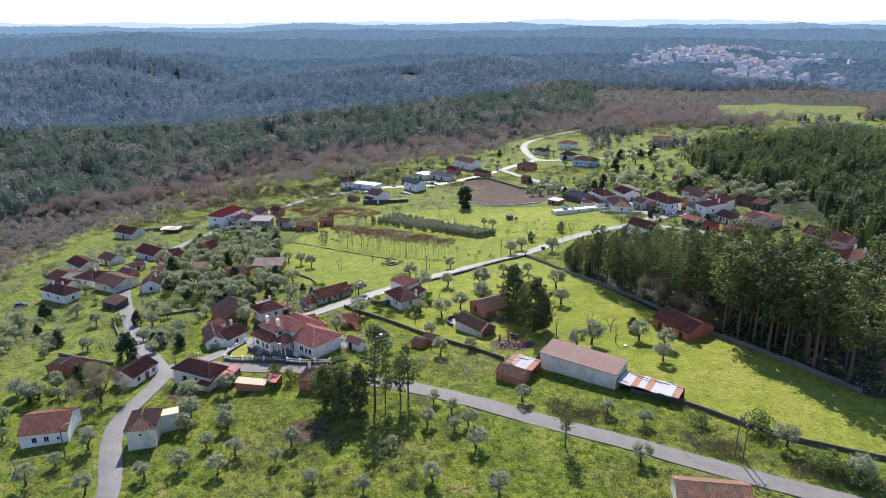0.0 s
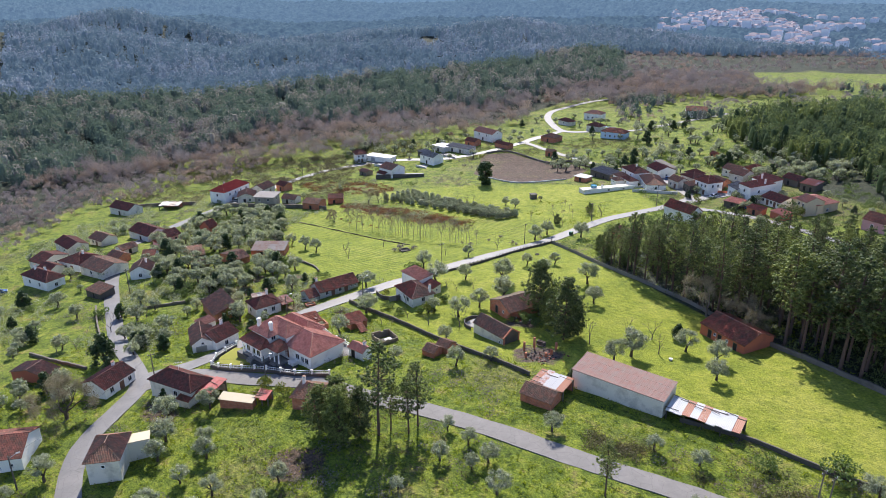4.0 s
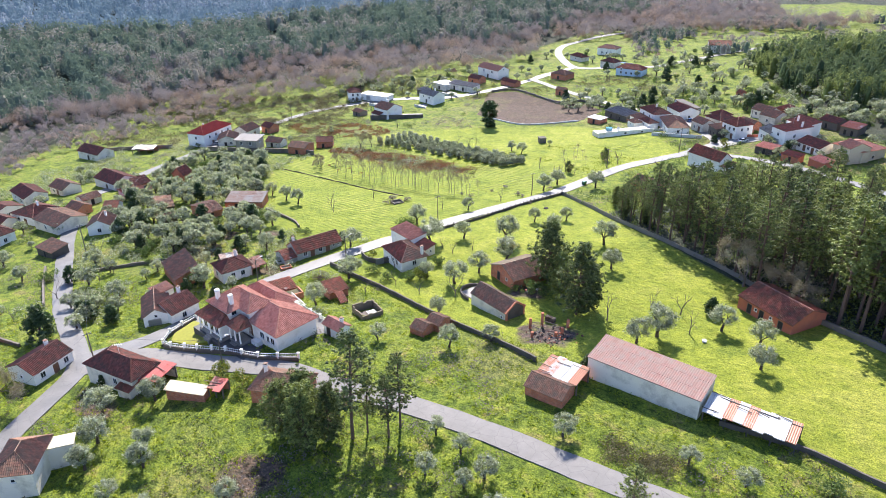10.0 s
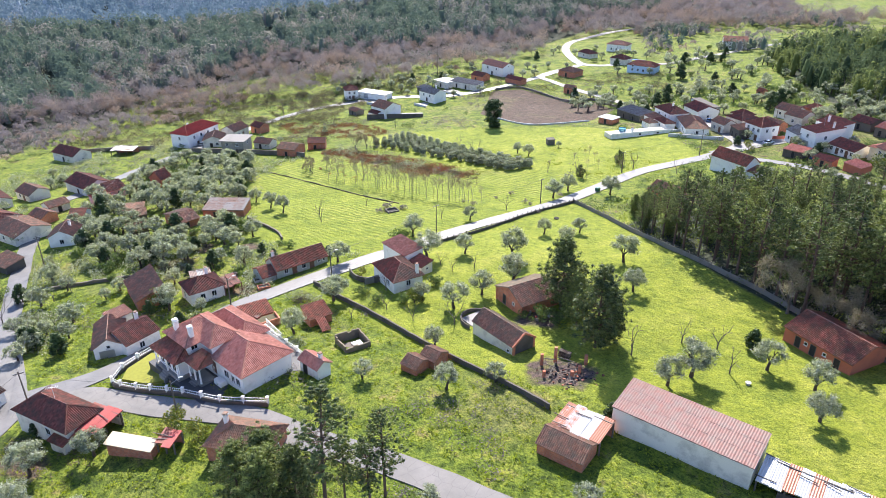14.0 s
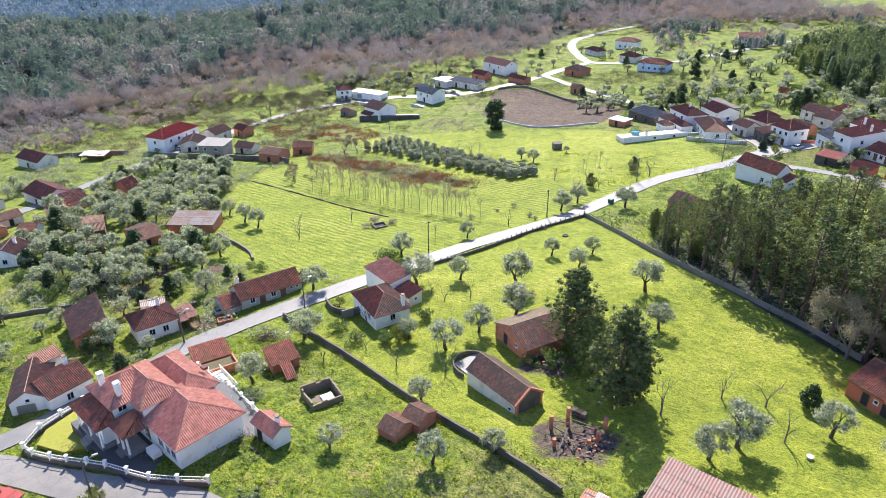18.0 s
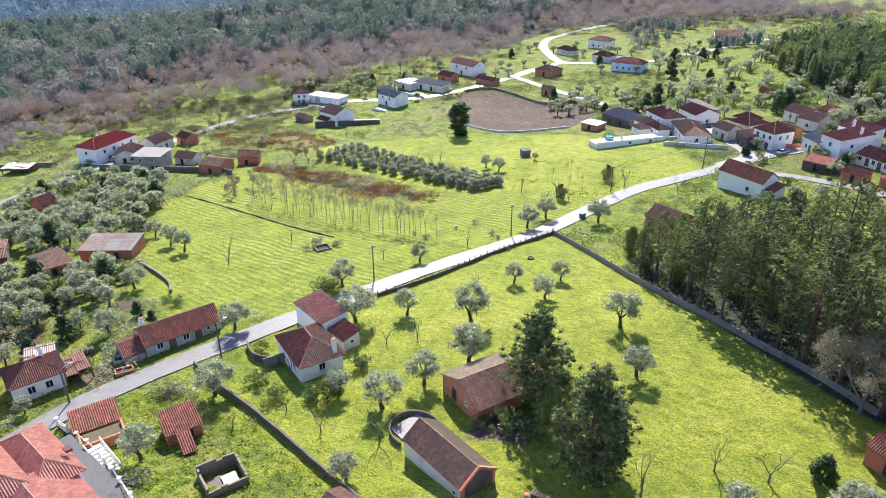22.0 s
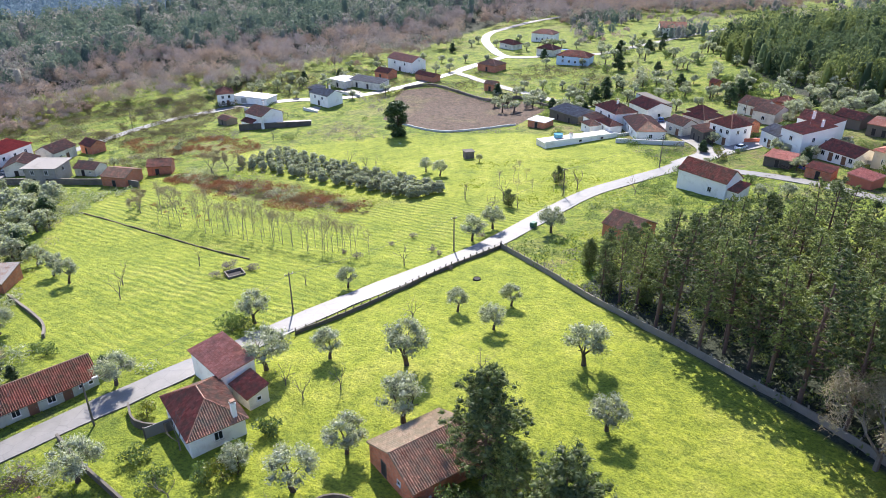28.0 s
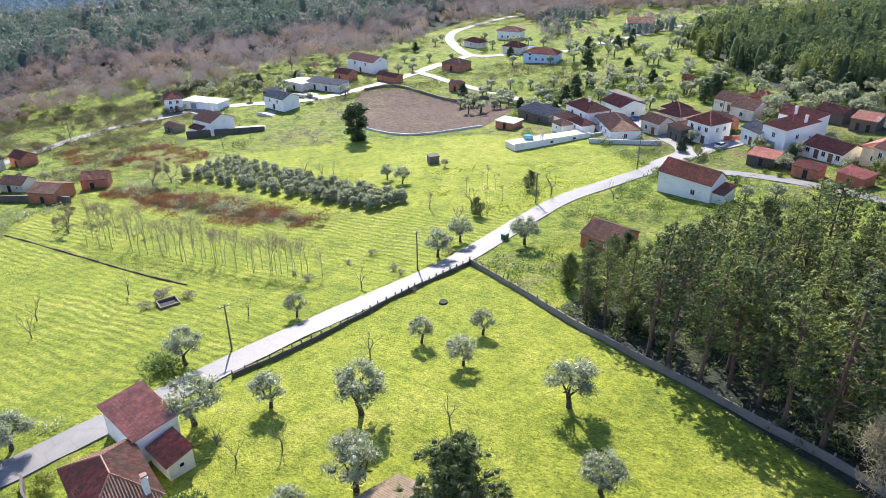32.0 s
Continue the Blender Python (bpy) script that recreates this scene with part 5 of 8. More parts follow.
barn = house("barn", "stained pale plastered barn with weathered brown roof tiles", -4.7, 160.2, -43.7, 10.6, 4.9, 2.4, 1.7, "gable", WHITE_OLD, TILE_BROWN, "fs88@0.7", (), "barn", tile_b=TILE_MOSS, fine=True, over=0.25)
Shape().face((5.34, -2.45, -0.8), (5.34, 2.45, -0.8), (5.34, 2.45, 2.4), (5.34, 0, 4.08), (5.34, -2.45, 2.4)).put("gable_wall", CONCRETE, barn, "bare grey gable wall")
for side in (-1, 1):
    verge = Shape().box(-0.16, 0.17, -1.62, 1.62, -0.13, 0.2).put("verge", BRICK, barn, "course of red bricks along the gable")
    verge.matrix_basis = pose(5.36, side * 1.32, 3.22, side * -34.75, 0, 0)
    Shape().box(5.1, 5.44, side * 2.3 - 0.2, side * 2.3 + 0.2, -0.8, 2.3).put("corner_pier", BRICK, barn, "brick corner pier")
house("barn", "brick barn with brown tiles beneath the pines", -0.8, 174.7, 37.8, 9.4, 8.7, 2.4, 1.8, "gable", BRICK, TILE_BROWN, "lo35 ls70@1.2", (), "barn", tile_b=TILE_MOSS, fine=True)
house("barn", "long orange brick barn with a dark red tile roof", 50.6, 162.7, -55.1, 12.4, 9.4, 2.6, 1.9, "gable", ORANGE_WALL, TILE_RED, "fo22 fo45 fo80 fs62@1.2 fs34@1.2 ls40@1.3", (), "barn", fine=True)
house("warehouse", "long stained white warehouse with a faded red corrugated roof", 21.9, 134.5, -30.0, 18.8, 6.4, 4.0, 0.9, "shed", WHITE_OLD, FIBRE, "", (), "warehouse", pitch=0.36, course=2.4, amp=0.03, over=0.25, fine=True)
house("shed", "brick shed with an old brown tile roof", 6.0, 130.9, -27.8, 6.7, 4.4, 2.0, 1.2, "gable", BRICK, TILE_BROWN, "", (), "shed", fine=True)
house("house", "low brick house with a weathered brown tile roof", -37.9, 127.1, -3.2, 9.1, 5.9, 2.6, 1.5, "hip", BRICK, TILE_BROWN, "rs50@1.2", ((-3.4, 1.0, 4.6),), "house", fine=True)
house("shed", "low brick shed with a pale slab roof", -54.2, 125.0, -4.0, 7.1, 1.8, 2.0, 0.3, "shed", BRICK, CREAM, "", (), "shed", pitch=2.0, course=3.0, amp=0.005)
house("house", "white gabled house with a dark red tile roof by the road", 58.8, 270.5, -51.1, 12.7, 6.1, 4.5, 2.2, "gable", WHITE, TILE_RED, "fw68@1.2 rs45@1.4", (), "house", fine=True)
house("house", "two-storey white house with a red hipped tile roof", 76.8, 310.9, -60.7, 7.6, 8.1, 5.5, 2.2, "hip", WHITE, TILE_RED, "fw22@3.4 fw55@3.2 fw85@3.4 fd30 fd75 rw35@3.2 rw70@3.2", (), "house")
house("house", "tall white house with a balcony and a red tile roof", 92.5, 298.4, -66.7, 7.2, 11.2, 6.0, 0.9, "shed", WHITE, TILE_RED, "fw50@3.4 fg45 rw35@3.4 rw35@0.8 rs75@3", ((2.2, 2.0, 8.4),), "house")
house("house", "white upper house with a red tile roof", 97.9, 303.7, -62.7, 9.5, 6.9, 6.5, 0.9, "shed", WHITE, TILE_RED, "rs40@4.0", ((-1.0, -2.0, 8.6),), "house")
house("house", "low white cottage row with a dark tile roof", 98.5, 288.1, -61.9, 10.1, 8.8, 2.7, 1.6, "gable", WHITE, TILE_DARK, "fw14 fd36 fw54 fd72 fw90", (), "house")
house("house", "white house with grey tiled roofs in two steps", 88.0, 303.2, -75.6, 7.3, 7.4, 4.0, 1.4, "gable", WHITE, SLATE, "fw30 fd55 fw80", (), "house")
house("house", "old house with a dark hipped roof", 74.3, 328.1, -56.1, 7.9, 8.4, 4.0, 1.8, "hip", WHITE_OLD, TILE_DARK, "fw30 fw70", (), "house")
house("house", "old brown-roofed house by the trees", 95.3, 329.5, -51.1, 7.2, 8.4, 3.5, 1.7, "gable", WHITE_OLD, TILE_BROWN, "fw50", (), "house")
house("house", "white house with a brown hipped roof above the terrace", 55.8, 324.8, -86.8, 16.1, 8.5, 3.2, 1.9, "hip", WHITE, TILE_BROWN, "fw20 fw45 fw70 rw50", (), "house")
house("house", "white two-storey house with a dark hipped roof and chimney", 49.7, 338.3, -67.8, 12.0, 7.7, 5.5, 2.0, "hip", WHITE, TILE_DARK, "fw30@3.2 fw70@3.2", ((1.5, -0.5, 8.2),), "house")
house("house", "white house with brown tiles and a gable", 62.9, 347.2, -69.1, 10.7, 9.3, 4.0, 1.7, "gable", WHITE, TILE_DARK, "fw50 rw50", (), "house")
house("shed", "dark open shed with a black sheet roof", 37.0, 348.1, -52.7, 13.5, 7.4, 3.0, 0.8, "shed", CONCRETE, SLATE, "fo30 fo70", (), "shed")
house("shed", "red brick shed with a flat grey roof", 26.0, 340.8, -35.9, 6.3, 5.7, 2.2, 0.2, "flat", BRICK, RENDER_GREY, "fo50", (), "shed")
house("shed", "open shed with rusty sheet roof", 116.7, 306.8, -45.8, 6.3, 6.4, 3.0, 0.8, "shed", WOOD_GREY, ZINC, "fo30 fo70", (), "shed", pitch=0.3, course=2.2)
house("house", "cream two-storey house with pale tiles", 105.0, 274.9, -72.7, 5.8, 7.4, 5.5, 1.6, "gable", CREAM, TILE_PALE, "fw30@3.4 fw70@3.4 fw30 fw70 lw50@3.2", (), "house")
house("shed", "low shed with an orange tile roof", 93.8, 269.8, -61.6, 6.0, 4.4, 2.4, 0.5, "shed", ORANGE_WALL, TILE_NEW, "", (), "shed")
house("carport", "carport with an orange sheet roof", 82.1, 287.6, -41.1, 6.5, 5.7, 2.4, 0.4, "shed", CONCRETE, TILE_NEW, "fo50", (), "carport")
house("house", "white two-storey house with a brown hipped roof", -98.6, 394.1, 23.5, 6.3, 7.4, 5.0, 1.8, "hip", WHITE, TILE_DARK, "fw30@3 fw70@3 fw30 fd60", (), "house")
house("outbuilding", "white flat-roofed outbuilding beside the house", -86.3, 394.8, -20.1, 16.2, 7.0, 2.8, 0.2, "flat", WHITE, TARP_WHITE, "fg30", (), "outbuilding")
house("house", "white gabled house with brown tiles and a walled yard", -71.7, 357.0, 54.2, 9.3, 9.4, 5.0, 2.0, "gable_y", WHITE, TILE_BROWN, "fs40@1.4 fs60@1.4", ((1.0, 1.0, 8.4),), "house")
house("house", "white house with a grey roof and dark balcony", -55.7, 389.7, -40.1, 11.4, 7.6, 4.5, 1.6, "gable", WHITE, SLATE, "fw30@2.6 fw70@2.6 fo50", ((2, 0.5, 7.4),), "house")
house("outbuilding", "white flat-roofed shed behind the houses", -52.8, 416.7, -36.3, 10.0, 8.9, 3.0, 0.2, "flat", WHITE_OLD, TARP_WHITE, "fo50", (), "outbuilding")
house("outbuilding", "row of grey-roofed sheds", -41.6, 413.0, -30.8, 17.1, 6.4, 3.0, 0.7, "shed", WHITE_OLD, SLATE, "fo25 fo60", (), "outbuilding")
house("house", "white house with a pale red tile roof", -27.9, 442.3, -43.5, 17.4, 8.4, 5.0, 2.0, "gable", WHITE, TILE_PALE, "fw30@3 fw70@3 fo50 rs50@5", (), "house")
house("shed", "long low brick shed with dark tiles", -16.6, 421.1, -40.7, 11.1, 4.4, 2.5, 1.0, "gable", BRICK, TILE_DARK, "", (), "shed")
house("house", "brick house with a brown tiled roof by the bend", 11.8, 435.7, -35.8, 9.9, 8.4, 3.0, 1.8, "hip", BRICK, TILE_BROWN, "fo50", (), "house")
house("shed", "square brick hut with a tiled roof", 11.1, 400.4, -29.5, 5.0, 3.7, 3.0, 1.0, "gable", BRICK, TILE_BROWN, "fo50", (), "shed")
house("house", "pale blue house with red tiles and blue roof panels", 50.2, 441.6, -26.1, 15.0, 8.4, 4.0, 2.0, "hip", BLUE, TILE_RED, "fw20 fw40 fw60 fw80 fw20@3", (), "house")
house("house", "white house with pink tiles below the woods", 42.8, 511.3, -26.3, 12.9, 8.4, 4.5, 1.8, "hip", WHITE, TILE_PALE, "fw25 fw50 fw75", (), "house")
house("house", "house with a dark brown hipped roof", 40.6, 467.1, -36.7, 9.5, 7.4, 3.5, 1.8, "hip", WHITE_OLD, TILE_DARK, "fw50", (), "house")
house("house", "small dark-roofed house beside the winding road", 22.9, 490.2, -53.4, 10.9, 6.4, 3.0, 1.6, "hip", WHITE_OLD, TILE_DARK, "fw50", (), "house")
house("house", "large white house with a red roof among trees", 112.1, 513.0, -8.8, 14.0, 9.4, 5.0, 2.4, "gable", WHITE, TILE_RED, "fw30@3 fw70@3 fw30 fw70", (), "house")
house("shed", "small brick hut at the edge of the wood", 95.7, 383.8, -51.5, 3.0, 3.4, 2.5, 0.9, "gable", BRICK, TILE_RED, "fo50", (), "shed")
house("shed", "tumbledown stone hut in the grass", -86.9, 361.4, -41.7, 6.1, 4.4, 2.2, 0.8, "gable", STONE, TILE_BROWN, "fo50", (), "shed")
house("house", "cream house with broad pale terracotta roofs", 108.6, 279.7, -58.4, 10.9, 11.3, 4.0, 1.9, "hip", CREAM, TILE_NEW, "fw25 fw60 rw50", (), "house")
house("house", "long pink house with a maroon tile roof", 123.3, 250.5, -52.0, 17.0, 7.4, 3.5, 2.0, "gable", PINK, TILE_DARK, "fw20 fw50 fw80", (), "house")
house("house", "house with red hipped roofs and two chimneys", 119.0, 219.6, -80.0, 9.7, 12.5, 4.0, 2.0, "hip", WHITE, TILE_RED, "fw30 fw70 rw50", ((-1.5, 0, 6.8), (2, 1, 6.8),), "house")
house("barn", "brick house with weathered tiles among the first pines", 35.2, 244.3, -45.9, 7.4, 7.4, 2.8, 1.7, "gable", BRICK, TILE_BROWN, "fo30 fs70@1.4", (), "barn", fine=True)
house("outbuilding", "grey garage with a brown sheet roof", 71.2, 313.4, -76.5, 6.6, 6.0, 3.5, 0.7, "shed", CONCRETE, TILE_BROWN, "fo30 fo70", (), "garage")
house("outbuilding", "white lean-to with brown tiles", 43.7, 337.9, -66.5, 6.4, 6.0, 3.0, 0.8, "shed", WHITE, TILE_BROWN, "fw50", (), "outbuilding")
house("outbuilding", "low white annex with dark red tiles", 46.3, 329.7, -67.6, 7.7, 4.4, 3.0, 1.0, "hip", WHITE, TILE_DARK, "fw50", (), "outbuilding")
house("outbuilding", "tall bare grey wall of a half-built house", 67.1, 360.0, -70.6, 16.7, 4.0, 3.2, 0.2, "flat", RENDER_GREY, CONCRETE, "", (), "outbuilding", over=0.1)

# ---- villa with its garden wall ----


def garden_wall(path, low):
    wall = ribbon("garden_wall", "low dark plinth wall with white piers and rails", path, low, 0.35, CONCRETE, "garden wall")
    line = along(path, 3.1)
    pier = Shape().box(-0.17, 0.17, -0.17, 0.17, 0.5, 1.65).box(-0.23, 0.23, -0.23, 0.23, 1.65, 1.75)
    made = None
    for p in line:
        if made is None:
            made = pier.put("pier", WHITE, wall)
            q = made
        else:
            q = new("pier", made.data)
            q.parent = wall
        q.matrix_basis = pose(p.x, p.y, height(p.x, p.y))
    for a, b in zip(line, line[1:]):
        s = Shape()
        za, zb = height(a.x, a.y), height(b.x, b.y)
        for h in (0.95, 1.45):
            s.tube((a.x, a.y, za + h), (b.x, b.y, zb + h), 0.05, 0.05, 4)
        for k in range(1, 8):
            p, z = a.lerp(b, k / 8), za + (zb - za) * k / 8
            s.tube((p.x, p.y, z + 0.75), (p.x, p.y, z + 1.45), 0.03, 0.03, 4, False)
        s.put("rail", FRAME_WHITE, wall)


def villa():
    x, y = -47.5, 145.0
    base = height(x, y) + 0.7
    ob = thing("villa", "white villa with stepped terracotta roofs, porches and chimneys", "house", x, y, base, -33.0)
    new_roof = dict(fine=True, over=0.45)
    block(ob, 12.6, 9.1, 3.5, 2.0, "hip", WHITE, TILE_NEW, dx=1.1, dy=1.1, foot=2.5, **new_roof)
    block(ob, 9.4, 5.0, 5.4, 1.75, "hip", WHITE, TILE_NEW, dx=-5.5, dy=-1.0, foot=2.5, **new_roof)
    block(ob, 6.5, 7.5, 5.4, 1.9, "hip", WHITE, TILE_NEW, dx=-6.95, dy=-2.3, foot=2.5, **new_roof)
    block(ob, 11.0, 4.8, 4.1, 1.5, "hip", WHITE, TILE_NEW, dx=-5.6, dy=4.1, foot=2.5, **new_roof)
    Shape().box(-10.6, -4.0, -7.9, -6.06, -2.2, 2.86).put("porch_wall", WHITE, ob)
    # porch roofs on columns
    for cx, cy, lx, ly, top in ((-7.15, -7.3, 7.4, 2.4, 3.2), (-1.4, -5.5, 3.6, 2.6, 3.2)):
        roof = Shape().box(cx - lx / 2, cx + lx / 2, cy - ly / 2, cy + ly / 2, top - 0.3, top).put("porch_beam", WHITE, ob)
        tiles("porch_roof", TILE_RED, ob, (cx - lx / 2 - 0.4, cy - ly / 2 - 0.4, top), (cx + lx / 2 + 0.4, cy - ly / 2 - 0.4, top), (cx - lx / 2 + 0.9, cy + ly / 2, top + 1.3), (cx + lx / 2 - 0.9, cy + ly / 2, top + 1.3))
        tiles("porch_roof", TILE_RED, ob, (cx + lx / 2 + 0.4, cy - ly / 2 - 0.4, top), (cx + lx / 2 + 0.4, cy + ly / 2, top), (cx + lx / 2 - 0.9, cy + ly / 2 - 0.05, top + 1.3), (cx + lx / 2 - 0.9, cy + ly / 2, top + 1.3))
        tiles("porch_roof", TILE_RED, ob, (cx - lx / 2 - 0.4, cy + ly / 2, top), (cx - lx / 2 - 0.4, cy - ly / 2 - 0.4, top), (cx - lx / 2 + 0.9, cy + ly / 2, top + 1.3), (cx - lx / 2 + 0.9, cy + ly / 2 - 0.05, top + 1.3))
        for sx in (-1, 0, 1):
            px = cx + sx * (lx / 2 - 0.2)
            Shape().tube((px, cy - ly / 2 + 0.2, 0.1), (px, cy - ly / 2 + 0.2, top - 0.3), 0.17, 0.14, 8).put("column", WHITE, ob)
        Shape().box(cx - lx / 2, cx + lx / 2, cy - ly / 2, cy + ly / 2, -2.2, 0.12).put("porch_floor", PAVING, ob)
        s = Shape()
        for k in range(3):
            s.box(cx - 0.9, cx + 0.9, cy - ly / 2 - 0.35 * (k + 1), cy - ly / 2 - 0.35 * k - 0.003, -2.0, 0.12 - 0.18 * (k + 1))
        s.put("porch_steps", PAVING, ob)
    right = walls_of(12.6, 9.1)
    for side, u, z, w in (("f", 8.0, 1.0, 1.2), ("f", 11.2, 1.0, 1.0), ("f", 9.8, 0.9, 0.8), ("l", 2.5, 1.0, 1.2)):
        o, ex, out = right[side]
        window(ob, (o + Vector((1.1, 1.1, 0)), ex, out), u, z, w, 1.2)
    main = walls_of(6.5, 7.5)
    for side, u, z in (("l", 2.5, 4.1), ("l", 5.0, 4.1), ("l", 5.0, 1.0), ("r", 1.2, 4.1)):
        o, ex, out = main[side]
        window(ob, (o + Vector((-6.95, -2.3, 0)), ex, out), u, z, 1.0, 1.1)
    o, ex, out = right["f"]
    door(ob, (o + Vector((1.1, 1.1, 0)), ex, out), 4.3, z=0.1)
    for u in (1.4, 3.4, 5.2):
        window(ob, (Vector((-10.6, -7.9, 0)), Vector((1, 0, 0)), Vector((0, -1, 0))), u, 0.7, 1.1, 1.3)
    Shape().box(0.9, 2.9, -4.9, -3.62, -1.4, 0.5, 0.05).put("balcony", WHITE, ob)
    for cx, cy, top in ((-8.4, -5.0, 7.5), (-4.7, -4.5, 7.5)):
        chimney(ob, cx, cy, 5.0, top, 0.7, WHITE, WHITE)
    Shape().box(-3.2, -2.3, 6.2, 6.9, 5.0, 5.35).put("skylight", TILE_DARK, ob)
    Shape().box(-12.5, 10.0, -9.0, 9.8, -2.6, -0.35).put("terrace", ASPHALT_DARK, ob, "dark paved terrace")
    # outdoor kitchen at the back corner
    kit = house("garden_kitchen", "small white outdoor kitchen with terracotta tiles", -34.2, 145.6, -33, 4.6, 2.6, 2.5, 0.8, "gable", WHITE, TILE_NEW, "fo30", ((1.2, 0.3, 3.9),), "outbuilding", fine=True)
    # the garden wall: plinth, piers and white rails
    path = [(-66.4, 151.5), (-68.2, 144.5), (-67.3, 140.2), (-61.8, 138.4), (-53, 137.2), (-46, 135.6), (-38.5, 136.0)]
    for path, low in ((path, 0.75), ([(-58.5, 165.0), (-48.8, 158.9), (-42.0, 153.2), (-36.6, 148.6)], 0.5)):
        garden_wall(path, low)
    # white balustraded stair behind
    st = thing("garden_stair", "white balustraded outside stair", "stairs", -47.0, 157.5, None, 57)
    s = Shape()
    for k in range(8):
        s.box(-0.9, 0.9, -2.4 + k * 0.6, -1.8 + k * 0.6, -0.6, 0.2 + 0.17 * k)
    s.put("steps", WHITE, st)
    for sx in (-1, 1):
        s = Shape()
        for k in range(14):
            s.tube((sx, -2.4 + k * 0.35, 0.1 + 0.09 * k), (sx, -2.4 + k * 0.35, 1.1 + 0.09 * k), 0.06, 0.06, 5)
        s.tube((sx, -2.5, 1.1), (sx, 2.3, 2.4), 0.09, 0.09, 5)
        s.put("balustrade", WHITE, st)


villa()
lawn = Shape()
plot = [(-66.2, 150.2), (-67.4, 144.5), (-66.2, 141.2), (-61, 139.8), (-56.5, 141.2), (-60, 147)]
lawn.face(*((px, py, height(px, py) + 0.55) for px, py in plot))
for (ax, ay), (bx, by) in zip(plot, plot[1:] + plot[:1]):
    lawn.face((ax, ay, height(ax, ay) - 0.3), (bx, by, height(bx, by) - 0.3), (bx, by, height(bx, by) + 0.55), (ax, ay, height(ax, ay) + 0.55))
LAWN_GREEN = plain_material("garden_lawn", (0.22, 0.22, 0.025), 0.95, 0.3, 2.0)
tagged(lawn.put("garden_lawn", LAWN_GREEN), "small yellow-green garden lawn behind the villa wall", "lawn")

# ---- lean-tos, sheet roofs, ruins ----


def sheet_shed(name, label, x, y, turn, length, width, tall, rise, roof, posts=WOOD_GREY, back=None, pitch=0.3):
    ob = thing(name, label, "shed", x, y, None, turn)
    a, b = length / 2, width / 2
    n = max(2, round(length / 3.0))
    for i in range(n + 1):
        px = -a + length * i / n
        Shape().box(px - 0.1, px + 0.1, -b, -b + 0.2, -0.6, tall).put("post", posts, ob)
        Shape().box(px - 0.1, px + 0.1, b - 0.2, b, -0.6, tall + rise).put("post", posts, ob)
    if back is not None:
        Shape().box(-a, a, b - 0.05, b + 0.12, -0.6, tall + rise - 0.05).put("back_wall", back, ob)
    strips = max(2, round(length / 1.5))
    rng = random.Random(int(x * 10))
    for i in range(strips):
        x0, x1 = -a + length * i / strips - 0.1, -a + length * (i + 1) / strips
        lift, end = rng.uniform(0, 0.14), rng.uniform(-0.45, 0.35)
        tiles("roof_sheet", roof, ob, (x0, -b - 0.4 + end, tall + lift), (x1, -b - 0.4 + end, tall + lift + rng.uniform(-0.04, 0.04)), (x0, b + 0.3 + end * 0.5, tall + rise + lift), (x1, b + 0.3 + end * 0.5, tall + rise + lift), pitch=pitch, course=4.0, amp=0.03)
    for i in range(2):
        Shape().box(-a, a, -b + 0.3 + i * (width - 0.8), -b + 0.45 + i * (width - 0.8), tall - 0.05, tall + 0.06 + rise * i).put("beam", posts, ob)
    for i in range(max(2, round(length / 2.5))):
        u = rng.uniform(-a, a - 1.5)
        v = rng.uniform(-b, b)
        k = tall + rise * (v + b) / width + 0.26
        batten = Shape().box(-rng.uniform(0.8, 1.6), rng.uniform(0.8, 1.6), -0.05, 0.05, -0.04, 0.05).put("batten", posts, ob)
        batten.matrix_basis = pose(u, v, k, 0, 0, rng.uniform(-14, 14))
    return ob


sheet_shed("metal_shed", "open shed under rusty white metal sheets", 35.8, 125.7, -28, 13.0, 4.2, 2.0, 0.5, ZINC, CONCRETE, CONCRETE)
sheet_shed("metal_roof_shed", "low shed roofed with rusty metal sheets", 8.2, 134.6, -28, 7.0, 4.6, 2.3, 0.4, ZINC, WOOD_GREY, BRICK)
sheet_shed("red_awning", "red sheet-metal lean-to against the dark-roofed house", -62.3, 128.8, -16, 5.4, 4.6, 2.4, 0.5, SHEET_RED, CONCRETE, WHITE_OLD)
house("lean_to", "little tiled lean-to below the red sheets", -65.3, 125.6, -17, 3.0, 2.6, 1.9, 0.7, "shed", WHITE_OLD, TILE_RED, "", (), "lean-to", fine=True)
sheet_shed("wood_shed", "red sheet roof over stacked wood", -49.2, 126.3, -3, 2.6, 2.4, 1.8, 0.3, SHEET_RED, WOOD_GREY, BRICK)
sheet_shed("timber_porch", "dark red timber porch beside the cottage", -64.0, 177.4, 46, 3.6, 4.0, 2.2, 0.4, TILE_DARK, WOOD, BRICK)
sheet_shed("sheet_shed", "grey sheet-roofed sheds behind the cottage", -72.6, 181.2, 35, 4.4, 2.6, 2.2, 0.3, ZINC_PLAIN, WOOD_GREY, CONCRETE)
sheet_shed("sheet_shed", "low white sheet-roofed shed by the barn", -160.5, 291.5, 5, 9.0, 4.5, 2.0, 0.4, ZINC_PLAIN, WOOD_GREY, BRICK)


def twin_huts():
    for i, (cx, cy) in enumerate(((-18.3, 149.3), (-15.6, 151.6))):
        house("brick_hut", "small brick hut with an old brown tile roof", cx, cy, -28.6 + 180, 3.2, 3.6, 1.5 + 0.3 * i, 0.9, "gable", BRICK, TILE_BROWN, "", (), "hut", fine=True, over=0.2)


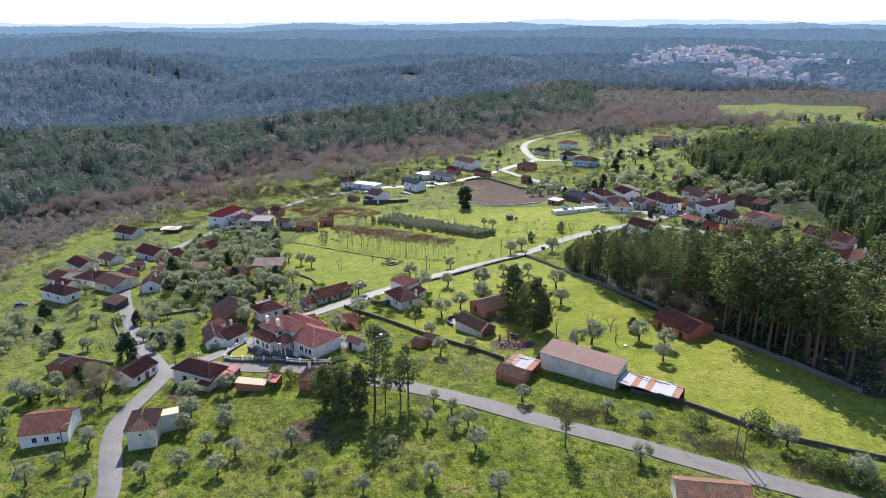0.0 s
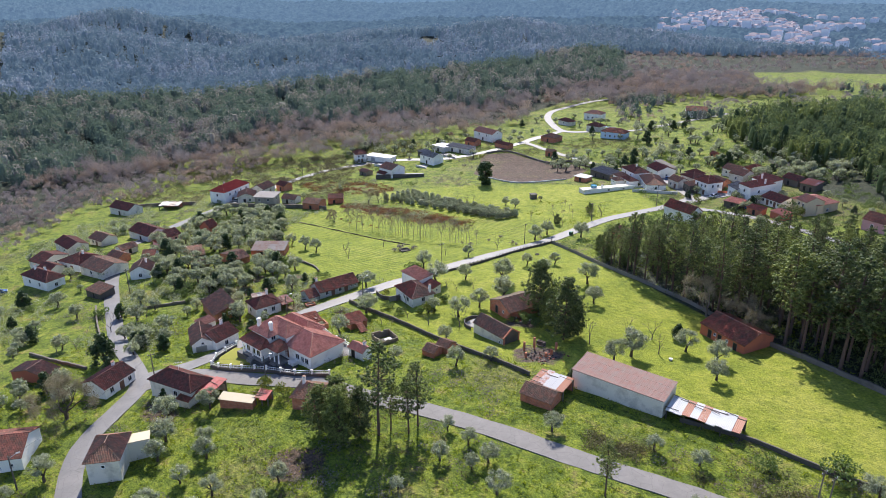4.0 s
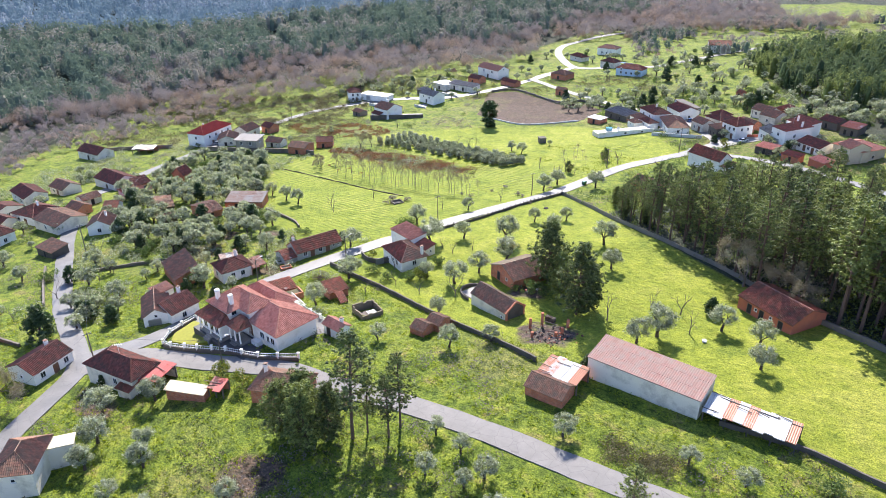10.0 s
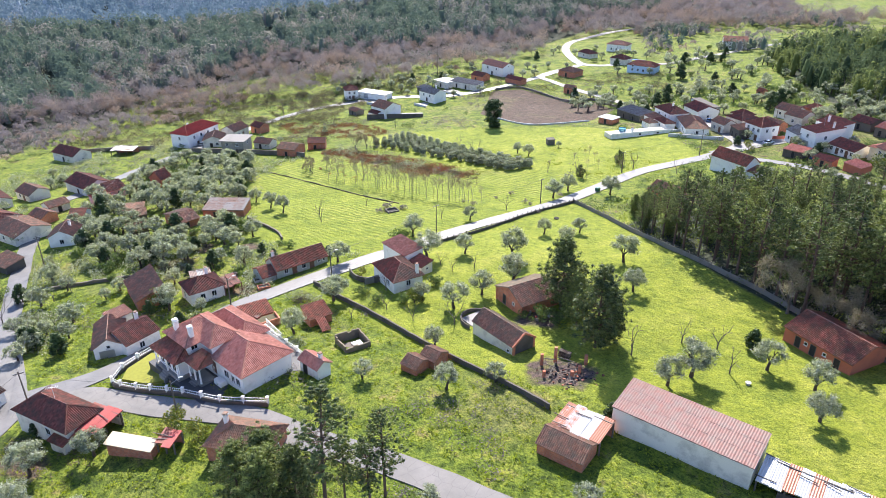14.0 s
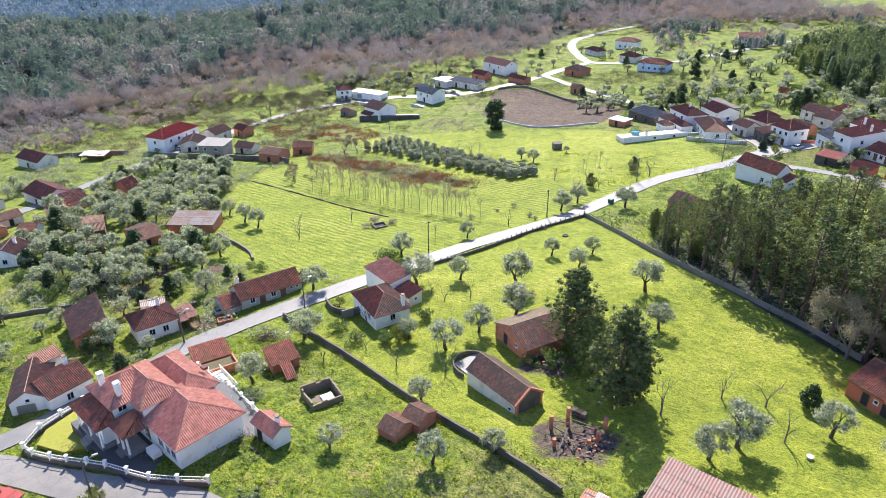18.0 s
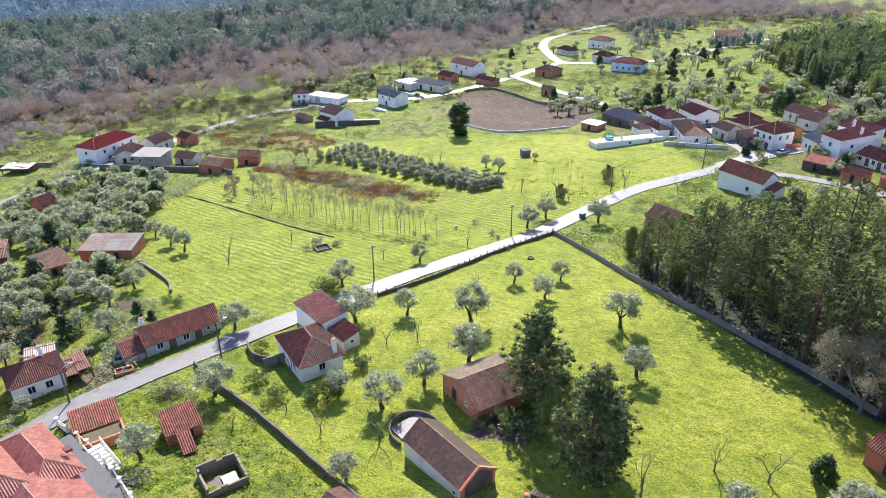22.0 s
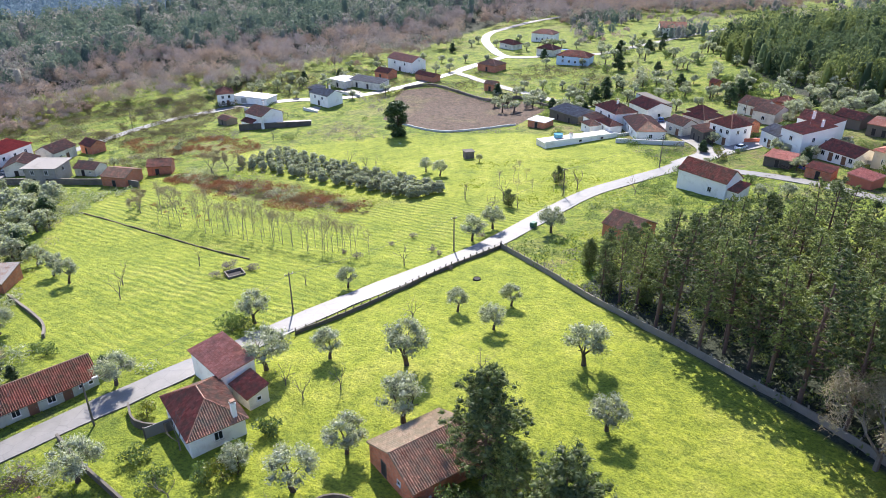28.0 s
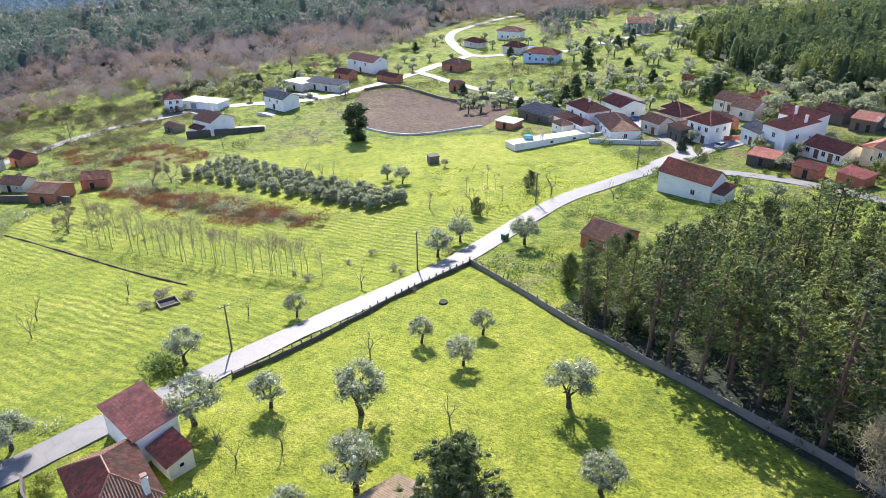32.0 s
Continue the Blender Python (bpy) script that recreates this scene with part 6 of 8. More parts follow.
twin_huts()
house("roadside_shed", "long low shed with weathered brown tiles", 39.6, 90.8, -2, 12.0, 5.6, 2.4, 1.3, "gable", WHITE_OLD, TILE_BROWN, "", (), "shed", fine=True)
house("lean_to", "red-tiled lean-to at the long cottage's end", -58.75, 183.55, 45.5, 3.1, 5.2, 1.7, 1.2, "gable", GREENISH, TILE_RED, "fs50", (), "lean-to", fine=True)


for x, y, turn, length, width, eave, rise, roof, wall, tile, words, label in (
        (-127.5, 319.0, 76, 9.0, 7.0, 3.6, 1.8, "gable", WHITE_OLD, TILE_BROWN, "fw30 fd60", "old plastered house with a weathered brown roof"),
        (-119.6, 326.5, -30, 6.0, 5.0, 3.0, 1.4, "gable", BRICK, TILE_DARK, "fo50", "small brick house with a dark tile roof"),
        (-107.0, 301.5, -12, 7.0, 5.0, 2.5, 1.3, "gable", WHITE_OLD, TILE_BROWN, "fo40 fs75", "low outbuilding with a brown tile roof"),
        (-85.6, 300.5, 12, 6.5, 5.0, 2.9, 1.3, "gable", BRICK, TILE_DARK, "fo40", "brick outbuilding with a dark tile roof"),
        (95.0, 340.0, -55, 9.0, 7.0, 3.2, 1.8, "gable", WHITE_OLD, TILE_BROWN, "fw30 fd60", "old house with a weathered brown roof"),
        (104.0, 341.0, -50, 7.0, 6.0, 3.0, 1.5, "hip", BRICK, TILE_RED, "fo50", "small brick house with a red hipped roof"),
        (113.5, 316.5, -60, 8.0, 6.0, 3.0, 1.4, "gable", WOOD_GREY, TILE_DARK, "fo40", "dark timber shed with an old tile roof"),
        (-158.5, 238.0, -25, 8.0, 6.5, 2.8, 1.6, "gable", WHITE_OLD, TILE_BROWN, "fw30 fd60", "old cottage with a brown tile roof"),
        (-139.0, 217.5, -22, 6.0, 4.6, 2.4, 1.2, "gable", BRICK, TILE_BROWN, "fo50", "brick shed with a brown tile roof"),
        (-104.5, 208.5, 40, 5.0, 4.2, 2.2, 1.1, "gable", STONE, TILE_BROWN, "fo50", "stone hut with a brown tile roof"),
        (-113.6, 221.8, 25, 5.5, 4.0, 2.2, 1.0, "shed", STONE, TILE_BROWN, "fo50", "stone shed with a sagging brown roof")):
    house("small_house" if length > 7 else "small_shed", label, x, y, turn, length, width, eave, rise, roof, wall, tile, words, (), "house" if length > 7 else "shed", fine=False)
ribbon("garden_wall", "orange-painted garden wall by the street", [(77, 309.5), (84.5, 307.5)], 1.2, 0.25, ORANGE_WALL)
ribbon("garden_wall", "grey garden wall below the village", [(46, 316), (58, 311), (64, 309)], 1.3, 0.3, RENDER_GREY)
ribbon("garden_wall", "low wall beside the village lane", [(84, 296), (93, 290), (103, 283)], 1.0, 0.25, WHITE_OLD)
ribbon("hamlet_wall", "mossy stone wall along the hamlet lane", [(-122, 178.5), (-115, 168.5), (-106.5, 157.5)], 0.9, 0.4, STONE, rough=0.1)
ribbon("hamlet_wall", "mossy stone wall between garden plots", [(-108, 176), (-97, 181), (-86, 184)], 0.8, 0.4, STONE, rough=0.1)
ribbon("hamlet_wall", "dark field wall left of the crossing", [(-118, 146.5), (-108, 142.5), (-97.5, 139)], 0.8, 0.4, STONE, rough=0.1)


OLD_WALL = plaster_material("old_wall", (0.23, 0.185, 0.125), (0.12, 0.10, 0.075), 0.9)


def ruin_box():
    ob = thing("roofless_hut", "roofless concrete pen with white sheets inside", "ruin", -30.9, 156.0, None, 41)
    for x0, x1, y0, y1, h in ((-2.4, 2.4, -2.3, -2.05, 1.2), (-2.4, 2.4, 2.05, 2.3, 1.6), (-2.4, -2.15, -2.05, 2.05, 1.5), (2.15, 2.4, -2.05, 2.05, 1.3)):
        n = 6
        wall = Shape()
        rng = random.Random(int(h * 10 + x0 * 3 + y0 * 7))
        for i in range(n):
            f0, f1 = i / n, (i + 1) / n
            top = h + rng.uniform(-0.35, 0.12)
            if x1 - x0 > y1 - y0:
                wall.box(x0 + (x1 - x0) * f0, x0 + (x1 - x0) * f1, y0, y1, -0.6, top)
            else:
                wall.box(x0, x1, y0 + (y1 - y0) * f0, y0 + (y1 - y0) * f1, -0.6, top)
        wall.put("wall", OLD_WALL, ob)
    Shape().box(-0.2, 1.6, -1.6, 0.4, 0.25, 0.32).put("sheet", TARP_WHITE, ob)
    Shape().box(-2.0, 0.2, -0.9, 0.9, 0.0, 0.12).put("plank_heap", WOOD_GREY, ob)
    pit = thing("stone_tank", "square stone water tank in the field", "tank", -39.9, 227.5, None, 35)
    for x0, x1, y0, y1 in ((-1.6, 1.6, -1.4, -1.2), (-1.6, 1.6, 1.2, 1.4), (-1.6, -1.4, -1.2, 1.2), (1.4, 1.6, -1.2, 1.2)):
        Shape().box(x0, x1, y0, y1, -0.3, 0.55).put("wall", STONE, pit)
    Shape().box(-1.4, 1.4, -1.2, 1.2, 0.02, 0.12).put("tank_floor", DARK, pit)
    yard = thing("concrete_yard", "walled concrete yard with pale rubble", "yard", -9.6, 166.5, None, -44)
    verts, faces = [], []
    for i, a in enumerate(np.linspace(0.6, 5.0, 15)):
        for r, z in ((0.97, -0.5), (0.97, 0.7), (1.03, 0.7), (1.03, -0.5)):
            verts.append((math.cos(a) * 3.6 * r, math.sin(a) * 3.2 * r, z))
        if i:
            faces += [(4 * i - 4 + k, 4 * i - 3 + k, 4 * i + 1 + k, 4 * i + k) for k in range(3)]
    mesh_object("curb", verts, faces, CONCRETE, yard)
    Shape().box(-2.6, 2.8, -2.2, 2.4, -0.5, 0.14).put("slab", PAVING, yard)
    bricks = thing("pillar_ruin", "ruined shed of brick pillars, beams and rubble", "ruin", 6.0, 150.6, None, 10)
    rng = random.Random(4)
    for px, py, h in ((-3.4, 2.4, 1.9), (-1.0, 3.2, 2.6), (3.8, 2.0, 1.8), (2.2, -0.6, 1.6), (-3.6, -1.2, 1.2), (0.8, -1.6, 1.3)):
        Shape().box(px - 0.25, px + 0.25, py - 0.25, py + 0.25, -0.4, h, 0.02).put("pillar", BRICK, bricks)
    for k in range(9):
        a = rng.uniform(0, 6.3)
        c = Vector((rng.uniform(-3, 3), rng.uniform(-2, 2.5), rng.uniform(0.2, 1.2)))
        d = Vector((math.cos(a), math.sin(a), rng.uniform(-0.3, 0.3))) * rng.uniform(1, 2)
        Shape().tube(c - d, c + d, 0.09, 0.07, 5).put("beam", WOOD_GREY, bricks)
    for k in range(110):
        c = (rng.gauss(0.8, 2.1), rng.gauss(-2.0, 1.5), rng.uniform(0, 0.4))
        w = rng.uniform(0.12, 0.3)
        lump = Shape().box(-w, w, -w * 0.7, w * 0.7, -w * 0.5, w * 0.5, 0.04).put("rubble", (DARK, STONE, METAL_DARK, TILE_DARK, DARK, BRICK)[k % 6], bricks)
        lump.matrix_basis = pose(*c, rng.uniform(-40, 40), rng.uniform(-40, 40), rng.uniform(0, 180))


ruin_box()


def pool_terrace():
    ob = thing("pool_terrace", "long white terrace wall with a small blue pool", "terrace", 37.0, 320.5, None, 24)
    Shape().box(-14.5, 10.5, -2.5, 2.6, -1.6, 1.4).put("terrace_body", WHITE_OLD, ob)
    Shape().box(-14.5, 10.5, -2.75, -2.5, -1.6, 1.9).put("parapet", WHITE, ob)
    Shape().box(10.5, 24.0, -2.75, -2.45, -1.6, 1.5).put("grey_wall", RENDER_GREY, ob)
    for u in (-3.0, 4.5):
        Shape().box(u, u + 0.9, -2.8, -2.74, 0.6, 1.2).put("vent", DARK, ob)
    s = Shape()
    for k in range(20):
        a, b = 2 * math.pi * k / 20, 2 * math.pi * (k + 1) / 20
        s.face((-8 + 1.4 * math.cos(a), 1.1 + 1.4 * math.sin(a), 1.6), (-8 + 1.4 * math.cos(b), 1.1 + 1.4 * math.sin(b), 1.6), (-8 + 1.4 * math.cos(b), 1.1 + 1.4 * math.sin(b), 2.6), (-8 + 1.4 * math.cos(a), 1.1 + 1.4 * math.sin(a), 2.6))
    s.face(*((-8 + 1.4 * math.cos(2 * math.pi * k / 20), 1.1 + 1.4 * math.sin(2 * math.pi * k / 20), 2.45) for k in range(20)))
    s.put("pool", WATER, ob, "round blue paddling pool")
    chimney(ob, -5.2, -1.5, 1.6, 3.0, 0.8, WHITE)


pool_terrace()
for x, y, turn, w, d in ((-80.5, 384.0, -20, 13.0, 6.0), (-58.0, 381.0, -40, 9.0, 6.0), (-47.0, 404.0, -34, 14.0, 7.0)):
    court = thing("paved_yard", "pale paved yard before a house", "yard", x, y, None, turn)
    Shape().box(-w / 2, w / 2, -d / 2, d / 2, -0.8, 0.16).put("slab", PAVING, court)
    Shape().box(-w / 2, w / 2, -d / 2 - 0.25, -d / 2 - 0.004, -0.8, 0.9).put("kerb_wall", RENDER_GREY, court)
for x, y, turn, lx, ly, eave, rise, roof, wall, tile, words, label in (
        (-36.0, 428.0, -35, 8.0, 6.0, 3.0, 1.4, "gable", BRICK, TILE_DARK, "fo40", "brick shed with a dark tile roof behind the yard"),
        (-62.5, 404.5, -38, 6.0, 4.5, 2.6, 0.6, "shed", CONCRETE, SLATE, "fo50", "grey lean-to shed beside the house"),
        (66.5, 322.5, -62, 7.0, 5.5, 3.6, 1.5, "gable", WHITE_OLD, TILE_BROWN, "fw30 fd70", "old village house with weathered brown tiles"),
        (83.5, 319.5, -58, 7.5, 5.5, 3.2, 1.5, "gable", BRICK, TILE_BROWN, "fo40", "brick outbuilding with weathered tiles"),
        (104.5, 320.0, -55, 7.0, 5.0, 3.0, 1.3, "gable", BRICK, TILE_DARK, "fo50", "low brick shed with dark tiles"),
        (87.0, 276.5, -48, 6.0, 3.6, 2.4, 0.6, "shed", BRICK, TILE_RED, "fo50", "red-tiled lean-to by the yard"),
        (41.0, 331.5, -66, 5.0, 4.0, 2.6, 0.9, "hip", WHITE, TILE_BROWN, "fs50", "small white annex with brown tiles"),
        (76.5, 336.5, -56, 6.5, 6.0, 3.4, 1.6, "hip", WHITE_OLD, TILE_DARK, "fw50", "small house with a dark hipped roof"),
        (-141.5, 226.0, 62, 6.0, 4.6, 2.4, 1.1, "gable", WHITE_OLD, TILE_BROWN, "fo50", "low outbuilding with brown tiles by the lane"),
        (-156.5, 206.0, -20, 6.5, 5.0, 2.6, 1.2, "gable", WHITE_OLD, TILE_DARK, "fw50", "low house with a dark tile roof"),
        (-132.0, 233.5, 60, 5.0, 4.0, 2.2, 0.6, "shed", PINK, SHEET_RED, "", "lean-to under red sheets")):
    house("small_house" if lx > 6.8 else "small_shed", label, x, y, turn, lx, ly, eave, rise, roof, wall, tile, words, (), "house" if lx > 6.8 else "shed", fine=False)
walled = thing("walled_yard", "long grey yard wall beside the white gabled house", "wall", -67.0, 352.0, None, 12)
Shape().box(-12, 13, -0.2, 0.2, -1.0, 2.0).put("wall", CONCRETE, walled)
Shape().box(-4, 13, 0.2, 7.5, -1.0, 0.4).put("yard_slab", PAVING, walled)
roofed = house("lower_wing", "low wing with a dark red tile roof", -74.5, 355.5, 54, 8.0, 6.0, 2.6, 1.4, "gable_y", WHITE, TILE_DARK, "fs50", (), "outbuilding")
wing = house("gable_lean_to", "lean-to with dark red tiles by the white gable", 62.8, 265.5, -51, 5.0, 4.4, 2.4, 1.0, "shed", WHITE, TILE_RED, "", (), "lean-to", fine=True)
panels = thing("roof_panels", "blue solar panels on the pale blue house", "solar panel", 47.6, 446.8, height(47.6, 446.8) + 4.9, -26)
for k in range(4):
    Shape().box(-3.4 + 1.7 * k, -1.8 + 1.7 * k, -1.2, 1.2, 0.55, 0.62).put("panel", CAR_BLUE, panels)

# ---- poles, lamps, wires ----


def pole(x, y, tall, arms=1, lamp_arm=False, material=WOOD_GREY):
    name = "street_lamp" if lamp_arm else "power_pole"
    ob = thing(name, "tall grey street lamp on a pole" if lamp_arm else "weathered wooden power pole with crossarm", "street lamp" if lamp_arm else "pole", x, y, None, 40)
    Shape().tube((0, 0, -0.8), (0, 0, tall), 0.15, 0.095, 8).put("shaft", CONCRETE if lamp_arm else material, ob)
    if lamp_arm:
        Shape().tube((0, 0, tall - 0.5), (1.3, 0, tall + 0.1), 0.035, 0.03, 5).put("arm", METAL_GREY, ob)
        Shape().box(1.15, 1.85, -0.13, 0.13, tall + 0.05, tall + 0.2, 0.03).put("lamp_head", METAL_GREY, ob)
    else:
        for k in range(arms):
            Shape().box(-0.75, 0.75, -0.05, 0.05, tall - 0.45 - 0.6 * k, tall - 0.33 - 0.6 * k).put("crossarm", METAL_DARK, ob)
            for sx in (-0.65, 0.0, 0.65):
                Shape().tube((sx, 0, tall - 0.33 - 0.6 * k), (sx, 0, tall - 0.13 - 0.6 * k), 0.045, 0.035, 5).put("insulator", FRAME_WHITE, ob)
    return Vector((x, y, height(x, y) + tall - 0.3))


def cable(a, b, sag):
    cu = bpy.data.curves.new("power_line", "CURVE")
    cu.dimensions, cu.bevel_depth, cu.bevel_resolution = "3D", 0.022, 0
    sp = cu.splines.new("POLY")
    sp.points.add(12)
    for i, q in enumerate(sp.points):
        f = i / 12
        p = a.lerp(b, f) - Vector((0, 0, sag * 4 * f * (1 - f)))
        q.co = (*p, 1)
    cu.materials.append(METAL_DARK)
    tagged(new("power_line", cu), "sagging black overhead cable between poles", "cable")


p1, p2, p3, p4 = pole(0.3, 236.7, 7.3), pole(-24.9, 211.3, 7.2), pole(52.1, 288.7, 9.4), pole(25.1, 269.4, 7.0)
p5, p6, p7 = pole(-61.4, 439.9, 16.0, 2), pole(84.5, 322.0, 9.0), pole(-117.8, 189.1, 8.0)
l1, l2, l3, l4 = pole(-43.2, 183.1, 6.6, 1, True), pole(-60.8, 170.6, 6.4, 1, True), pole(-50.8, 131.5, 7.4, 1, True), pole(-83.5, 99.0, 7.0, 1, True)
p11, p12 = pole(47.3, 103.9, 8.2), pole(48.6, 103.3, 7.6)
p8, p9, p10 = pole(-153.7, 326.0, 9.0), pole(-120.0, 355.0, 8.5), pole(-76.5, 132.5, 8.0)
for a, b, sag in ((p2, p1, 0.9), (p1, p4, 0.8), (p4, p3, 0.9), (p3, p6, 1.0), (l2, l1, 0.6), (l1, p2, 0.9), (l3, p10, 0.7), (p10, p7, 1.6), (p8, p9, 1.0), (p7, p8, 3.0), (l4, p10, 1.0)):
    cable(a, b, sag)

# ---- cars ----


def car(x, y, turn, paint, label):
    ob = thing("car", label, "car", x, y, height(x, y) + 0.08, turn)
    prof = [(-2.05, 0.35), (-2.1, 0.75), (-1.95, 0.95), (-1.2, 1.02), (1.0, 0.98), (1.9, 0.82), (2.1, 0.62), (2.05, 0.35)]
    cab = [(-1.75, 0.97), (-1.35, 1.45), (0.25, 1.47), (1.05, 0.97)]

    def hull(outline, half, inset):
        s = Shape()
        n = len(outline)
        l, r = [(px, -half + inset * (pz > 1.2), pz) for px, pz in outline], [(px, half - inset * (pz > 1.2), pz) for px, pz in outline]
        s.face(*l).face(*r[::-1])
        for i in range(n):
            j = (i + 1) % n
            s.face(r[i], r[j], l[j], l[i])
        return s

    hull(prof, 0.86, 0.0).put("body", paint, ob)
    hull(cab, 0.78, 0.12).put("glasshouse", GLASS, ob)
    Shape().box(-1.3, 0.2, -0.62, 0.62, 1.44, 1.5, 0.04).put("roof", paint, ob)
    for wx in (-1.3, 1.3):
        for wy in (-0.8, 0.8):
            w = Shape().tube((wx, wy - 0.1, 0.32), (wx, wy + 0.1, 0.32), 0.32, 0.32, 12).put("wheel", RUBBER, ob)
            Shape().tube((wx, wy - 0.115, 0.32), (wx, wy + 0.115, 0.32), 0.19, 0.19, 10).put("rim", METAL_GREY, w)
    for wy in (-0.62, 0.62):
        Shape().box(2.0, 2.1, wy - 0.18, wy + 0.18, 0.62, 0.76).put("headlight", FRAME_WHITE, ob)
        Shape().box(-2.12, -2.04, wy - 0.15, wy + 0.15, 0.68, 0.85).put("tail_light", SHEET_RED, ob)


car(77.5, 302.5, 40, CAR_WHITE, "white hatchback parked by the red-roofed house")
car(86.5, 283.0, 30, CAR_BLUE, "dark blue car parked in the yard")
car(-134.0, 303.5, 20, CAR_SILVER, "silver-blue car parked below the white house")
car(-131.0, 306.8, 15, CAR_WHITE, "pale car parked by the road")
car(-163.0, 190.0, 40, CAR_BLUE, "dark blue car parked beside the lane")
car(64.5, 338.0, 75, CAR_BLUE, "dark car parked along the village street")

# ---- small things in the fields ----


def small_things():
    rng = random.Random(11)
    well = thing("wellhead", "low round dark well opening in the meadow", "well", 4.7, 221.9)
    s = Shape()
    for k in range(12):
        a, b = 2 * math.pi * k / 12, 2 * math.pi * (k + 1) / 12
        s.face((0.75 * math.cos(a), 0.75 * math.sin(a), -0.2), (0.75 * math.cos(b), 0.75 * math.sin(b), -0.2), (0.65 * math.cos(b), 0.65 * math.sin(b), 0.3), (0.65 * math.cos(a), 0.65 * math.sin(a), 0.3))
    # near-black cap in place of the shade down the well
    s.face(*((0.65 * math.cos(2 * math.pi * k / 12), 0.65 * math.sin(2 * math.pi * k / 12), 0.26) for k in range(12)))
    s.put("rim", DARK, well)
    for x, y in ((16.6, 249.5),):
        ob = thing("wheeled_bin", "green lidded waste container by the road", "bin", x, y, None, 50)
        Shape().box(-0.6, 0.6, -0.45, 0.45, 0.15, 1.1, -0.06).put("body", GREEN_PLASTIC, ob)
        Shape().box(-0.68, 0.68, -0.52, 0.52, 1.1, 1.25, 0.1).put("lid", GREEN_PLASTIC, ob)
    ob = thing("stone_hut", "small square stone hut in the field", "hut", 2.5, 305.0, None, 20)
    Shape().box(-1.3, 1.3, -1.2, 1.2, -0.3, 2.0).put("wall", STONE, ob)
    Shape().box(-1.5, 1.5, -1.4, 1.4, 2.0, 2.15).put("roof_slab", CONCRETE, ob)
    heap = thing("branch_heap", "heap of dry cut branches", "heap", -46.5, 172.8)
    s = Shape()
    for k in range(70):
        c, a = Vector((rng.gauss(0, 0.9), rng.gauss(0, 0.7), rng.uniform(0.1, 0.9))), rng.uniform(0, 6.3)
        d = Vector((math.cos(a), math.sin(a), rng.uniform(-0.4, 0.4))) * rng.uniform(0.5, 1.1)
        s.tube(c - d, c + d, 0.04, 0.02, 4, False)
    s.put("brushwood", BARK, heap)
    for x, y, w, lab in ((-57.0, 178.6, 1.3, "brick-edged water trough in the garden"), (-59.6, 181.8, 0.9, "small white trough in the garden")):
        ob = thing("trough", lab, "trough", x, y, None, 35)
        for x0, x1, y0, y1 in ((-w, w, -0.8, -0.65), (-w, w, 0.65, 0.8), (-w, -w + 0.15, -0.65, 0.65), (w - 0.15, w, -0.65, 0.65)):
            Shape().box(x0, x1, y0, y1, -0.3, 0.6).put("side", BRICK if w > 1 else RENDER_GREY, ob)
        Shape().box(-w + 0.15, w - 0.15, -0.65, 0.65, 0.0, 0.35).put("soil", DARK, ob)
    dish = thing("tub", "white plastic tub lying in the grass", "tub", 34.0, 150.4)
    Shape().tube((0, 0, 0), (0, 0, 0.4), 0.35, 0.45, 10).put("body", TARP_WHITE, dish)
    tyre = thing("tyre_pile", "dark pile of machine parts beneath the pines", "junk", 0.8, 168.5)
    for k in range(12):
        c = (rng.gauss(0, 1.2), rng.gauss(0, 0.8), rng.uniform(0.1, 0.5))
        w = rng.uniform(0.2, 0.5)
        o2 = Shape().box(-w, w, -w * 0.6, w * 0.6, -0.2, 0.25, 0.05).put("scrap", (METAL_DARK, WOOD_GREY, SHEET_RED, TARP_WHITE)[k % 4], tyre)
        o2.matrix_basis = pose(*c, rng.uniform(-20, 20), rng.uniform(-20, 20), rng.uniform(0, 180))
    ant = thing("tv_antenna", "white television antenna on the dark roof", "antenna", -68.9, 129.8, height(-68.9, 129.8) + 5.2, 20)
    s = Shape().tube((0, 0, 0), (0, 0, 2.3), 0.035, 0.03, 5)
    s.tube((-0.8, 0, 2.1), (0.8, 0, 2.1), 0.025, 0.025, 4)
    for k in range(6):
        s.tube((-0.75 + 0.3 * k, -0.35, 2.1), (-0.75 + 0.3 * k, 0.35, 2.1), 0.02, 0.02, 4)
    s.put("mast", FRAME_WHITE, ant)


small_things()


def vegetable_plot(x, y, turn, rows, long, leaf, label, seed):
    """Rows of low plants on turned earth, too many to count."""
    rng = np.random.default_rng(seed)
    c, s = math.cos(radians(turn)), math.sin(radians(turn))
    u, v = rng.uniform(-long / 2, long / 2, 90 * rows), np.repeat((np.arange(rows) - rows / 2) * 0.9, 90) + rng.normal(size=90 * rows) * 0.1
    px, py = x + u * c - v * s, y + u * s + v * c
    pz = np.array([height(a, b) for a, b in zip(px, py)]) + rng.uniform(0.1, 0.45, 90 * rows)
    vv, ff = cards(np.stack([px, py, pz], 1), 0.16, 1.3, rng)
    tagged(new("vegetable_rows", quick_mesh("vegetable_rows", vv, ff, leaf)), label, "vegetables", kind="stuff")


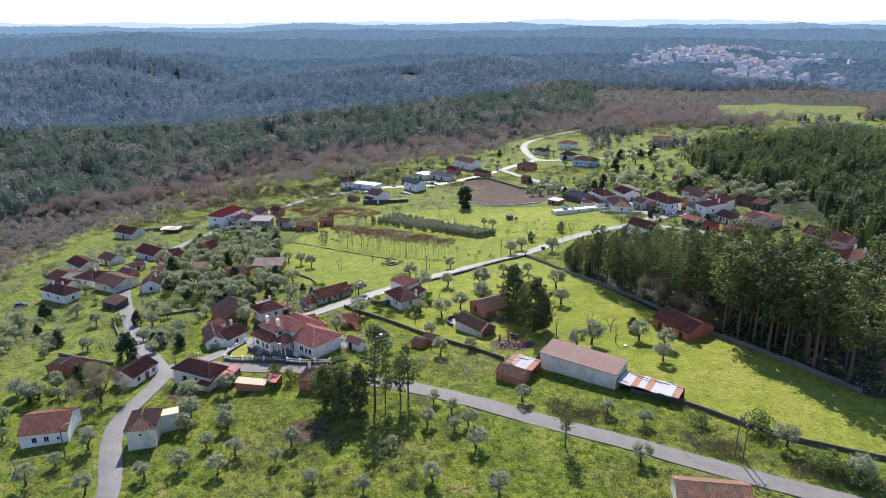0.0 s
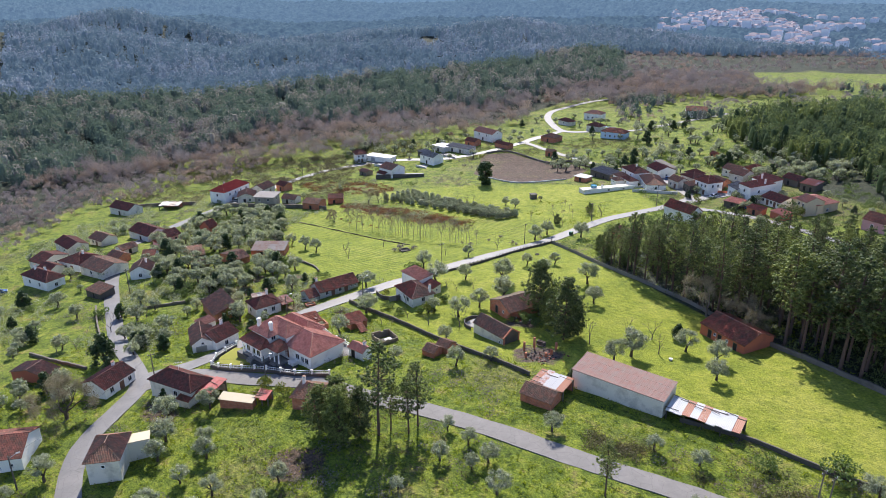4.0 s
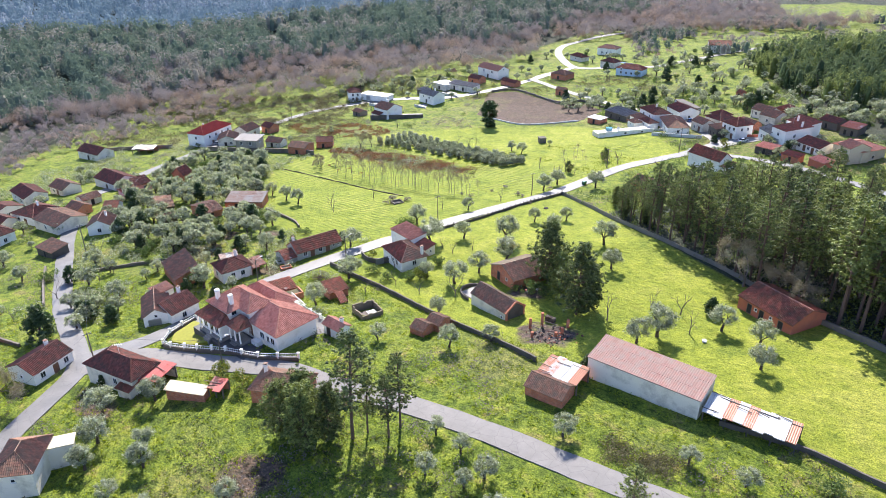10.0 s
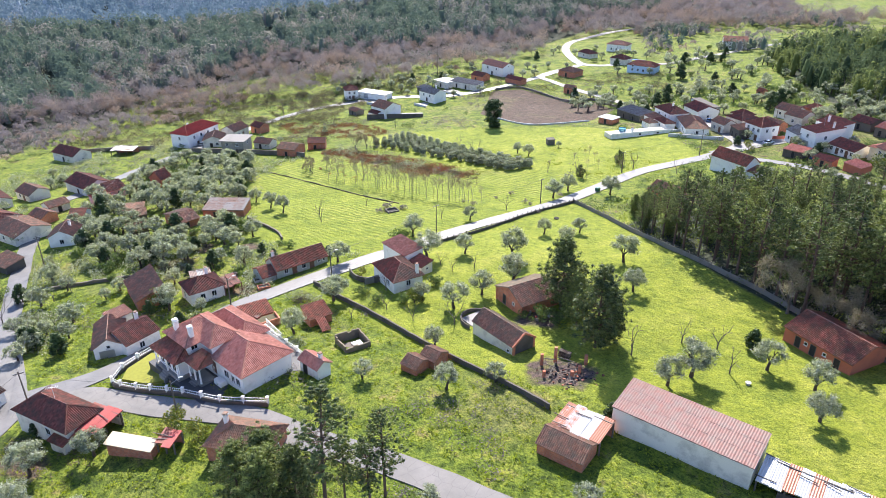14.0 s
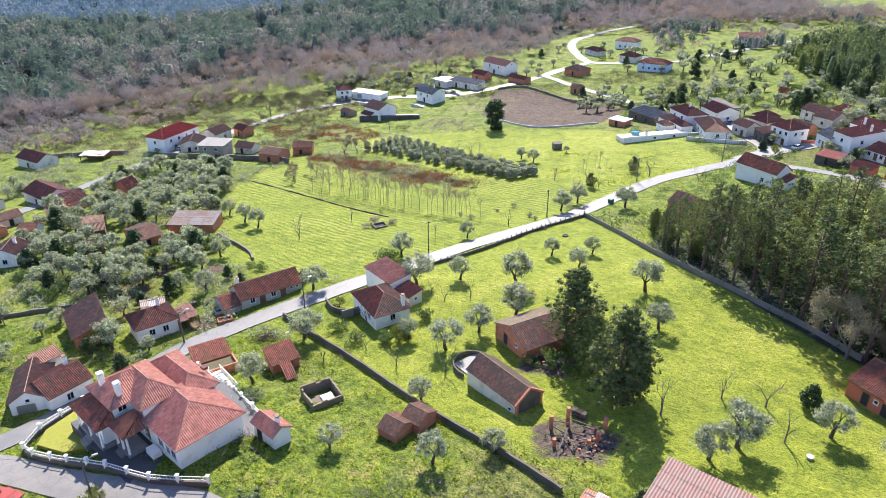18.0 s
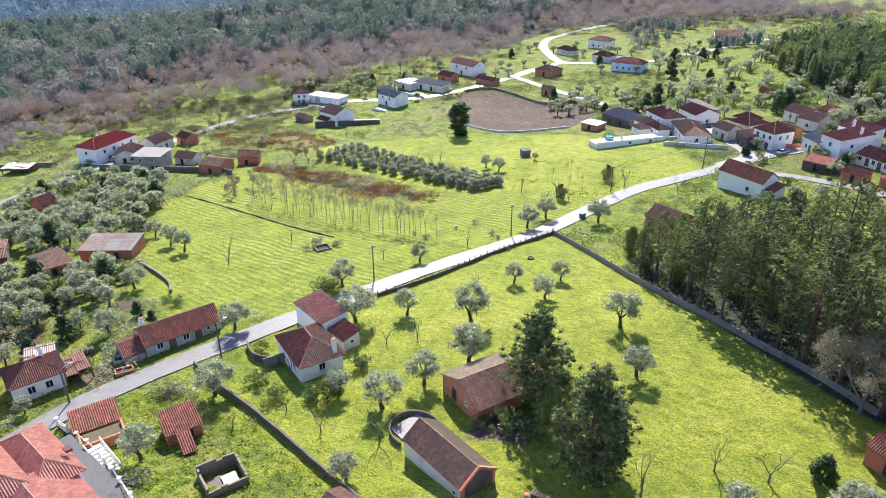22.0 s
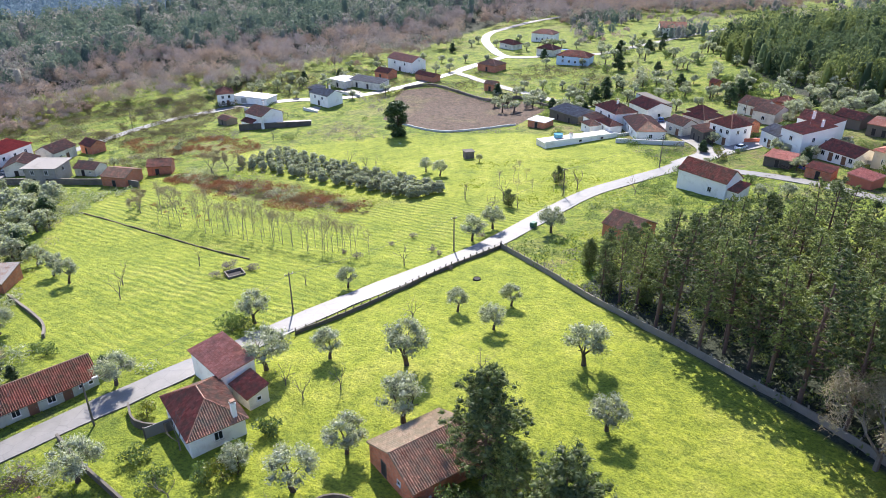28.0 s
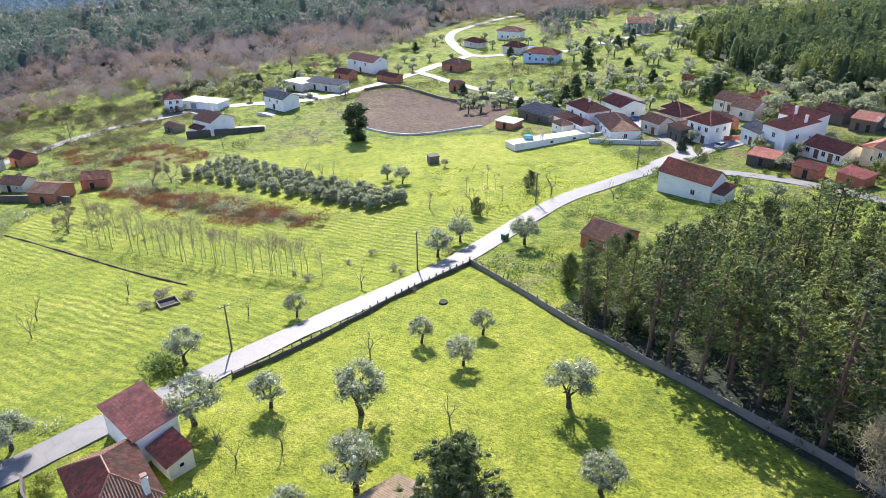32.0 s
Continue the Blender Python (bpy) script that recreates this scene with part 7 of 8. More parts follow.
for k, (x, y, turn, rows, long, leaf, label) in enumerate((
        (-73.0, 196.0, 35, 6, 8.0, LEAF_BROAD, "rows of cabbages behind the cottages"), (-96.0, 190.5, 30, 7, 9.0, LEAF_BROAD, "kitchen garden rows in the hamlet"),
        (-88.0, 183.5, 30, 5, 8.0, LEAF_ORANGE, "bright green vegetable rows beside the wall"), (32.0, 356.0, -35, 7, 9.0, LEAF_BROAD, "kitchen garden by the tilled plot"),
        (108.0, 296.0, -60, 6, 7.0, LEAF_BROAD, "vegetable rows between village houses"), (-30.0, 402.0, -35, 6, 9.0, LEAF_ORANGE, "vegetable rows beside the upper road"))):
    vegetable_plot(x, y, turn, rows, long, leaf, label, 700 + k)


def antenna(x, y, z, turn):
    ob = thing("tv_antenna", "thin grey television antenna on a roof", "antenna", x, y, z, turn)
    s = Shape().tube((0, 0, -0.6), (0, 0, 2.2), 0.03, 0.025, 5)
    s.tube((-0.7, 0, 2.0), (0.7, 0, 2.0), 0.02, 0.02, 4)
    for k in range(5):
        s.tube((-0.6 + 0.3 * k, -0.3, 2.0), (-0.6 + 0.3 * k, 0.3, 2.0), 0.015, 0.015, 4)
    s.put("mast", METAL_GREY, ob)


for x, y, up, turn in ((76.8, 310.9, 6.8, 20), (98.5, 288.1, 4.0, 60), (92.5, 298.4, 7.6, 40), (50.0, 338.0, 6.6, 10), (-71.7, 357.0, 6.4, 30), (-139.8, 309.1, 7.6, 70), (-137.3, 206.5, 4.5, 15)):
    antenna(x, y, height(x, y) + up, turn)


def wood_stack(x, y, turn, long):
    """Split logs stacked in rows."""
    rng = random.Random(int(x * 7))
    ob = thing("wood_stack", "stack of split grey firewood logs", "firewood", x, y, None, turn)
    for i in range(int(long / 0.26)):
        for j in range(5):
            r = rng.uniform(0.1, 0.14)
            u, z = -long / 2 + 0.26 * i + rng.uniform(-0.03, 0.03), 0.1 + 0.23 * j
            Shape().tube((u, -0.45 + rng.uniform(-0.06, 0.06), z), (u, 0.45, z), r, r * 0.9, 6).put("log", WOOD_GREY if rng.random() < 0.6 else BARK, ob)


gate = thing("sheet_gate", "grey corrugated metal gate beside the house", "gate", -33.6, 181.2, None, 38)
Shape().box(-1.9, 1.9, -0.04, 0.04, 0.1, 1.7).put("panel", ZINC_PLAIN, gate)
for u in (-1.9, 1.9):
    Shape().box(u - 0.08, u + 0.08, -0.08, 0.08, -0.4, 1.85).put("post", CONCRETE, gate)
wood_stack(-66.5, 183.6, 40, 2.6)
wood_stack(6.2, 155.3, -30, 2.2)
wood_stack(82.0, 284.2, -40, 2.4)

# ---- trees ----
OLIVES = Kind([lambda s=s: olive(100 + s, 4.7 + 0.35 * (s % 3), 4.5 + 0.4 * (s % 2), 3300, 0.088, "silver-green olive tree with a gnarled dark trunk") for s in range(5)])
FAR_OLIVES = Kind([lambda s=s: olive(130 + s, 4.5 + 0.3 * (s % 2), 4.9, 1000, 0.17, "round grey-green olive tree in the valley") for s in range(4)])
ROUND_OLIVES = Kind([lambda s=s: dense_tree("young_olive", "round young olive tree in an orchard row", "olive tree", 160 + s, 3.0, 2.9, LEAF_OLIVE, 1500, 0.11, 0.08, 0.6, "orchard olives", True) for s in range(3)])
PINES = Kind([lambda s=s: pine("pine_tree", "tall dark green pine with a bare lower trunk", 200 + s, 11.5 + 1.3 * (s % 4), 4.3 + 0.5 * (s % 2), 0.18 + 0.08 * (s % 3), LEAF_PINE, 9, (3, 6), "pines") for s in range(5)])
BIG_PINES = Kind([lambda s=s: pine("big_pine", "broad bushy green pine standing in the meadow", 260 + s, 14.0, 7.6, 0.1, LEAF_PINE, 26, (6, 10), "meadow pines") for s in range(2)])
TALL_PINES = Kind([lambda s=s: pine("tall_pine", "tall airy pine with a long bare trunk", 270 + s, 17.5, 7.4, 0.34, LEAF_PINE, 13, (4, 7), "roadside pines") for s in range(2)])
YOUNG_PINES = Kind([lambda s=s: pine("young_pine", "bushy young pine with branches to the ground", 230 + s, 8.0, 4.6, 0.06, LEAF_PINE, 16, (5, 8), "young pines") for s in range(2)])
BARES = Kind([lambda s=s: bare_tree("bare_tree", "small leafless fruit tree", 300 + s, 4.2 + 0.4 * s, 0.10, 4, 3, BARK_PALE, 0.55, 0.25, 0.7, 0, "fruit trees") for s in range(4)])
SAPLINGS = Kind([lambda s=s: bare_tree("sapling", "slender leafless sapling in a field row", 330 + s, 6.4 + 0.5 * s, 0.045, 3, 3, BARK_SAPLING, 0.16, 0.4, 0.78, 160, "saplings") for s in range(4)])
BIG_BARES = Kind([lambda s=s: bare_tree("large_bare_tree", "broad leafless tree with a haze of pale twigs", 350 + s, 9.0 + s, 0.26, 5, 3, BARK_PALE, 0.6, 0.2, 0.74, 5200, "large bare trees") for s in range(2)])
BUSHES = Kind([lambda s=s: bush("bush", "rounded green shrub in rough grass", 400 + s, 2.6, 3.4, LEAF_BROAD, 800, 0.15, "shrubs") for s in range(3)])
DARK_BUSHES = Kind([lambda s=s: dense_tree("evergreen_tree", "dense dark green evergreen tree", "evergreen", 420 + s, 5.2, 4.4, LEAF_DARK, 1500, 0.17, 0.1, 0.7, "evergreens") for s in range(2)])
CITRUS = Kind([lambda s=s: tree("orange_tree", "round orange tree with yellow-green leaves", "orange tree", 440 + s, 3.4, 3.6, 0.14, 0.12, BARK, LEAF_ORANGE, 900, 0.17, 2, 4, 1.2, 0.6, 0.9, 0.05, "orange trees") for s in range(2)])
BRAMBLES = Kind([lambda s=s: bush("bramble", "tangle of brown brambles", 460 + s, 1.3, 3.6, BRAMBLE, 520, 0.09, "brambles") for s in range(3)])
BRACKENS = Kind([lambda s=s: bush("bracken", "bank of dead russet bracken", 480 + s, 0.9, 3.2, BRACKEN, 420, 0.08, "bracken") for s in range(2)])
GREY_BUSHES = Kind([lambda s=s: bush("grey_shrub", "grey leafless shrub by the field edge", 500 + s, 2.2, 3.0, TWIGS, 500, 0.13, "grey shrubs") for s in range(2)])

FAR_STAND = []


def far_olive(x, y, size):
    """Olives past the tilled plot stand together as one grove; nearer ones are trees of their own."""
    if y > 345:
        x, y = beside_road(x, y)
        FAR_STAND.append((x, y, height(x, y), size))
    else:
        FAR_OLIVES.at(x, y, size)


BUILT = [(ob.matrix_basis.translation.x, ob.matrix_basis.translation.y) for ob in scene.collection.all_objects if ob.parent is None and ob.name.split(".")[0].endswith(("house", "shed", "barn", "hut", "villa", "cottage", "wing", "building", "ruin", "terrace"))]


def clear_of_houses(x, y, gap=7.5):
    return all(math.hypot(x - a, y - b) > gap for a, b in BUILT)


# olive trees on the meadow, below the road
for x, y, s in ((-4.7, 193.4, 1.3), (-15.8, 196.1, 1.1), (1.6, 209.4, 0.8), (7.1, 203.1, 1.0), (10.1, 211.3, 0.85), (18.8, 193.2, 1.3), (19.6, 180.4, 1.0), (-4.1, 181.9, 1.35), (-24.1, 193.7, 1.5)):
    OLIVES.at(x, y, s)
for x, y, s in ((-30, 207.7, 1.15), (3.8, 242.5, 1.2), (8.1, 249.4, 1.15), (20, 246.4, 1.25), (-17.5, 220.2, 0.8), (-44.3, 191.1, 1.1), (-70.8, 225.8, 1.0), (-76, 229.7, 1.0), (-83, 235.6, 0.95)):
    OLIVES.at(x, y, s)
for x, y, s in ((-14.8, 171.3, 1.15), (-21.7, 173.9, 0.8), (-10.1, 176.8, 1.1), (-16.4, 157.4, 0.75), (38, 155.1, 1.1), (-42.8, 158.7, 1.1), (-39.7, 173, 1.25), (-73, 168.2, 1.15), (21.6, 148.5, 1.2), (25.7, 151.5, 1.3), (-12.4, 143.7, 0.9)):
    OLIVES.at(x, y, s)
for x, y, s in ((43.6, 149.8, 1.15), (41.5, 141.7, 1.0), (-4.9, 146.5, 0.7), (-26.2, 145.1, 0.75), (8.1, 121, 0.95), (25.5, 116.9, 0.7), (32.4, 113.6, 0.7), (30, 101, 0.8), (57.5, 107.6, 1.0), (66.5, 98.5, 1.1)):
    OLIVES.at(x, y, s)
# the cottage's garden
for x, y, s in ((-72.1, 199.3, 0.95), (-80.8, 199.8, 0.8), (-66.2, 189.6, 1.05), (-82.6, 206.3, 0.9), (-89.9, 205, 0.85), (-71.3, 206.9, 0.95), (-76, 205, 0.8)):
    OLIVES.at(x, y, s)
for x, y, s in ((-77.8, 212.5, 1.0), (-59.5, 199.9, 0.8), (-75.0, 210.0, 0.8), (-62.2, 201.5, 0.6)):
    BUSHES.at(x, y, s)
for x, y, s in ((-73.3, 188.3, 0.85), (-64.3, 195.6, 0.65), (-76.2, 183.0, 0.7), (-47.5, 194.5, 0.6), (-60.5, 193.5, 0.5)):
    DARK_BUSHES.at(x, y, s)
# scrub round the tank
for x, y, s in ((-42.0, 230.0, 0.8), (-37.2, 229.4, 0.7), (-43.0, 226.4, 0.6)):
    GREY_BUSHES.at(x, y, s)
# the grove in the foreground
for x, y, s in ((-79.9, 101.3, 1.1), (-67, 119.9, 1.2), (-63.7, 113.5, 1.15), (-55.6, 113.2, 0.85), (-53.5, 109.2, 0.85), (-62.3, 108, 0.85), (-55.1, 102.6, 0.7), (-47.9, 99.9, 0.85), (-57.4, 95.5, 0.85), (-63.2, 92.7, 0.8), (-37.7, 103.9, 0.75), (-49.1, 94.1, 0.85), (-59.9, 124, 1.0)):
    OLIVES.at(x, y, s)
for x, y, s in ((-11, 119.7, 0.65), (-6.7, 115.9, 0.7), (-11.2, 111.3, 0.7), (-2.8, 111.3, 0.8), (-5.5, 109.4, 0.6), (-0.8, 103.5, 0.9), (-17.1, 103.4, 0.6), (-85.3, 89.7, 0.9), (-83.2, 95.8, 0.7), (-70.8, 87.7, 0.9), (-39, 98, 0.6), (-30, 92, 0.7), (-20, 90, 0.7), (-8, 93, 0.8), (4, 90, 0.9)):
    OLIVES.at(x, y, s)
# the old grove above the hamlet
GROVE = [(-166, 270), (-137, 278), (-110, 288), (-95, 262), (-88, 236), (-80, 218), (-76, 200), (-84, 189), (-98, 186), (-121, 198), (-140, 240)]
rnd = random.Random(21)
FREE = [(-122, 203, 8), (-147, 247, 10), (-135, 242, 8), (-96, 216, 8), (-87, 225, 9), (-110, 219, 5), (-123, 252, 5), (-86, 175, 9)]
stood = []
while len(stood) < 128:
    x, y = rnd.uniform(-166, -74), rnd.uniform(184, 288)
    west = table(y, ((184, -105), (205, -128), (231, -139), (262, -139), (292, -133))) + 5
    if inside(x, y, GROVE) and x > west and all(math.hypot(x - a, y - b) > r for a, b, r in FREE) and all(math.hypot(x - a, y - b) > 3.4 for a, b in stood):
        stood.append((x, y))
        if rnd.random() < 0.26:
            (DARK_BUSHES if rnd.random() < 0.5 else BUSHES).at(x, y, rnd.uniform(0.8, 1.2))
        else:
            FAR_OLIVES.at(x, y, rnd.uniform(0.8, 1.25))
# rows of young olive trees
for i in range(16):
    for j in range(5):
        f, g = i / 15, j / 4
        x = (-63 + 52 * f) * (1 - g) + (-56 + 51.5 * f) * g
        y = (304 - 33 * f) * (1 - g) + (317 - 42 * f) * g
        ROUND_OLIVES.at(x + rnd.uniform(-0.5, 0.5), y + rnd.uniform(-0.5, 0.5), rnd.uniform(0.85, 1.08))
for x, y, s in ((-8.9, 292.2, 0.8), (-4.9, 288.2, 0.9), (5.5, 300, 0.5)):
    OLIVES.at(x, y, s)
# olive and garden trees round the farther houses
for n, x0, x1, y0, y1, small, big in ((40, 8, 48, 362, 400, 0.8, 1.2), (26, 60, 120, 395, 440, 0.9, 1.4), (105, 96, 150, 310, 390, 0.9, 1.4), (14, 30, 56, 352, 366, 0.8, 1.1), (64, 46, 112, 352, 396, 0.8, 1.3), (60, 62, 132, 262, 345, 0.4, 0.8), (14, -105, -40, 398, 430, 0.7, 1.2), (30, 60, 170, 440, 520, 0.8, 1.3), (22, -20, 60, 430, 520, 0.7, 1.1), (12, -60, -20, 432, 462, 0.8, 1.1), (8, 24, 60, 478, 500, 0.8, 1.1), (16, 66, 96, 440, 478, 0.8, 1.2), (10, -105, -64, 405, 425, 0.9, 1.3), (58, -150, -90, 118, 182, 0.6, 1.05), (18, -120, -88, 100, 135, 0.6, 1.1), (32, -104, -62, 150, 200, 0.5, 0.9), (26, -175, -120, 190, 262, 0.5, 0.95), (22, -112, -30, 392, 432, 0.6, 1.1), (16, -150, -84, 296, 332, 0.4, 0.8)):
    for k in range(n):
        x, y = rnd.uniform(x0, x1), rnd.uniform(y0, y1)
        if not clear_of_houses(x, y, 5.6 if big < 1.0 else 7.0):
            continue
        kind = rnd.random()
        size = rnd.uniform(small, big)
        if kind < 0.62:
            far_olive(x, y, size)
        else:
            (DARK_BUSHES if kind < 0.75 else BUSHES if kind < 0.9 else BARES).at(x, y, size)


def stand_of_olives(spots, seed):
    """Crowns and trunks of the farther olive trees."""
    rng = np.random.default_rng(seed)
    base = np.array(spots, dtype=float)
    n, per = len(base), 14
    d = blob_points(rng, n * per, 1.0, 1.0, 0.45).reshape(n, per, 3)
    lumps = base[:, None, :3] + (d * (1.75, 1.75, 1.1) + (0, 0, 2.9)) * base[:, None, 3:]
    lumps = lumps.reshape(-1, 3)
    k = np.repeat(np.arange(len(lumps)), 34)
    v, q = cards(lumps[k] + blob_points(rng, len(k), 0.85, 0.6, 0.2), 0.2, 1.6, rng)
    me = quick_mesh("far_olive_grove", *quads_and_cores(v, q, *cores(lumps, 0.5, 0.4, rng)), LEAF_OLIVE)
    grove = tagged(new("far_olive_grove", me), "grey-green olive trees round the farther houses", "olive trees", kind="stuff")
    stems = Shape()
    for x, y, z, size in spots:
        stems.tube((x, y, z - 0.4), (x + 0.15, y, z + 2.4 * size), 0.26 * size, 0.16 * size, 5, False)
    tagged(stems.put("olive_trunks", BARK, grove), kind="stuff")


stand_of_olives(FAR_STAND, 77)
# the dark tree on the far field, and others
set_at(dense_tree("lone_evergreen", "broad dark evergreen standing alone in the field", "evergreen", 610, 12.0, 8.6, LEAF_DARK, 8000, 0.2, 0.04, 0.6, "", True), -20.8, 333.7)
DARK_BUSHES.at(37.4, 161.5, 0.85)
for x, y, s in ((-95.5, 142.8, 1.4), (-71.5, 127.2, 0.5), (-90, 137, 0.9), (-84.5, 150.0, 0.9), (-91, 152, 0.8), (12.5, 138.5, 0.7), (-113.5, 199.0, 1.0), (-76.5, 166.5, 0.6)):
    DARK_BUSHES.at(x, y, s)
for x, y, s in ((-77, 170.5, 0.9), (-23.0, 173.0, 0.9), (-37, 184.5, 0.6), (-110, 256, 0.8), (-53, 134.9, 0.5), (-50, 128.7, 0.9), (-46, 128.5, 0.8), (68, 296, 0.9), (82, 293, 0.9), (100, 272, 1.2)):
    CITRUS.at(x, y, s)
for x, y, s in ((43.4, 113.4, 1.1), (54.3, 112.1, 1.6), (61.7, 100.2, 1.7), (65.2, 97.3, 1.5), (-33.2, 205.5, 1.0), (-31.5, 206.8, 0.8), (56, 284, 0.9), (60, 281, 1.0), (64, 284, 0.9), (70, 275, 0.9)):
    BUSHES.at(x, y, s)
for x, y in ((-57.2, 218.3), (17.1, 157.3), (31.6, 160.9), (31.9, 153.3), (26, 162.2), (-101.7, 171.1), (-59.6, 224.1), (-48.5, 232.4), (5.2, 191.2), (-12.9, 188.6), (-5.1, 206.8), (-8.7, 229.7), (11.1, 267.6), (29.2, 274.5), (-55, 184.5), (-111.7, 186)):
    BARES.at(x, y, rnd.uniform(0.9, 1.25))
for x, y in ((2, 268.8), (-62.4, 334.4), (41.7, 268.7), (-30.9, 300.4), (-25.9, 297), (-23.3, 298.9), (-25.1, 221.2), (-20.5, 190), (-17.5, 187), (-14, 165), (-30, 178), (-34, 166), (-28, 170), (-22, 166), (14, 262), (8, 260), (-104, 160), (-108, 150)):
    BARES.at(x, y, rnd.uniform(0.7, 1.1))
for x, y, s in ((46.5, 174.3, 0.95), (51, 170, 0.8), (53.5, 166.5, 0.6), (50.5, 176.5, 0.55), (48.0, 179.5, 0.5), (55.5, 168.5, 0.7), (-70, 298, 0.65), (-66, 300, 0.6)):
    BIG_BARES.at(x, y, s)
set_at(bare_tree("old_oak", "spreading old leafless oak by the lane", 640, 9.5, 0.34, 5, 3, BARK, 0.85, 0.16, 0.76, 9000, ""), -88.5, 119.5)
# saplings in lines across the field
for i in range(22):
    for j in range(3):
        f = i / 21
        if rnd.random() < 0.85:
            SAPLINGS.at(-73 + 50 * f + 3.2 * j + rnd.uniform(-0.8, 0.8), 268 - 30 * f - 5.5 * j + 4 * f * j + rnd.uniform(-0.8, 0.8), rnd.uniform(0.75, 1.15))
for x, y in ((-78, 270), (-76, 266), (-72, 274), (-80, 274)):
    BIG_BARES.at(x, y, 0.42)
for k in range(20):
    GREY_BUSHES.at(rnd.uniform(-26, 8), rnd.uniform(228, 246) - 0, rnd.uniform(0.3, 0.55)) if k < 8 else SAPLINGS.at(rnd.uniform(0, 40), rnd.uniform(268, 284), rnd.uniform(0.5, 0.8))
# brambles and bracken on the banks
for k in range(80):
    f = rnd.random()
    BRACKENS.at(-80 + 52 * f + rnd.uniform(-2, 2), 294 - 26 * f + rnd.uniform(-3.5, 3.5), rnd.uniform(0.6, 1.1))
    if k % 2:
        BRACKENS.at(rnd.uniform(-108, -72), rnd.uniform(322, 338), rnd.uniform(0.5, 0.9))
for k in range(44):
    f = rnd.random()
    BRAMBLES.at(-62 + 42 * f + rnd.uniform(-2, 2), 284 - 22 * f + rnd.uniform(-3, 3), rnd.uniform(0.4, 0.8))
for k in range(110):
    BRAMBLES.at(rnd.uniform(-185, -92), rnd.uniform(340, 402), rnd.uniform(0.9, 1.9))
for k in range(40):
    x = rnd.uniform(-46, 6)
    BRAMBLES.at(x, rnd.uniform(90, 101), rnd.uniform(0.4, 0.8))
for x, y, s in ((-39, 107.5, 0.5), (-36.5, 109.5, 0.45), (-34.5, 108.0, 0.4), (-38.0, 111.0, 0.4), (-68.5, 122.0, 0.5), (-70.5, 124.0, 0.45), (-41.5, 226.5, 0.5), (-38.0, 229.2, 0.55), (-42.0, 229.0, 0.45)):
    BRAMBLES.at(x, y, s)
for x, y, s in ((-60, 262, 0.5), (-64, 264, 0.45), (-57, 259, 0.4), (-66, 268, 0.5), (-70, 266, 0.5), (-75, 272, 0.6)):
    BRACKENS.at(x, y, s)
# the pine wood behind the fence
stood = []
rnd2 = random.Random(5)
tries = 0
while len(stood) < 265 and tries < 12000:
    tries += 1
    x, y = rnd2.uniform(20, 120), rnd2.uniform(126, 264)
    lane = min(math.hypot(x - a, y - b) for a, b in ((84, 272), (94, 256), (104, 240), (109, 226), (112, 214), (110, 200), (106, 186), (98, 168)))
    if inside(x, y, PINE_WOOD) and ring_share(x, y, [(44, 158), (58, 150), (62, 170), (50, 176)], 0.1) == 0 and lane > 5 and math.hypot(x - 30, y - 233) > 13 and all(math.hypot(x - a, y - b) > 3.0 for a, b in stood):
        stood.append((x, y))
        if x > 78 and rnd2.random() < 0.4:
            continue
        if x > 56 and y < 182:
            edge = x - table(y, ((128, 80), (142, 70), (160.5, 57), (182, 44))) < 7
            TALL_PINES.at(x, y, rnd2.uniform(1.2, 1.45) if edge else rnd2.uniform(0.95, 1.25))
        elif y < 208 and x - table(y, ((174, 48.5), (214.5, 22))) < 9:
            PINES.at(x, y, rnd2.uniform(1.15, 1.45))
        else:
            PINES.at(x, y, rnd2.uniform(0.72, 1.15))
for x, y, s in ((24.5, 226, 0.6), (28, 229, 0.65), (33, 232, 0.6), (36, 236, 0.62), (26, 217, 0.55), (31, 212, 0.6)):
    YOUNG_PINES.at(x, y, s * 1.2)
TALL_PINES.at(16.3, 104.9, 0.6)
for x, y, s in ((-23.6, 117.7, 1.0), (-18.1, 118.4, 0.74), (-16.8, 120.9, 0.8), (-21.6, 119.2, 0.62)):
    TALL_PINES.at(x, y, s)
for x, y, s in ((5.4, 171.8, 0.98), (11.2, 159.0, 1.2), (8.2, 166.4, 0.7), (13.8, 161.4, 0.8)):
    BIG_PINES.at(x, y, s)
for x, y, s in ((-22.5, 175.5, 1.0), (-25.5, 172.6, 0.9), (-30.5, 173.0, 0.8), (-20.2, 181.0, 0.9), (-34.5, 176.5, 0.8), (2.0, 168.5, 1.1), (4.5, 166.5, 0.9), (-1.5, 168.2, 0.7)):
    BUSHES.at(x, y, s)
for x, y, s in ((-34.8, 117.2, 0.78), (-30.2, 115.2, 0.8), (-27.2, 117.2, 0.72), (-31.5, 118.6, 0.82)):
    BIG_PINES.at(x, y, s)
YOUNG_PINES.at(6, 173.5, 0.55)
for x, y, s in ((25, 279, 0.55), (12, 263, 0.55)):
    YOUNG_PINES.at(x, y, s)


# ---- woods on the slopes, beyond counting ----


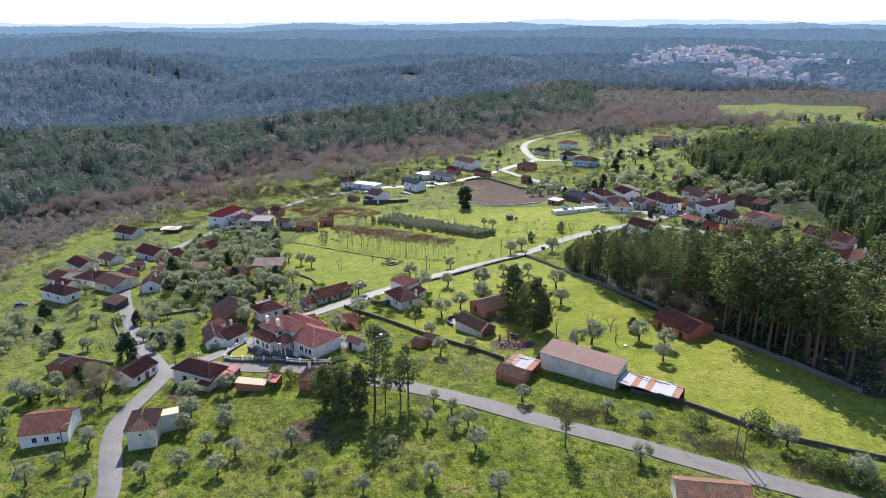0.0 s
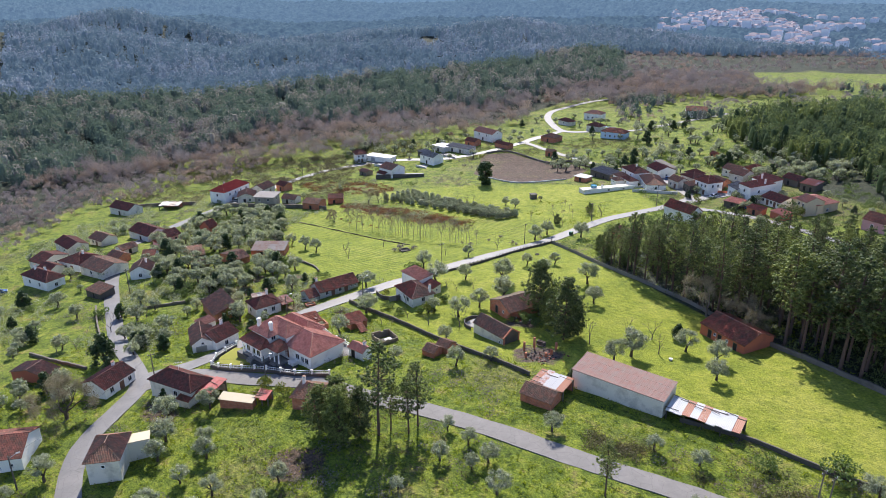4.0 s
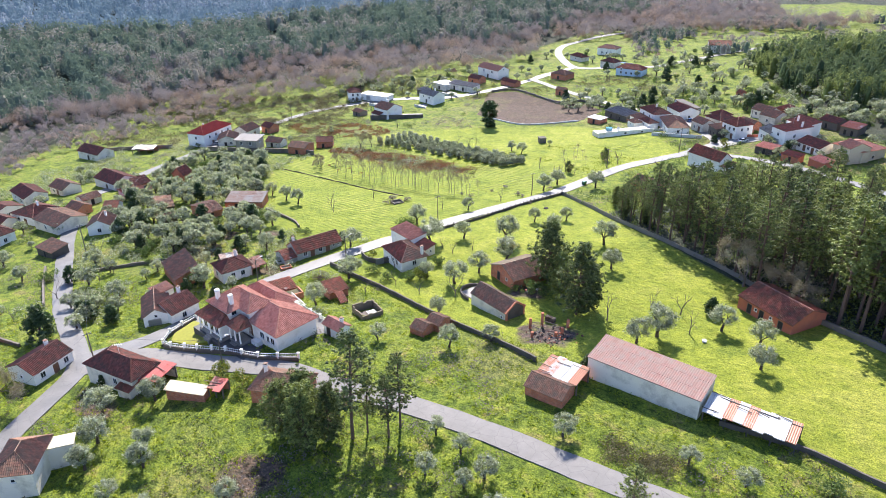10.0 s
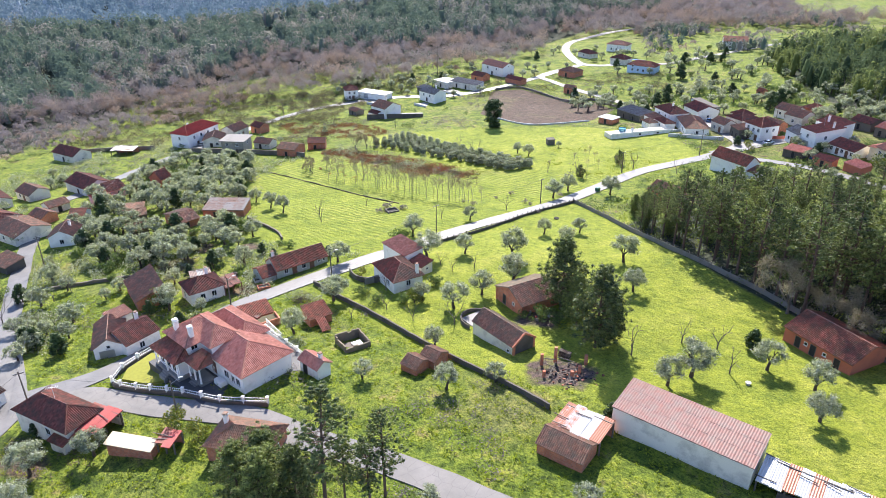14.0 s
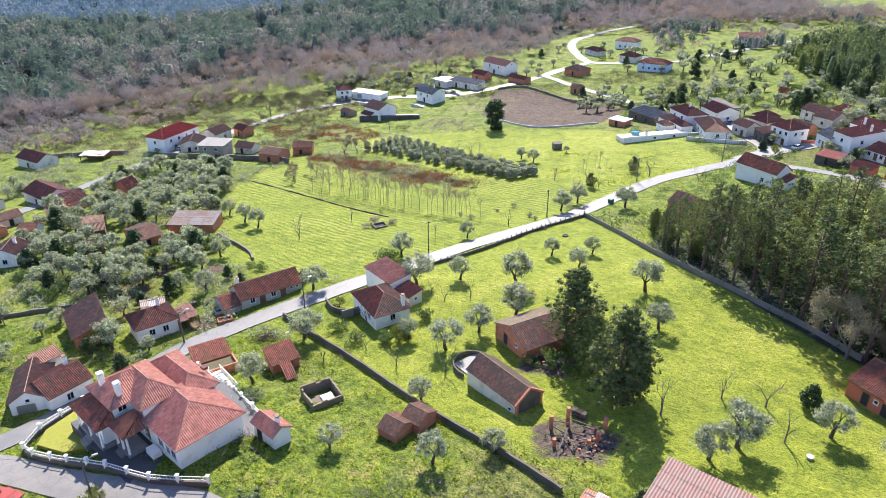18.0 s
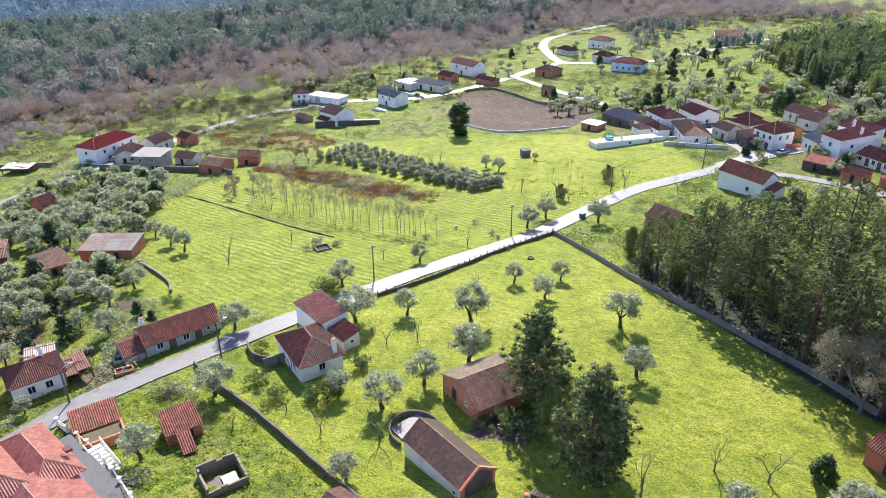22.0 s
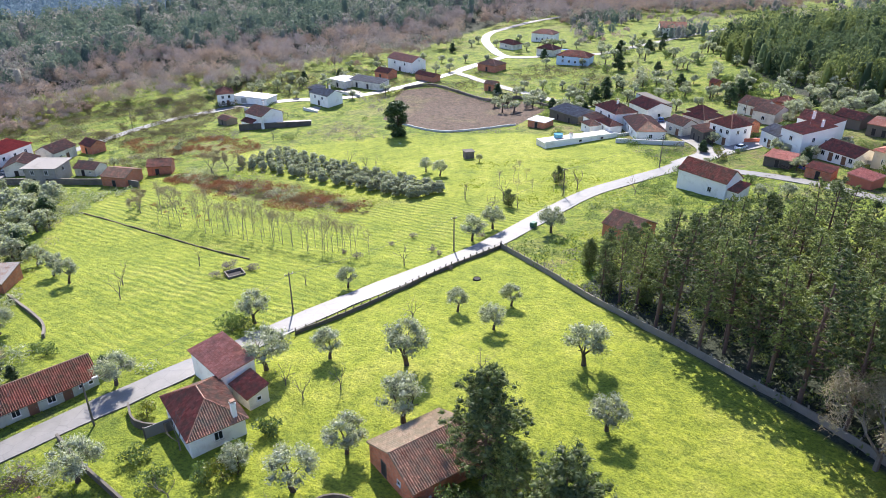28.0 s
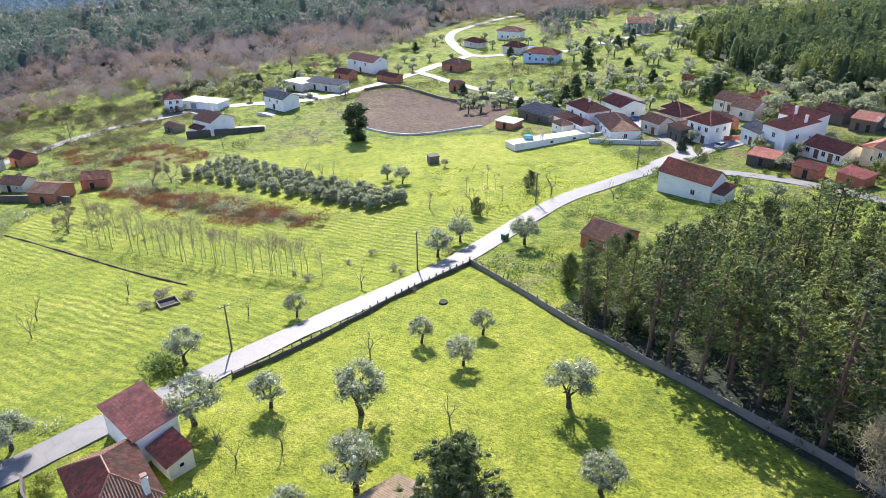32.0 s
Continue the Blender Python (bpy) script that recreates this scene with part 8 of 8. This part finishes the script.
def crowns(base, h, width, low, rng, rings=3, sides=6):
    """A lumpy closed body for every tree of a wood: rings from the skirt to a point."""
    n, per = len(base), rings * sides + 1
    f = np.linspace(low, 0.88, rings)
    r = np.sqrt(1 - ((f - 0.42) / 0.62) ** 2)
    a = np.arange(sides) * 2 * np.pi / sides
    ring = np.stack([np.stack([r[k] * np.cos(a + 0.5 * k), r[k] * np.sin(a + 0.5 * k), np.full(sides, f[k])], 1) for k in range(rings)]).reshape(-1, 3)
    body = np.concatenate([ring, [(0, 0, 0.97)]])
    size = np.stack([width * 0.5, width * 0.5, h], 1)[:, None, :]
    jit = rng.uniform(0.68, 1.2, (n, per, 1)) * np.array((1, 1, 0)) + np.array((0, 0, 1)) * rng.uniform(0.9, 1.07, (n, per, 1))
    v = base[:, None, :3] + body[None] * size * jit
    tri = []
    for k in range(rings - 1):
        for i in range(sides):
            p, q = k * sides + i, k * sides + (i + 1) % sides
            tri += [(p, q, q + sides), (p, q + sides, p + sides)]
    top = (rings - 1) * sides
    tri += [(top + i, top + (i + 1) % sides, per - 1) for i in range(sides)]
    return v.reshape(-1, 3), (np.array(tri)[None] + per * np.arange(n)[:, None, None]).reshape(-1, 3), per


def toned(me, tone):
    layer = me.color_attributes.new("tone", "FLOAT_COLOR", "POINT")
    layer.data.foreach_set("color", np.repeat(tone, 4).astype(np.float32))
    return me


def woodland(name, label, spots, leaf, per, size, seed, tall=(7, 12), wide=0.42, skirt=0.12, material_long=1.3, shell=0.35, body=0.45):
    """Many trees in one mesh: a lumpy body for each, ragged with leaf faces, and a tone of its own."""
    rng = np.random.default_rng(seed)
    n = len(spots)
    base = np.array(spots, dtype=float)
    h = rng.uniform(*tall, n) * base[:, 3]
    width = h * wide * rng.uniform(0.75, 1.25, n)
    t = np.repeat(np.arange(n), per)
    f = rng.uniform(skirt, 1.0, len(t)) ** 0.8
    r = width[t] * 0.5 * np.sqrt(np.clip(1 - ((f - 0.42) / 0.62) ** 2, 0.02, 1)) * np.sqrt(rng.uniform(shell, 1.25, len(t)))
    a = rng.uniform(0, 2 * np.pi, len(t))
    pts = np.stack([base[t, 0] + r * np.cos(a), base[t, 1] + r * np.sin(a), base[t, 2] + h[t] * f], 1)
    v, q = cards(pts, size, material_long, rng)
    cv, cf, each = crowns(base, h * 0.8, width * body, skirt, rng)
    tone = rng.uniform(0.0, 1.0, n)
    v, f = quads_and_cores(v, q, cv, cf)
    me = toned(quick_mesh(name, v, f, leaf), np.concatenate([np.repeat(tone, 4 * per), np.repeat(tone, each)]))
    return tagged(new(name, me), label, "trees", kind="stuff")


def spread(n, x0, x1, y0, y1, test, seed, size=1.0):
    rng = random.Random(seed)
    out, tries = [], 0
    while len(out) < n and tries < 12 * n:
        tries += 1
        x, y = rng.uniform(x0, x1), rng.uniform(y0, y1)
        if test(x, y):
            out.append((x, y, height(x, y), size * rng.uniform(0.8, 1.2)))
    return out


def clearing(x, y):
    return noise.noise(Vector((x * 0.012, y * 0.012, 9.0))) > 0.62 or (abs(x + 262) < 40 and abs(y - 492 - 0.2 * (x + 262)) < 7)


def in_town(x, y):
    return abs(x - 0.31 * (y - 100) - 30) < 75 and 1050 < y < 1700 and noise.noise(Vector((x * 0.01, y * 0.01, 1.0))) > -0.25


def on_hill(x, y):
    d = y - stream(x)
    return d > table(x, ((-330, -95), (-235, -50), (-195, 0), (-165, 30))) and not (x > 90 and d < 230) and not clearing(x, y)


def round_wood(name, label, spots, leaf, per, size, seed, tall=(6, 10), wide=1.0, long=3.0):
    """Many round-headed leafless trees in one mesh: a fuzz of twigs in lobes."""
    rng = np.random.default_rng(seed)
    base = np.array(spots, dtype=float)
    n = len(base)
    h = rng.uniform(*tall, n) * base[:, 3]
    t = np.repeat(np.arange(n), per)
    lobe = blob_points(rng, n * 9, 0.72, 0.72, 0.75).reshape(n, 9, 3)
    lobe[:, :, 2] = np.abs(lobe[:, :, 2]) * 1.2 - 0.25
    d = lobe[t, rng.integers(0, 9, len(t))] + blob_points(rng, len(t), 0.36, 0.36, 0.3)
    w = h * wide * 0.5 * rng.uniform(0.8, 1.25, n)
    pts = np.stack([base[t, 0] + d[:, 0] * w[t], base[t, 1] + d[:, 1] * w[t], base[t, 2] + h[t] * (0.55 + 0.46 * d[:, 2])], 1)
    v, q = cards(pts, size, long, rng)
    tone = rng.uniform(0.0, 1.0, n)
    me = toned(quick_mesh(name, v, q, leaf), np.repeat(tone, 4 * per))
    return tagged(new(name, me), label, "trees", kind="stuff")


HILL = spread(11500, -760, 420, 180, 1060, lambda x, y: on_hill(x, y) and abs(x) < 0.72 * y + 60, 31)
near_hill = [p for p in HILL if p[1] - stream(p[0]) < 230 and p[0] < 140]
far_hill = [p for p in HILL if not (p[1] - stream(p[0]) < 230 and p[0] < 140)]
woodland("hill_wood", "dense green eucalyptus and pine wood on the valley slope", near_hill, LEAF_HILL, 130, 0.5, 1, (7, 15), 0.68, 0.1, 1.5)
woodland("far_hill_wood", "eucalyptus wood on the farther slopes with a painted blue haze", far_hill, LEAF_WOOD, 34, 0.9, 2, (8, 14), 0.8, 0.03, 1.2)
woodland("east_wood", "dark pine wood on the eastern knoll", spread(2900, 100, 420, 180, 560, lambda x, y: math.hypot((x - 258) / 1.15, y - 363) < 160 and x > table(y, ((180, 128), (260, 128), (330, 142), (360, 124), (420, 112), (560, 125))), 33, 1.0), LEAF_KNOLL, 120, 0.36, 3, (7, 15), 0.52, 0.03, 1.9)
round_wood("stream_trees", "belt of leafless grey-brown trees along the stream", spread(1150, -260, 420, 120, 800, lambda x, y: (-46 if x > -60 else -66) < y - stream(x) < 56 and not (-4 < x < 40 and y < 560) and not inside(x, y, FAR_MEADOW), 34, 1.0), TWIGS, 470, 0.12, 4, (7, 13.5), 0.95, 4.2)
round_wood("stream_trees_russet", "leafless russet trees along the stream", spread(360, -270, 420, 120, 800, lambda x, y: -60 < y - stream(x) < 40 and not (-4 < x < 40 and y < 565) and not inside(x, y, FAR_MEADOW), 35, 0.9), TWIGS_RED, 470, 0.12, 5, (6, 12), 1.0, 4.2)
round_wood("valley_trees", "leafless trees and hedges in the far valley", spread(1150, 60, 520, 480, 960, lambda x, y: y < stream(x) + 240 and not inside(x, y, FAR_MEADOW) and (y > stream(x) + 30 or noise.noise(Vector((x * 0.015, y * 0.015, 2.0))) > -0.12), 36, 0.9), TWIGS, 100, 0.24, 6, (5, 9), 1.0, 3.6)
FAR_HEDGES = [(62, 566), (112, 608), (150, 600), (200, 598), (240, 640), (196, 652), (206, 740), (56, 745), (32, 665)]
round_wood("valley_hedges", "brown leafless hedges and thickets past the farther houses", spread(420, 30, 242, 560, 748, lambda x, y: inside(x, y, FAR_HEDGES) and not inside(x, y, FAR_MEADOW), 41, 1.0), TWIGS, 150, 0.22, 16, (5, 10), 1.0, 3.8)
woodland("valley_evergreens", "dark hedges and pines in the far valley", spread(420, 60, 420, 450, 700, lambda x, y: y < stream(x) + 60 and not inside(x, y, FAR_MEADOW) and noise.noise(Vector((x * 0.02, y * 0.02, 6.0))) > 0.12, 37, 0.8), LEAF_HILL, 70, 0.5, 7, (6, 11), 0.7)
round_wood("west_trees", "leafless trees and scrub at the hamlet's edge", spread(900, -262, -150, 130, 400, lambda x, y: y < stream(x) - 10 and x < table(y, ((150, -178), (230, -186), (280, -200), (300, -186), (330, -168), (400, -150))), 38, 0.8), TWIGS, 90, 0.2, 8, (3.5, 8), 1.0, 3.4)


# ---- far ridges ----
def ridge_height(x, y, distance, depth, low, high, seed, grain):
    f = (math.hypot(x, y) - distance) / depth
    crest = low + (high - low) * (0.5 + 0.5 * noise.fractal(Vector((x * 0.0014, y * 0.0014, seed)), 1.0, 2.0, 4))
    fold = 9 * noise.noise(Vector((x * 0.006, y * 0.006, seed + 8)))
    return -30 + (crest + 30 + fold) * math.sin(min(1.0, max(f, 0.0) * 1.25) * math.pi / 2) + grain * (noise.noise(Vector((x * 0.06, y * 0.06, seed))) + 0.7 * noise.noise(Vector((x * 0.16, y * 0.16, seed + 3))))


def far_ridge(name, label, distance, depth, low, high, seed, material, grain, rows=26, n=420):
    """A wooded ridge across the whole view, at a distance from the village."""
    verts, faces = [], []
    for j in range(rows):
        for i in range(n):
            a = radians(-52 + 104 * i / (n - 1))
            d = distance + depth * j / (rows - 1)
            x, y = math.sin(a) * d, math.cos(a) * d
            verts.append((x, y, ridge_height(x, y, distance, depth, low, high, seed, grain)))
    for j in range(rows - 1):
        faces += [(j * n + i, j * n + i + 1, j * n + n + i + 1, j * n + n + i) for i in range(n - 1)]
    ob = mesh_object(name, verts, faces, material)
    return tagged(ob, label, "backdrop", kind="structure")


# blue glow painted on the ridges as haze, stronger the farther they stand
HAZE_GLOW = (0.25, 0.41, 0.68)
RIDGE_TOWN = (1010, 560, 2, 40, 5.3)
far_ridge("backdrop_ridge_0", "green wooded slope across the valley", *RIDGE_TOWN, haze_material("far_wood_0", (0.012, 0.024, 0.026), (0.06, 0.09, 0.09), HAZE_GLOW, 0.19), 7.0, 70, 760)
far_ridge("backdrop_ridge_1", "hazy green wooded ridge", 1560, 600, 22, 62, 1.3, haze_material("far_wood_1", (0.012, 0.024, 0.026), (0.055, 0.08, 0.08), HAZE_GLOW, 0.27), 7.0, 46, 700)
far_ridge("backdrop_ridge_2", "blue-green wooded ridge", 2300, 700, 40, 78, 4.1, haze_material("far_wood_2", (0.012, 0.024, 0.026), (0.045, 0.065, 0.065), HAZE_GLOW, 0.38), 7.0, 30, 500)
far_ridge("backdrop_ridge_3", "pale blue distant ridge", 3300, 600, 58, 90, 7.7, haze_material("far_wood_3", (0.03, 0.045, 0.04), (0.05, 0.07, 0.06), HAZE_GLOW, 0.56), 6.0)
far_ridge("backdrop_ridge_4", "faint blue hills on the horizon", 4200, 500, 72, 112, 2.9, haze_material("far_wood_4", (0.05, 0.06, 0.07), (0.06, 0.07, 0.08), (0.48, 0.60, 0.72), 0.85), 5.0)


# ---- undergrowth and grass ----
def undergrowth(name, label, spots, leaf, per, size, tall, wide, seed):
    rng = np.random.default_rng(seed)
    base = np.array(spots, dtype=float)
    t = np.repeat(np.arange(len(base)), per)
    a, r = rng.uniform(0, 2 * np.pi, len(t)), wide * base[t, 3] * np.sqrt(rng.uniform(0, 1, len(t)))
    z = tall * base[t, 3] * rng.uniform(0.05, 1.0, len(t)) * (1 - 0.6 * (r / (wide * base[t, 3])) ** 2)
    v, q = cards(np.stack([base[t, 0] + r * np.cos(a), base[t, 1] + r * np.sin(a), base[t, 2] + z], 1), size, 1.4, rng)
    return tagged(new(name, quick_mesh(name, v, q, leaf)), label, "undergrowth", kind="stuff")


undergrowth("wood_undergrowth", "dark heath and seedlings under the pines", spread(900, 20, 112, 128, 234, lambda x, y: inside(x, y, PINE_WOOD), 51), LEAF_PINE, 26, 0.22, 1.5, 1.3, 21)
undergrowth("grass_tufts", "tufts of rough bright grass on the slopes", spread(9000, -110, 70, 82, 175, lambda x, y: not inside(x, y, MEADOW) and free_of_roads(x, y), 52), GRASS_BLADE, 5, 0.16, 0.42, 0.45, 22)
undergrowth("weed_clumps", "olive-brown weed clumps in rough grass", spread(1000, -100, 70, 82, 132, lambda x, y: free_of_roads(x, y) and not inside(x, y, MEADOW) and noise.noise(Vector((x * 0.06, y * 0.06, 4.0))) > 0.05, 53), BRAMBLE, 12, 0.14, 0.6, 0.7, 23)
undergrowth("lane_brambles", "grey-brown bramble band between lane and field wall", spread(420, 14, 84, 88, 124, lambda x, y: 3.5 < y - table(x, ((9, 115), (30, 106), (60, 93), (90, 82))) < 9.5 and free_of_roads(x, y) and noise.noise(Vector((x * 0.12, y * 0.12, 6.0))) > -0.2, 55), BRAMBLE_PALE, 40, 0.12, 0.9, 1.1, 25)
undergrowth("verge_grass", "longer grass along walls and verges", spread(4000, -90, 40, 160, 300, lambda x, y: not inside(x, y, MEADOW) and not inside(x, y, FIELD_WEST) and noise.noise(Vector((x * 0.05, y * 0.05, 8.0))) > 0.0 and free_of_roads(x, y), 54), GRASS_BLADE, 4, 0.13, 0.3, 0.4, 24)


# scrub in the gaps between gardens, houses and banks


def scrub_spot(x, y):
    return free_of_roads(x, y) and clear_of_houses(x, y, 8.5) and not any(inside(x, y, ring) for ring in (MEADOW, FIELD_WEST, FIELD_NORTH, TILLED))


def patchy(x, y, seed, over):
    return noise.noise(Vector((x * 0.045, y * 0.045, seed))) > over


undergrowth("hamlet_scrub", "grey-green scrub and hedges between the hamlet gardens", spread(1300, -185, -40, 150, 300, lambda x, y: scrub_spot(x, y) and patchy(x, y, 3.0, -0.02), 61), LEAF_OLIVE, 46, 0.17, 1.7, 1.3, 31)
undergrowth("garden_scrub", "dark green garden hedges and shrubs", spread(700, -185, 150, 150, 470, lambda x, y: scrub_spot(x, y) and patchy(x, y, 12.0, 0.22), 62), LEAF_BROAD, 46, 0.17, 1.9, 1.3, 32)
undergrowth("dry_scrub", "brown and grey thickets on the banks", spread(1500, -185, 150, 95, 470, lambda x, y: scrub_spot(x, y) and patchy(x, y, 21.0, 0.12), 63), TWIGS, 46, 0.13, 1.5, 1.5, 33)
undergrowth("bramble_scrub", "brown bramble thickets in rough ground", spread(2200, -200, 60, 300, 440, lambda x, y: scrub_spot(x, y) and patchy(x, y, 27.0, -0.12) and (x < -80 or y > 395) and y < stream(x) - 20, 64), BRAMBLE, 46, 0.14, 1.3, 1.8, 34)
undergrowth("russet_bracken", "dead russet bracken covering the banks", spread(620, -114, -20, 258, 342, lambda x, y: (ring_share(x, y, RUSSET_BANK, 9.0) > 0.3 or ring_share(x, y, BRACKEN_BANK, 4.0) > 0.3) and noise.noise(Vector((x * 0.11, y * 0.11, 41.0))) > 0.02, 66), BRACKEN, 40, 0.12, 0.7, 1.2, 36)
undergrowth("village_gardens", "shrubs and vegetable plots between the village houses", spread(1500, 28, 135, 255, 400, lambda x, y: scrub_spot(x, y) and patchy(x, y, 33.0, -0.1), 65), LEAF_BROAD, 40, 0.14, 1.5, 1.2, 35)


# ---- the far town ----
def far_town():
    rng = random.Random(3)
    walls, roofs = Shape(), Shape()
    for k in range(420):
        a, far = radians(rng.gauss(16, 3.0)), rng.uniform(1100, 1620)
        x, y = math.sin(a) * far, math.cos(a) * far
        if noise.noise(Vector((x * 0.006, y * 0.006, 1.0))) < -0.12:
            continue
        z = max(height(x, y), ridge_height(x, y, *RIDGE_TOWN, 7.0)) + 1
        w, d, h, a = rng.uniform(4.5, 8.5), rng.uniform(4, 6), rng.uniform(4, 8), rng.uniform(0, 3)
        c, s = math.cos(a), math.sin(a)
        at = lambda u, v, q: (x + u * c - v * s, y + u * s + v * c, z + q)
        low, top = [at(u, v, -14) for u, v in ((-w, -d), (w, -d), (w, d), (-w, d))], [at(u, v, h) for u, v in ((-w, -d), (w, -d), (w, d), (-w, d))]
        for i in range(4):
            walls.face(low[i], low[(i + 1) % 4], top[(i + 1) % 4], top[i])
        r0, r1 = at(-w * 0.5, 0, h + 2.5), at(w * 0.5, 0, h + 2.5)
        roofs.face(top[0], top[1], r1, r0).face(top[2], top[3], r0, r1).face(top[1], top[2], r1).face(top[3], top[0], r0)
    ob = thing("far_town", "pale houses of a far town on the wooded hills", "town", 0, 0, 0, kind="stuff")
    walls.put("house_walls", plain_material("far_plaster", (0.66, 0.67, 0.70), 0.9), ob)
    roofs.put("house_roofs", plain_material("far_roof", (0.30, 0.25, 0.26), 0.9), ob)


far_town()
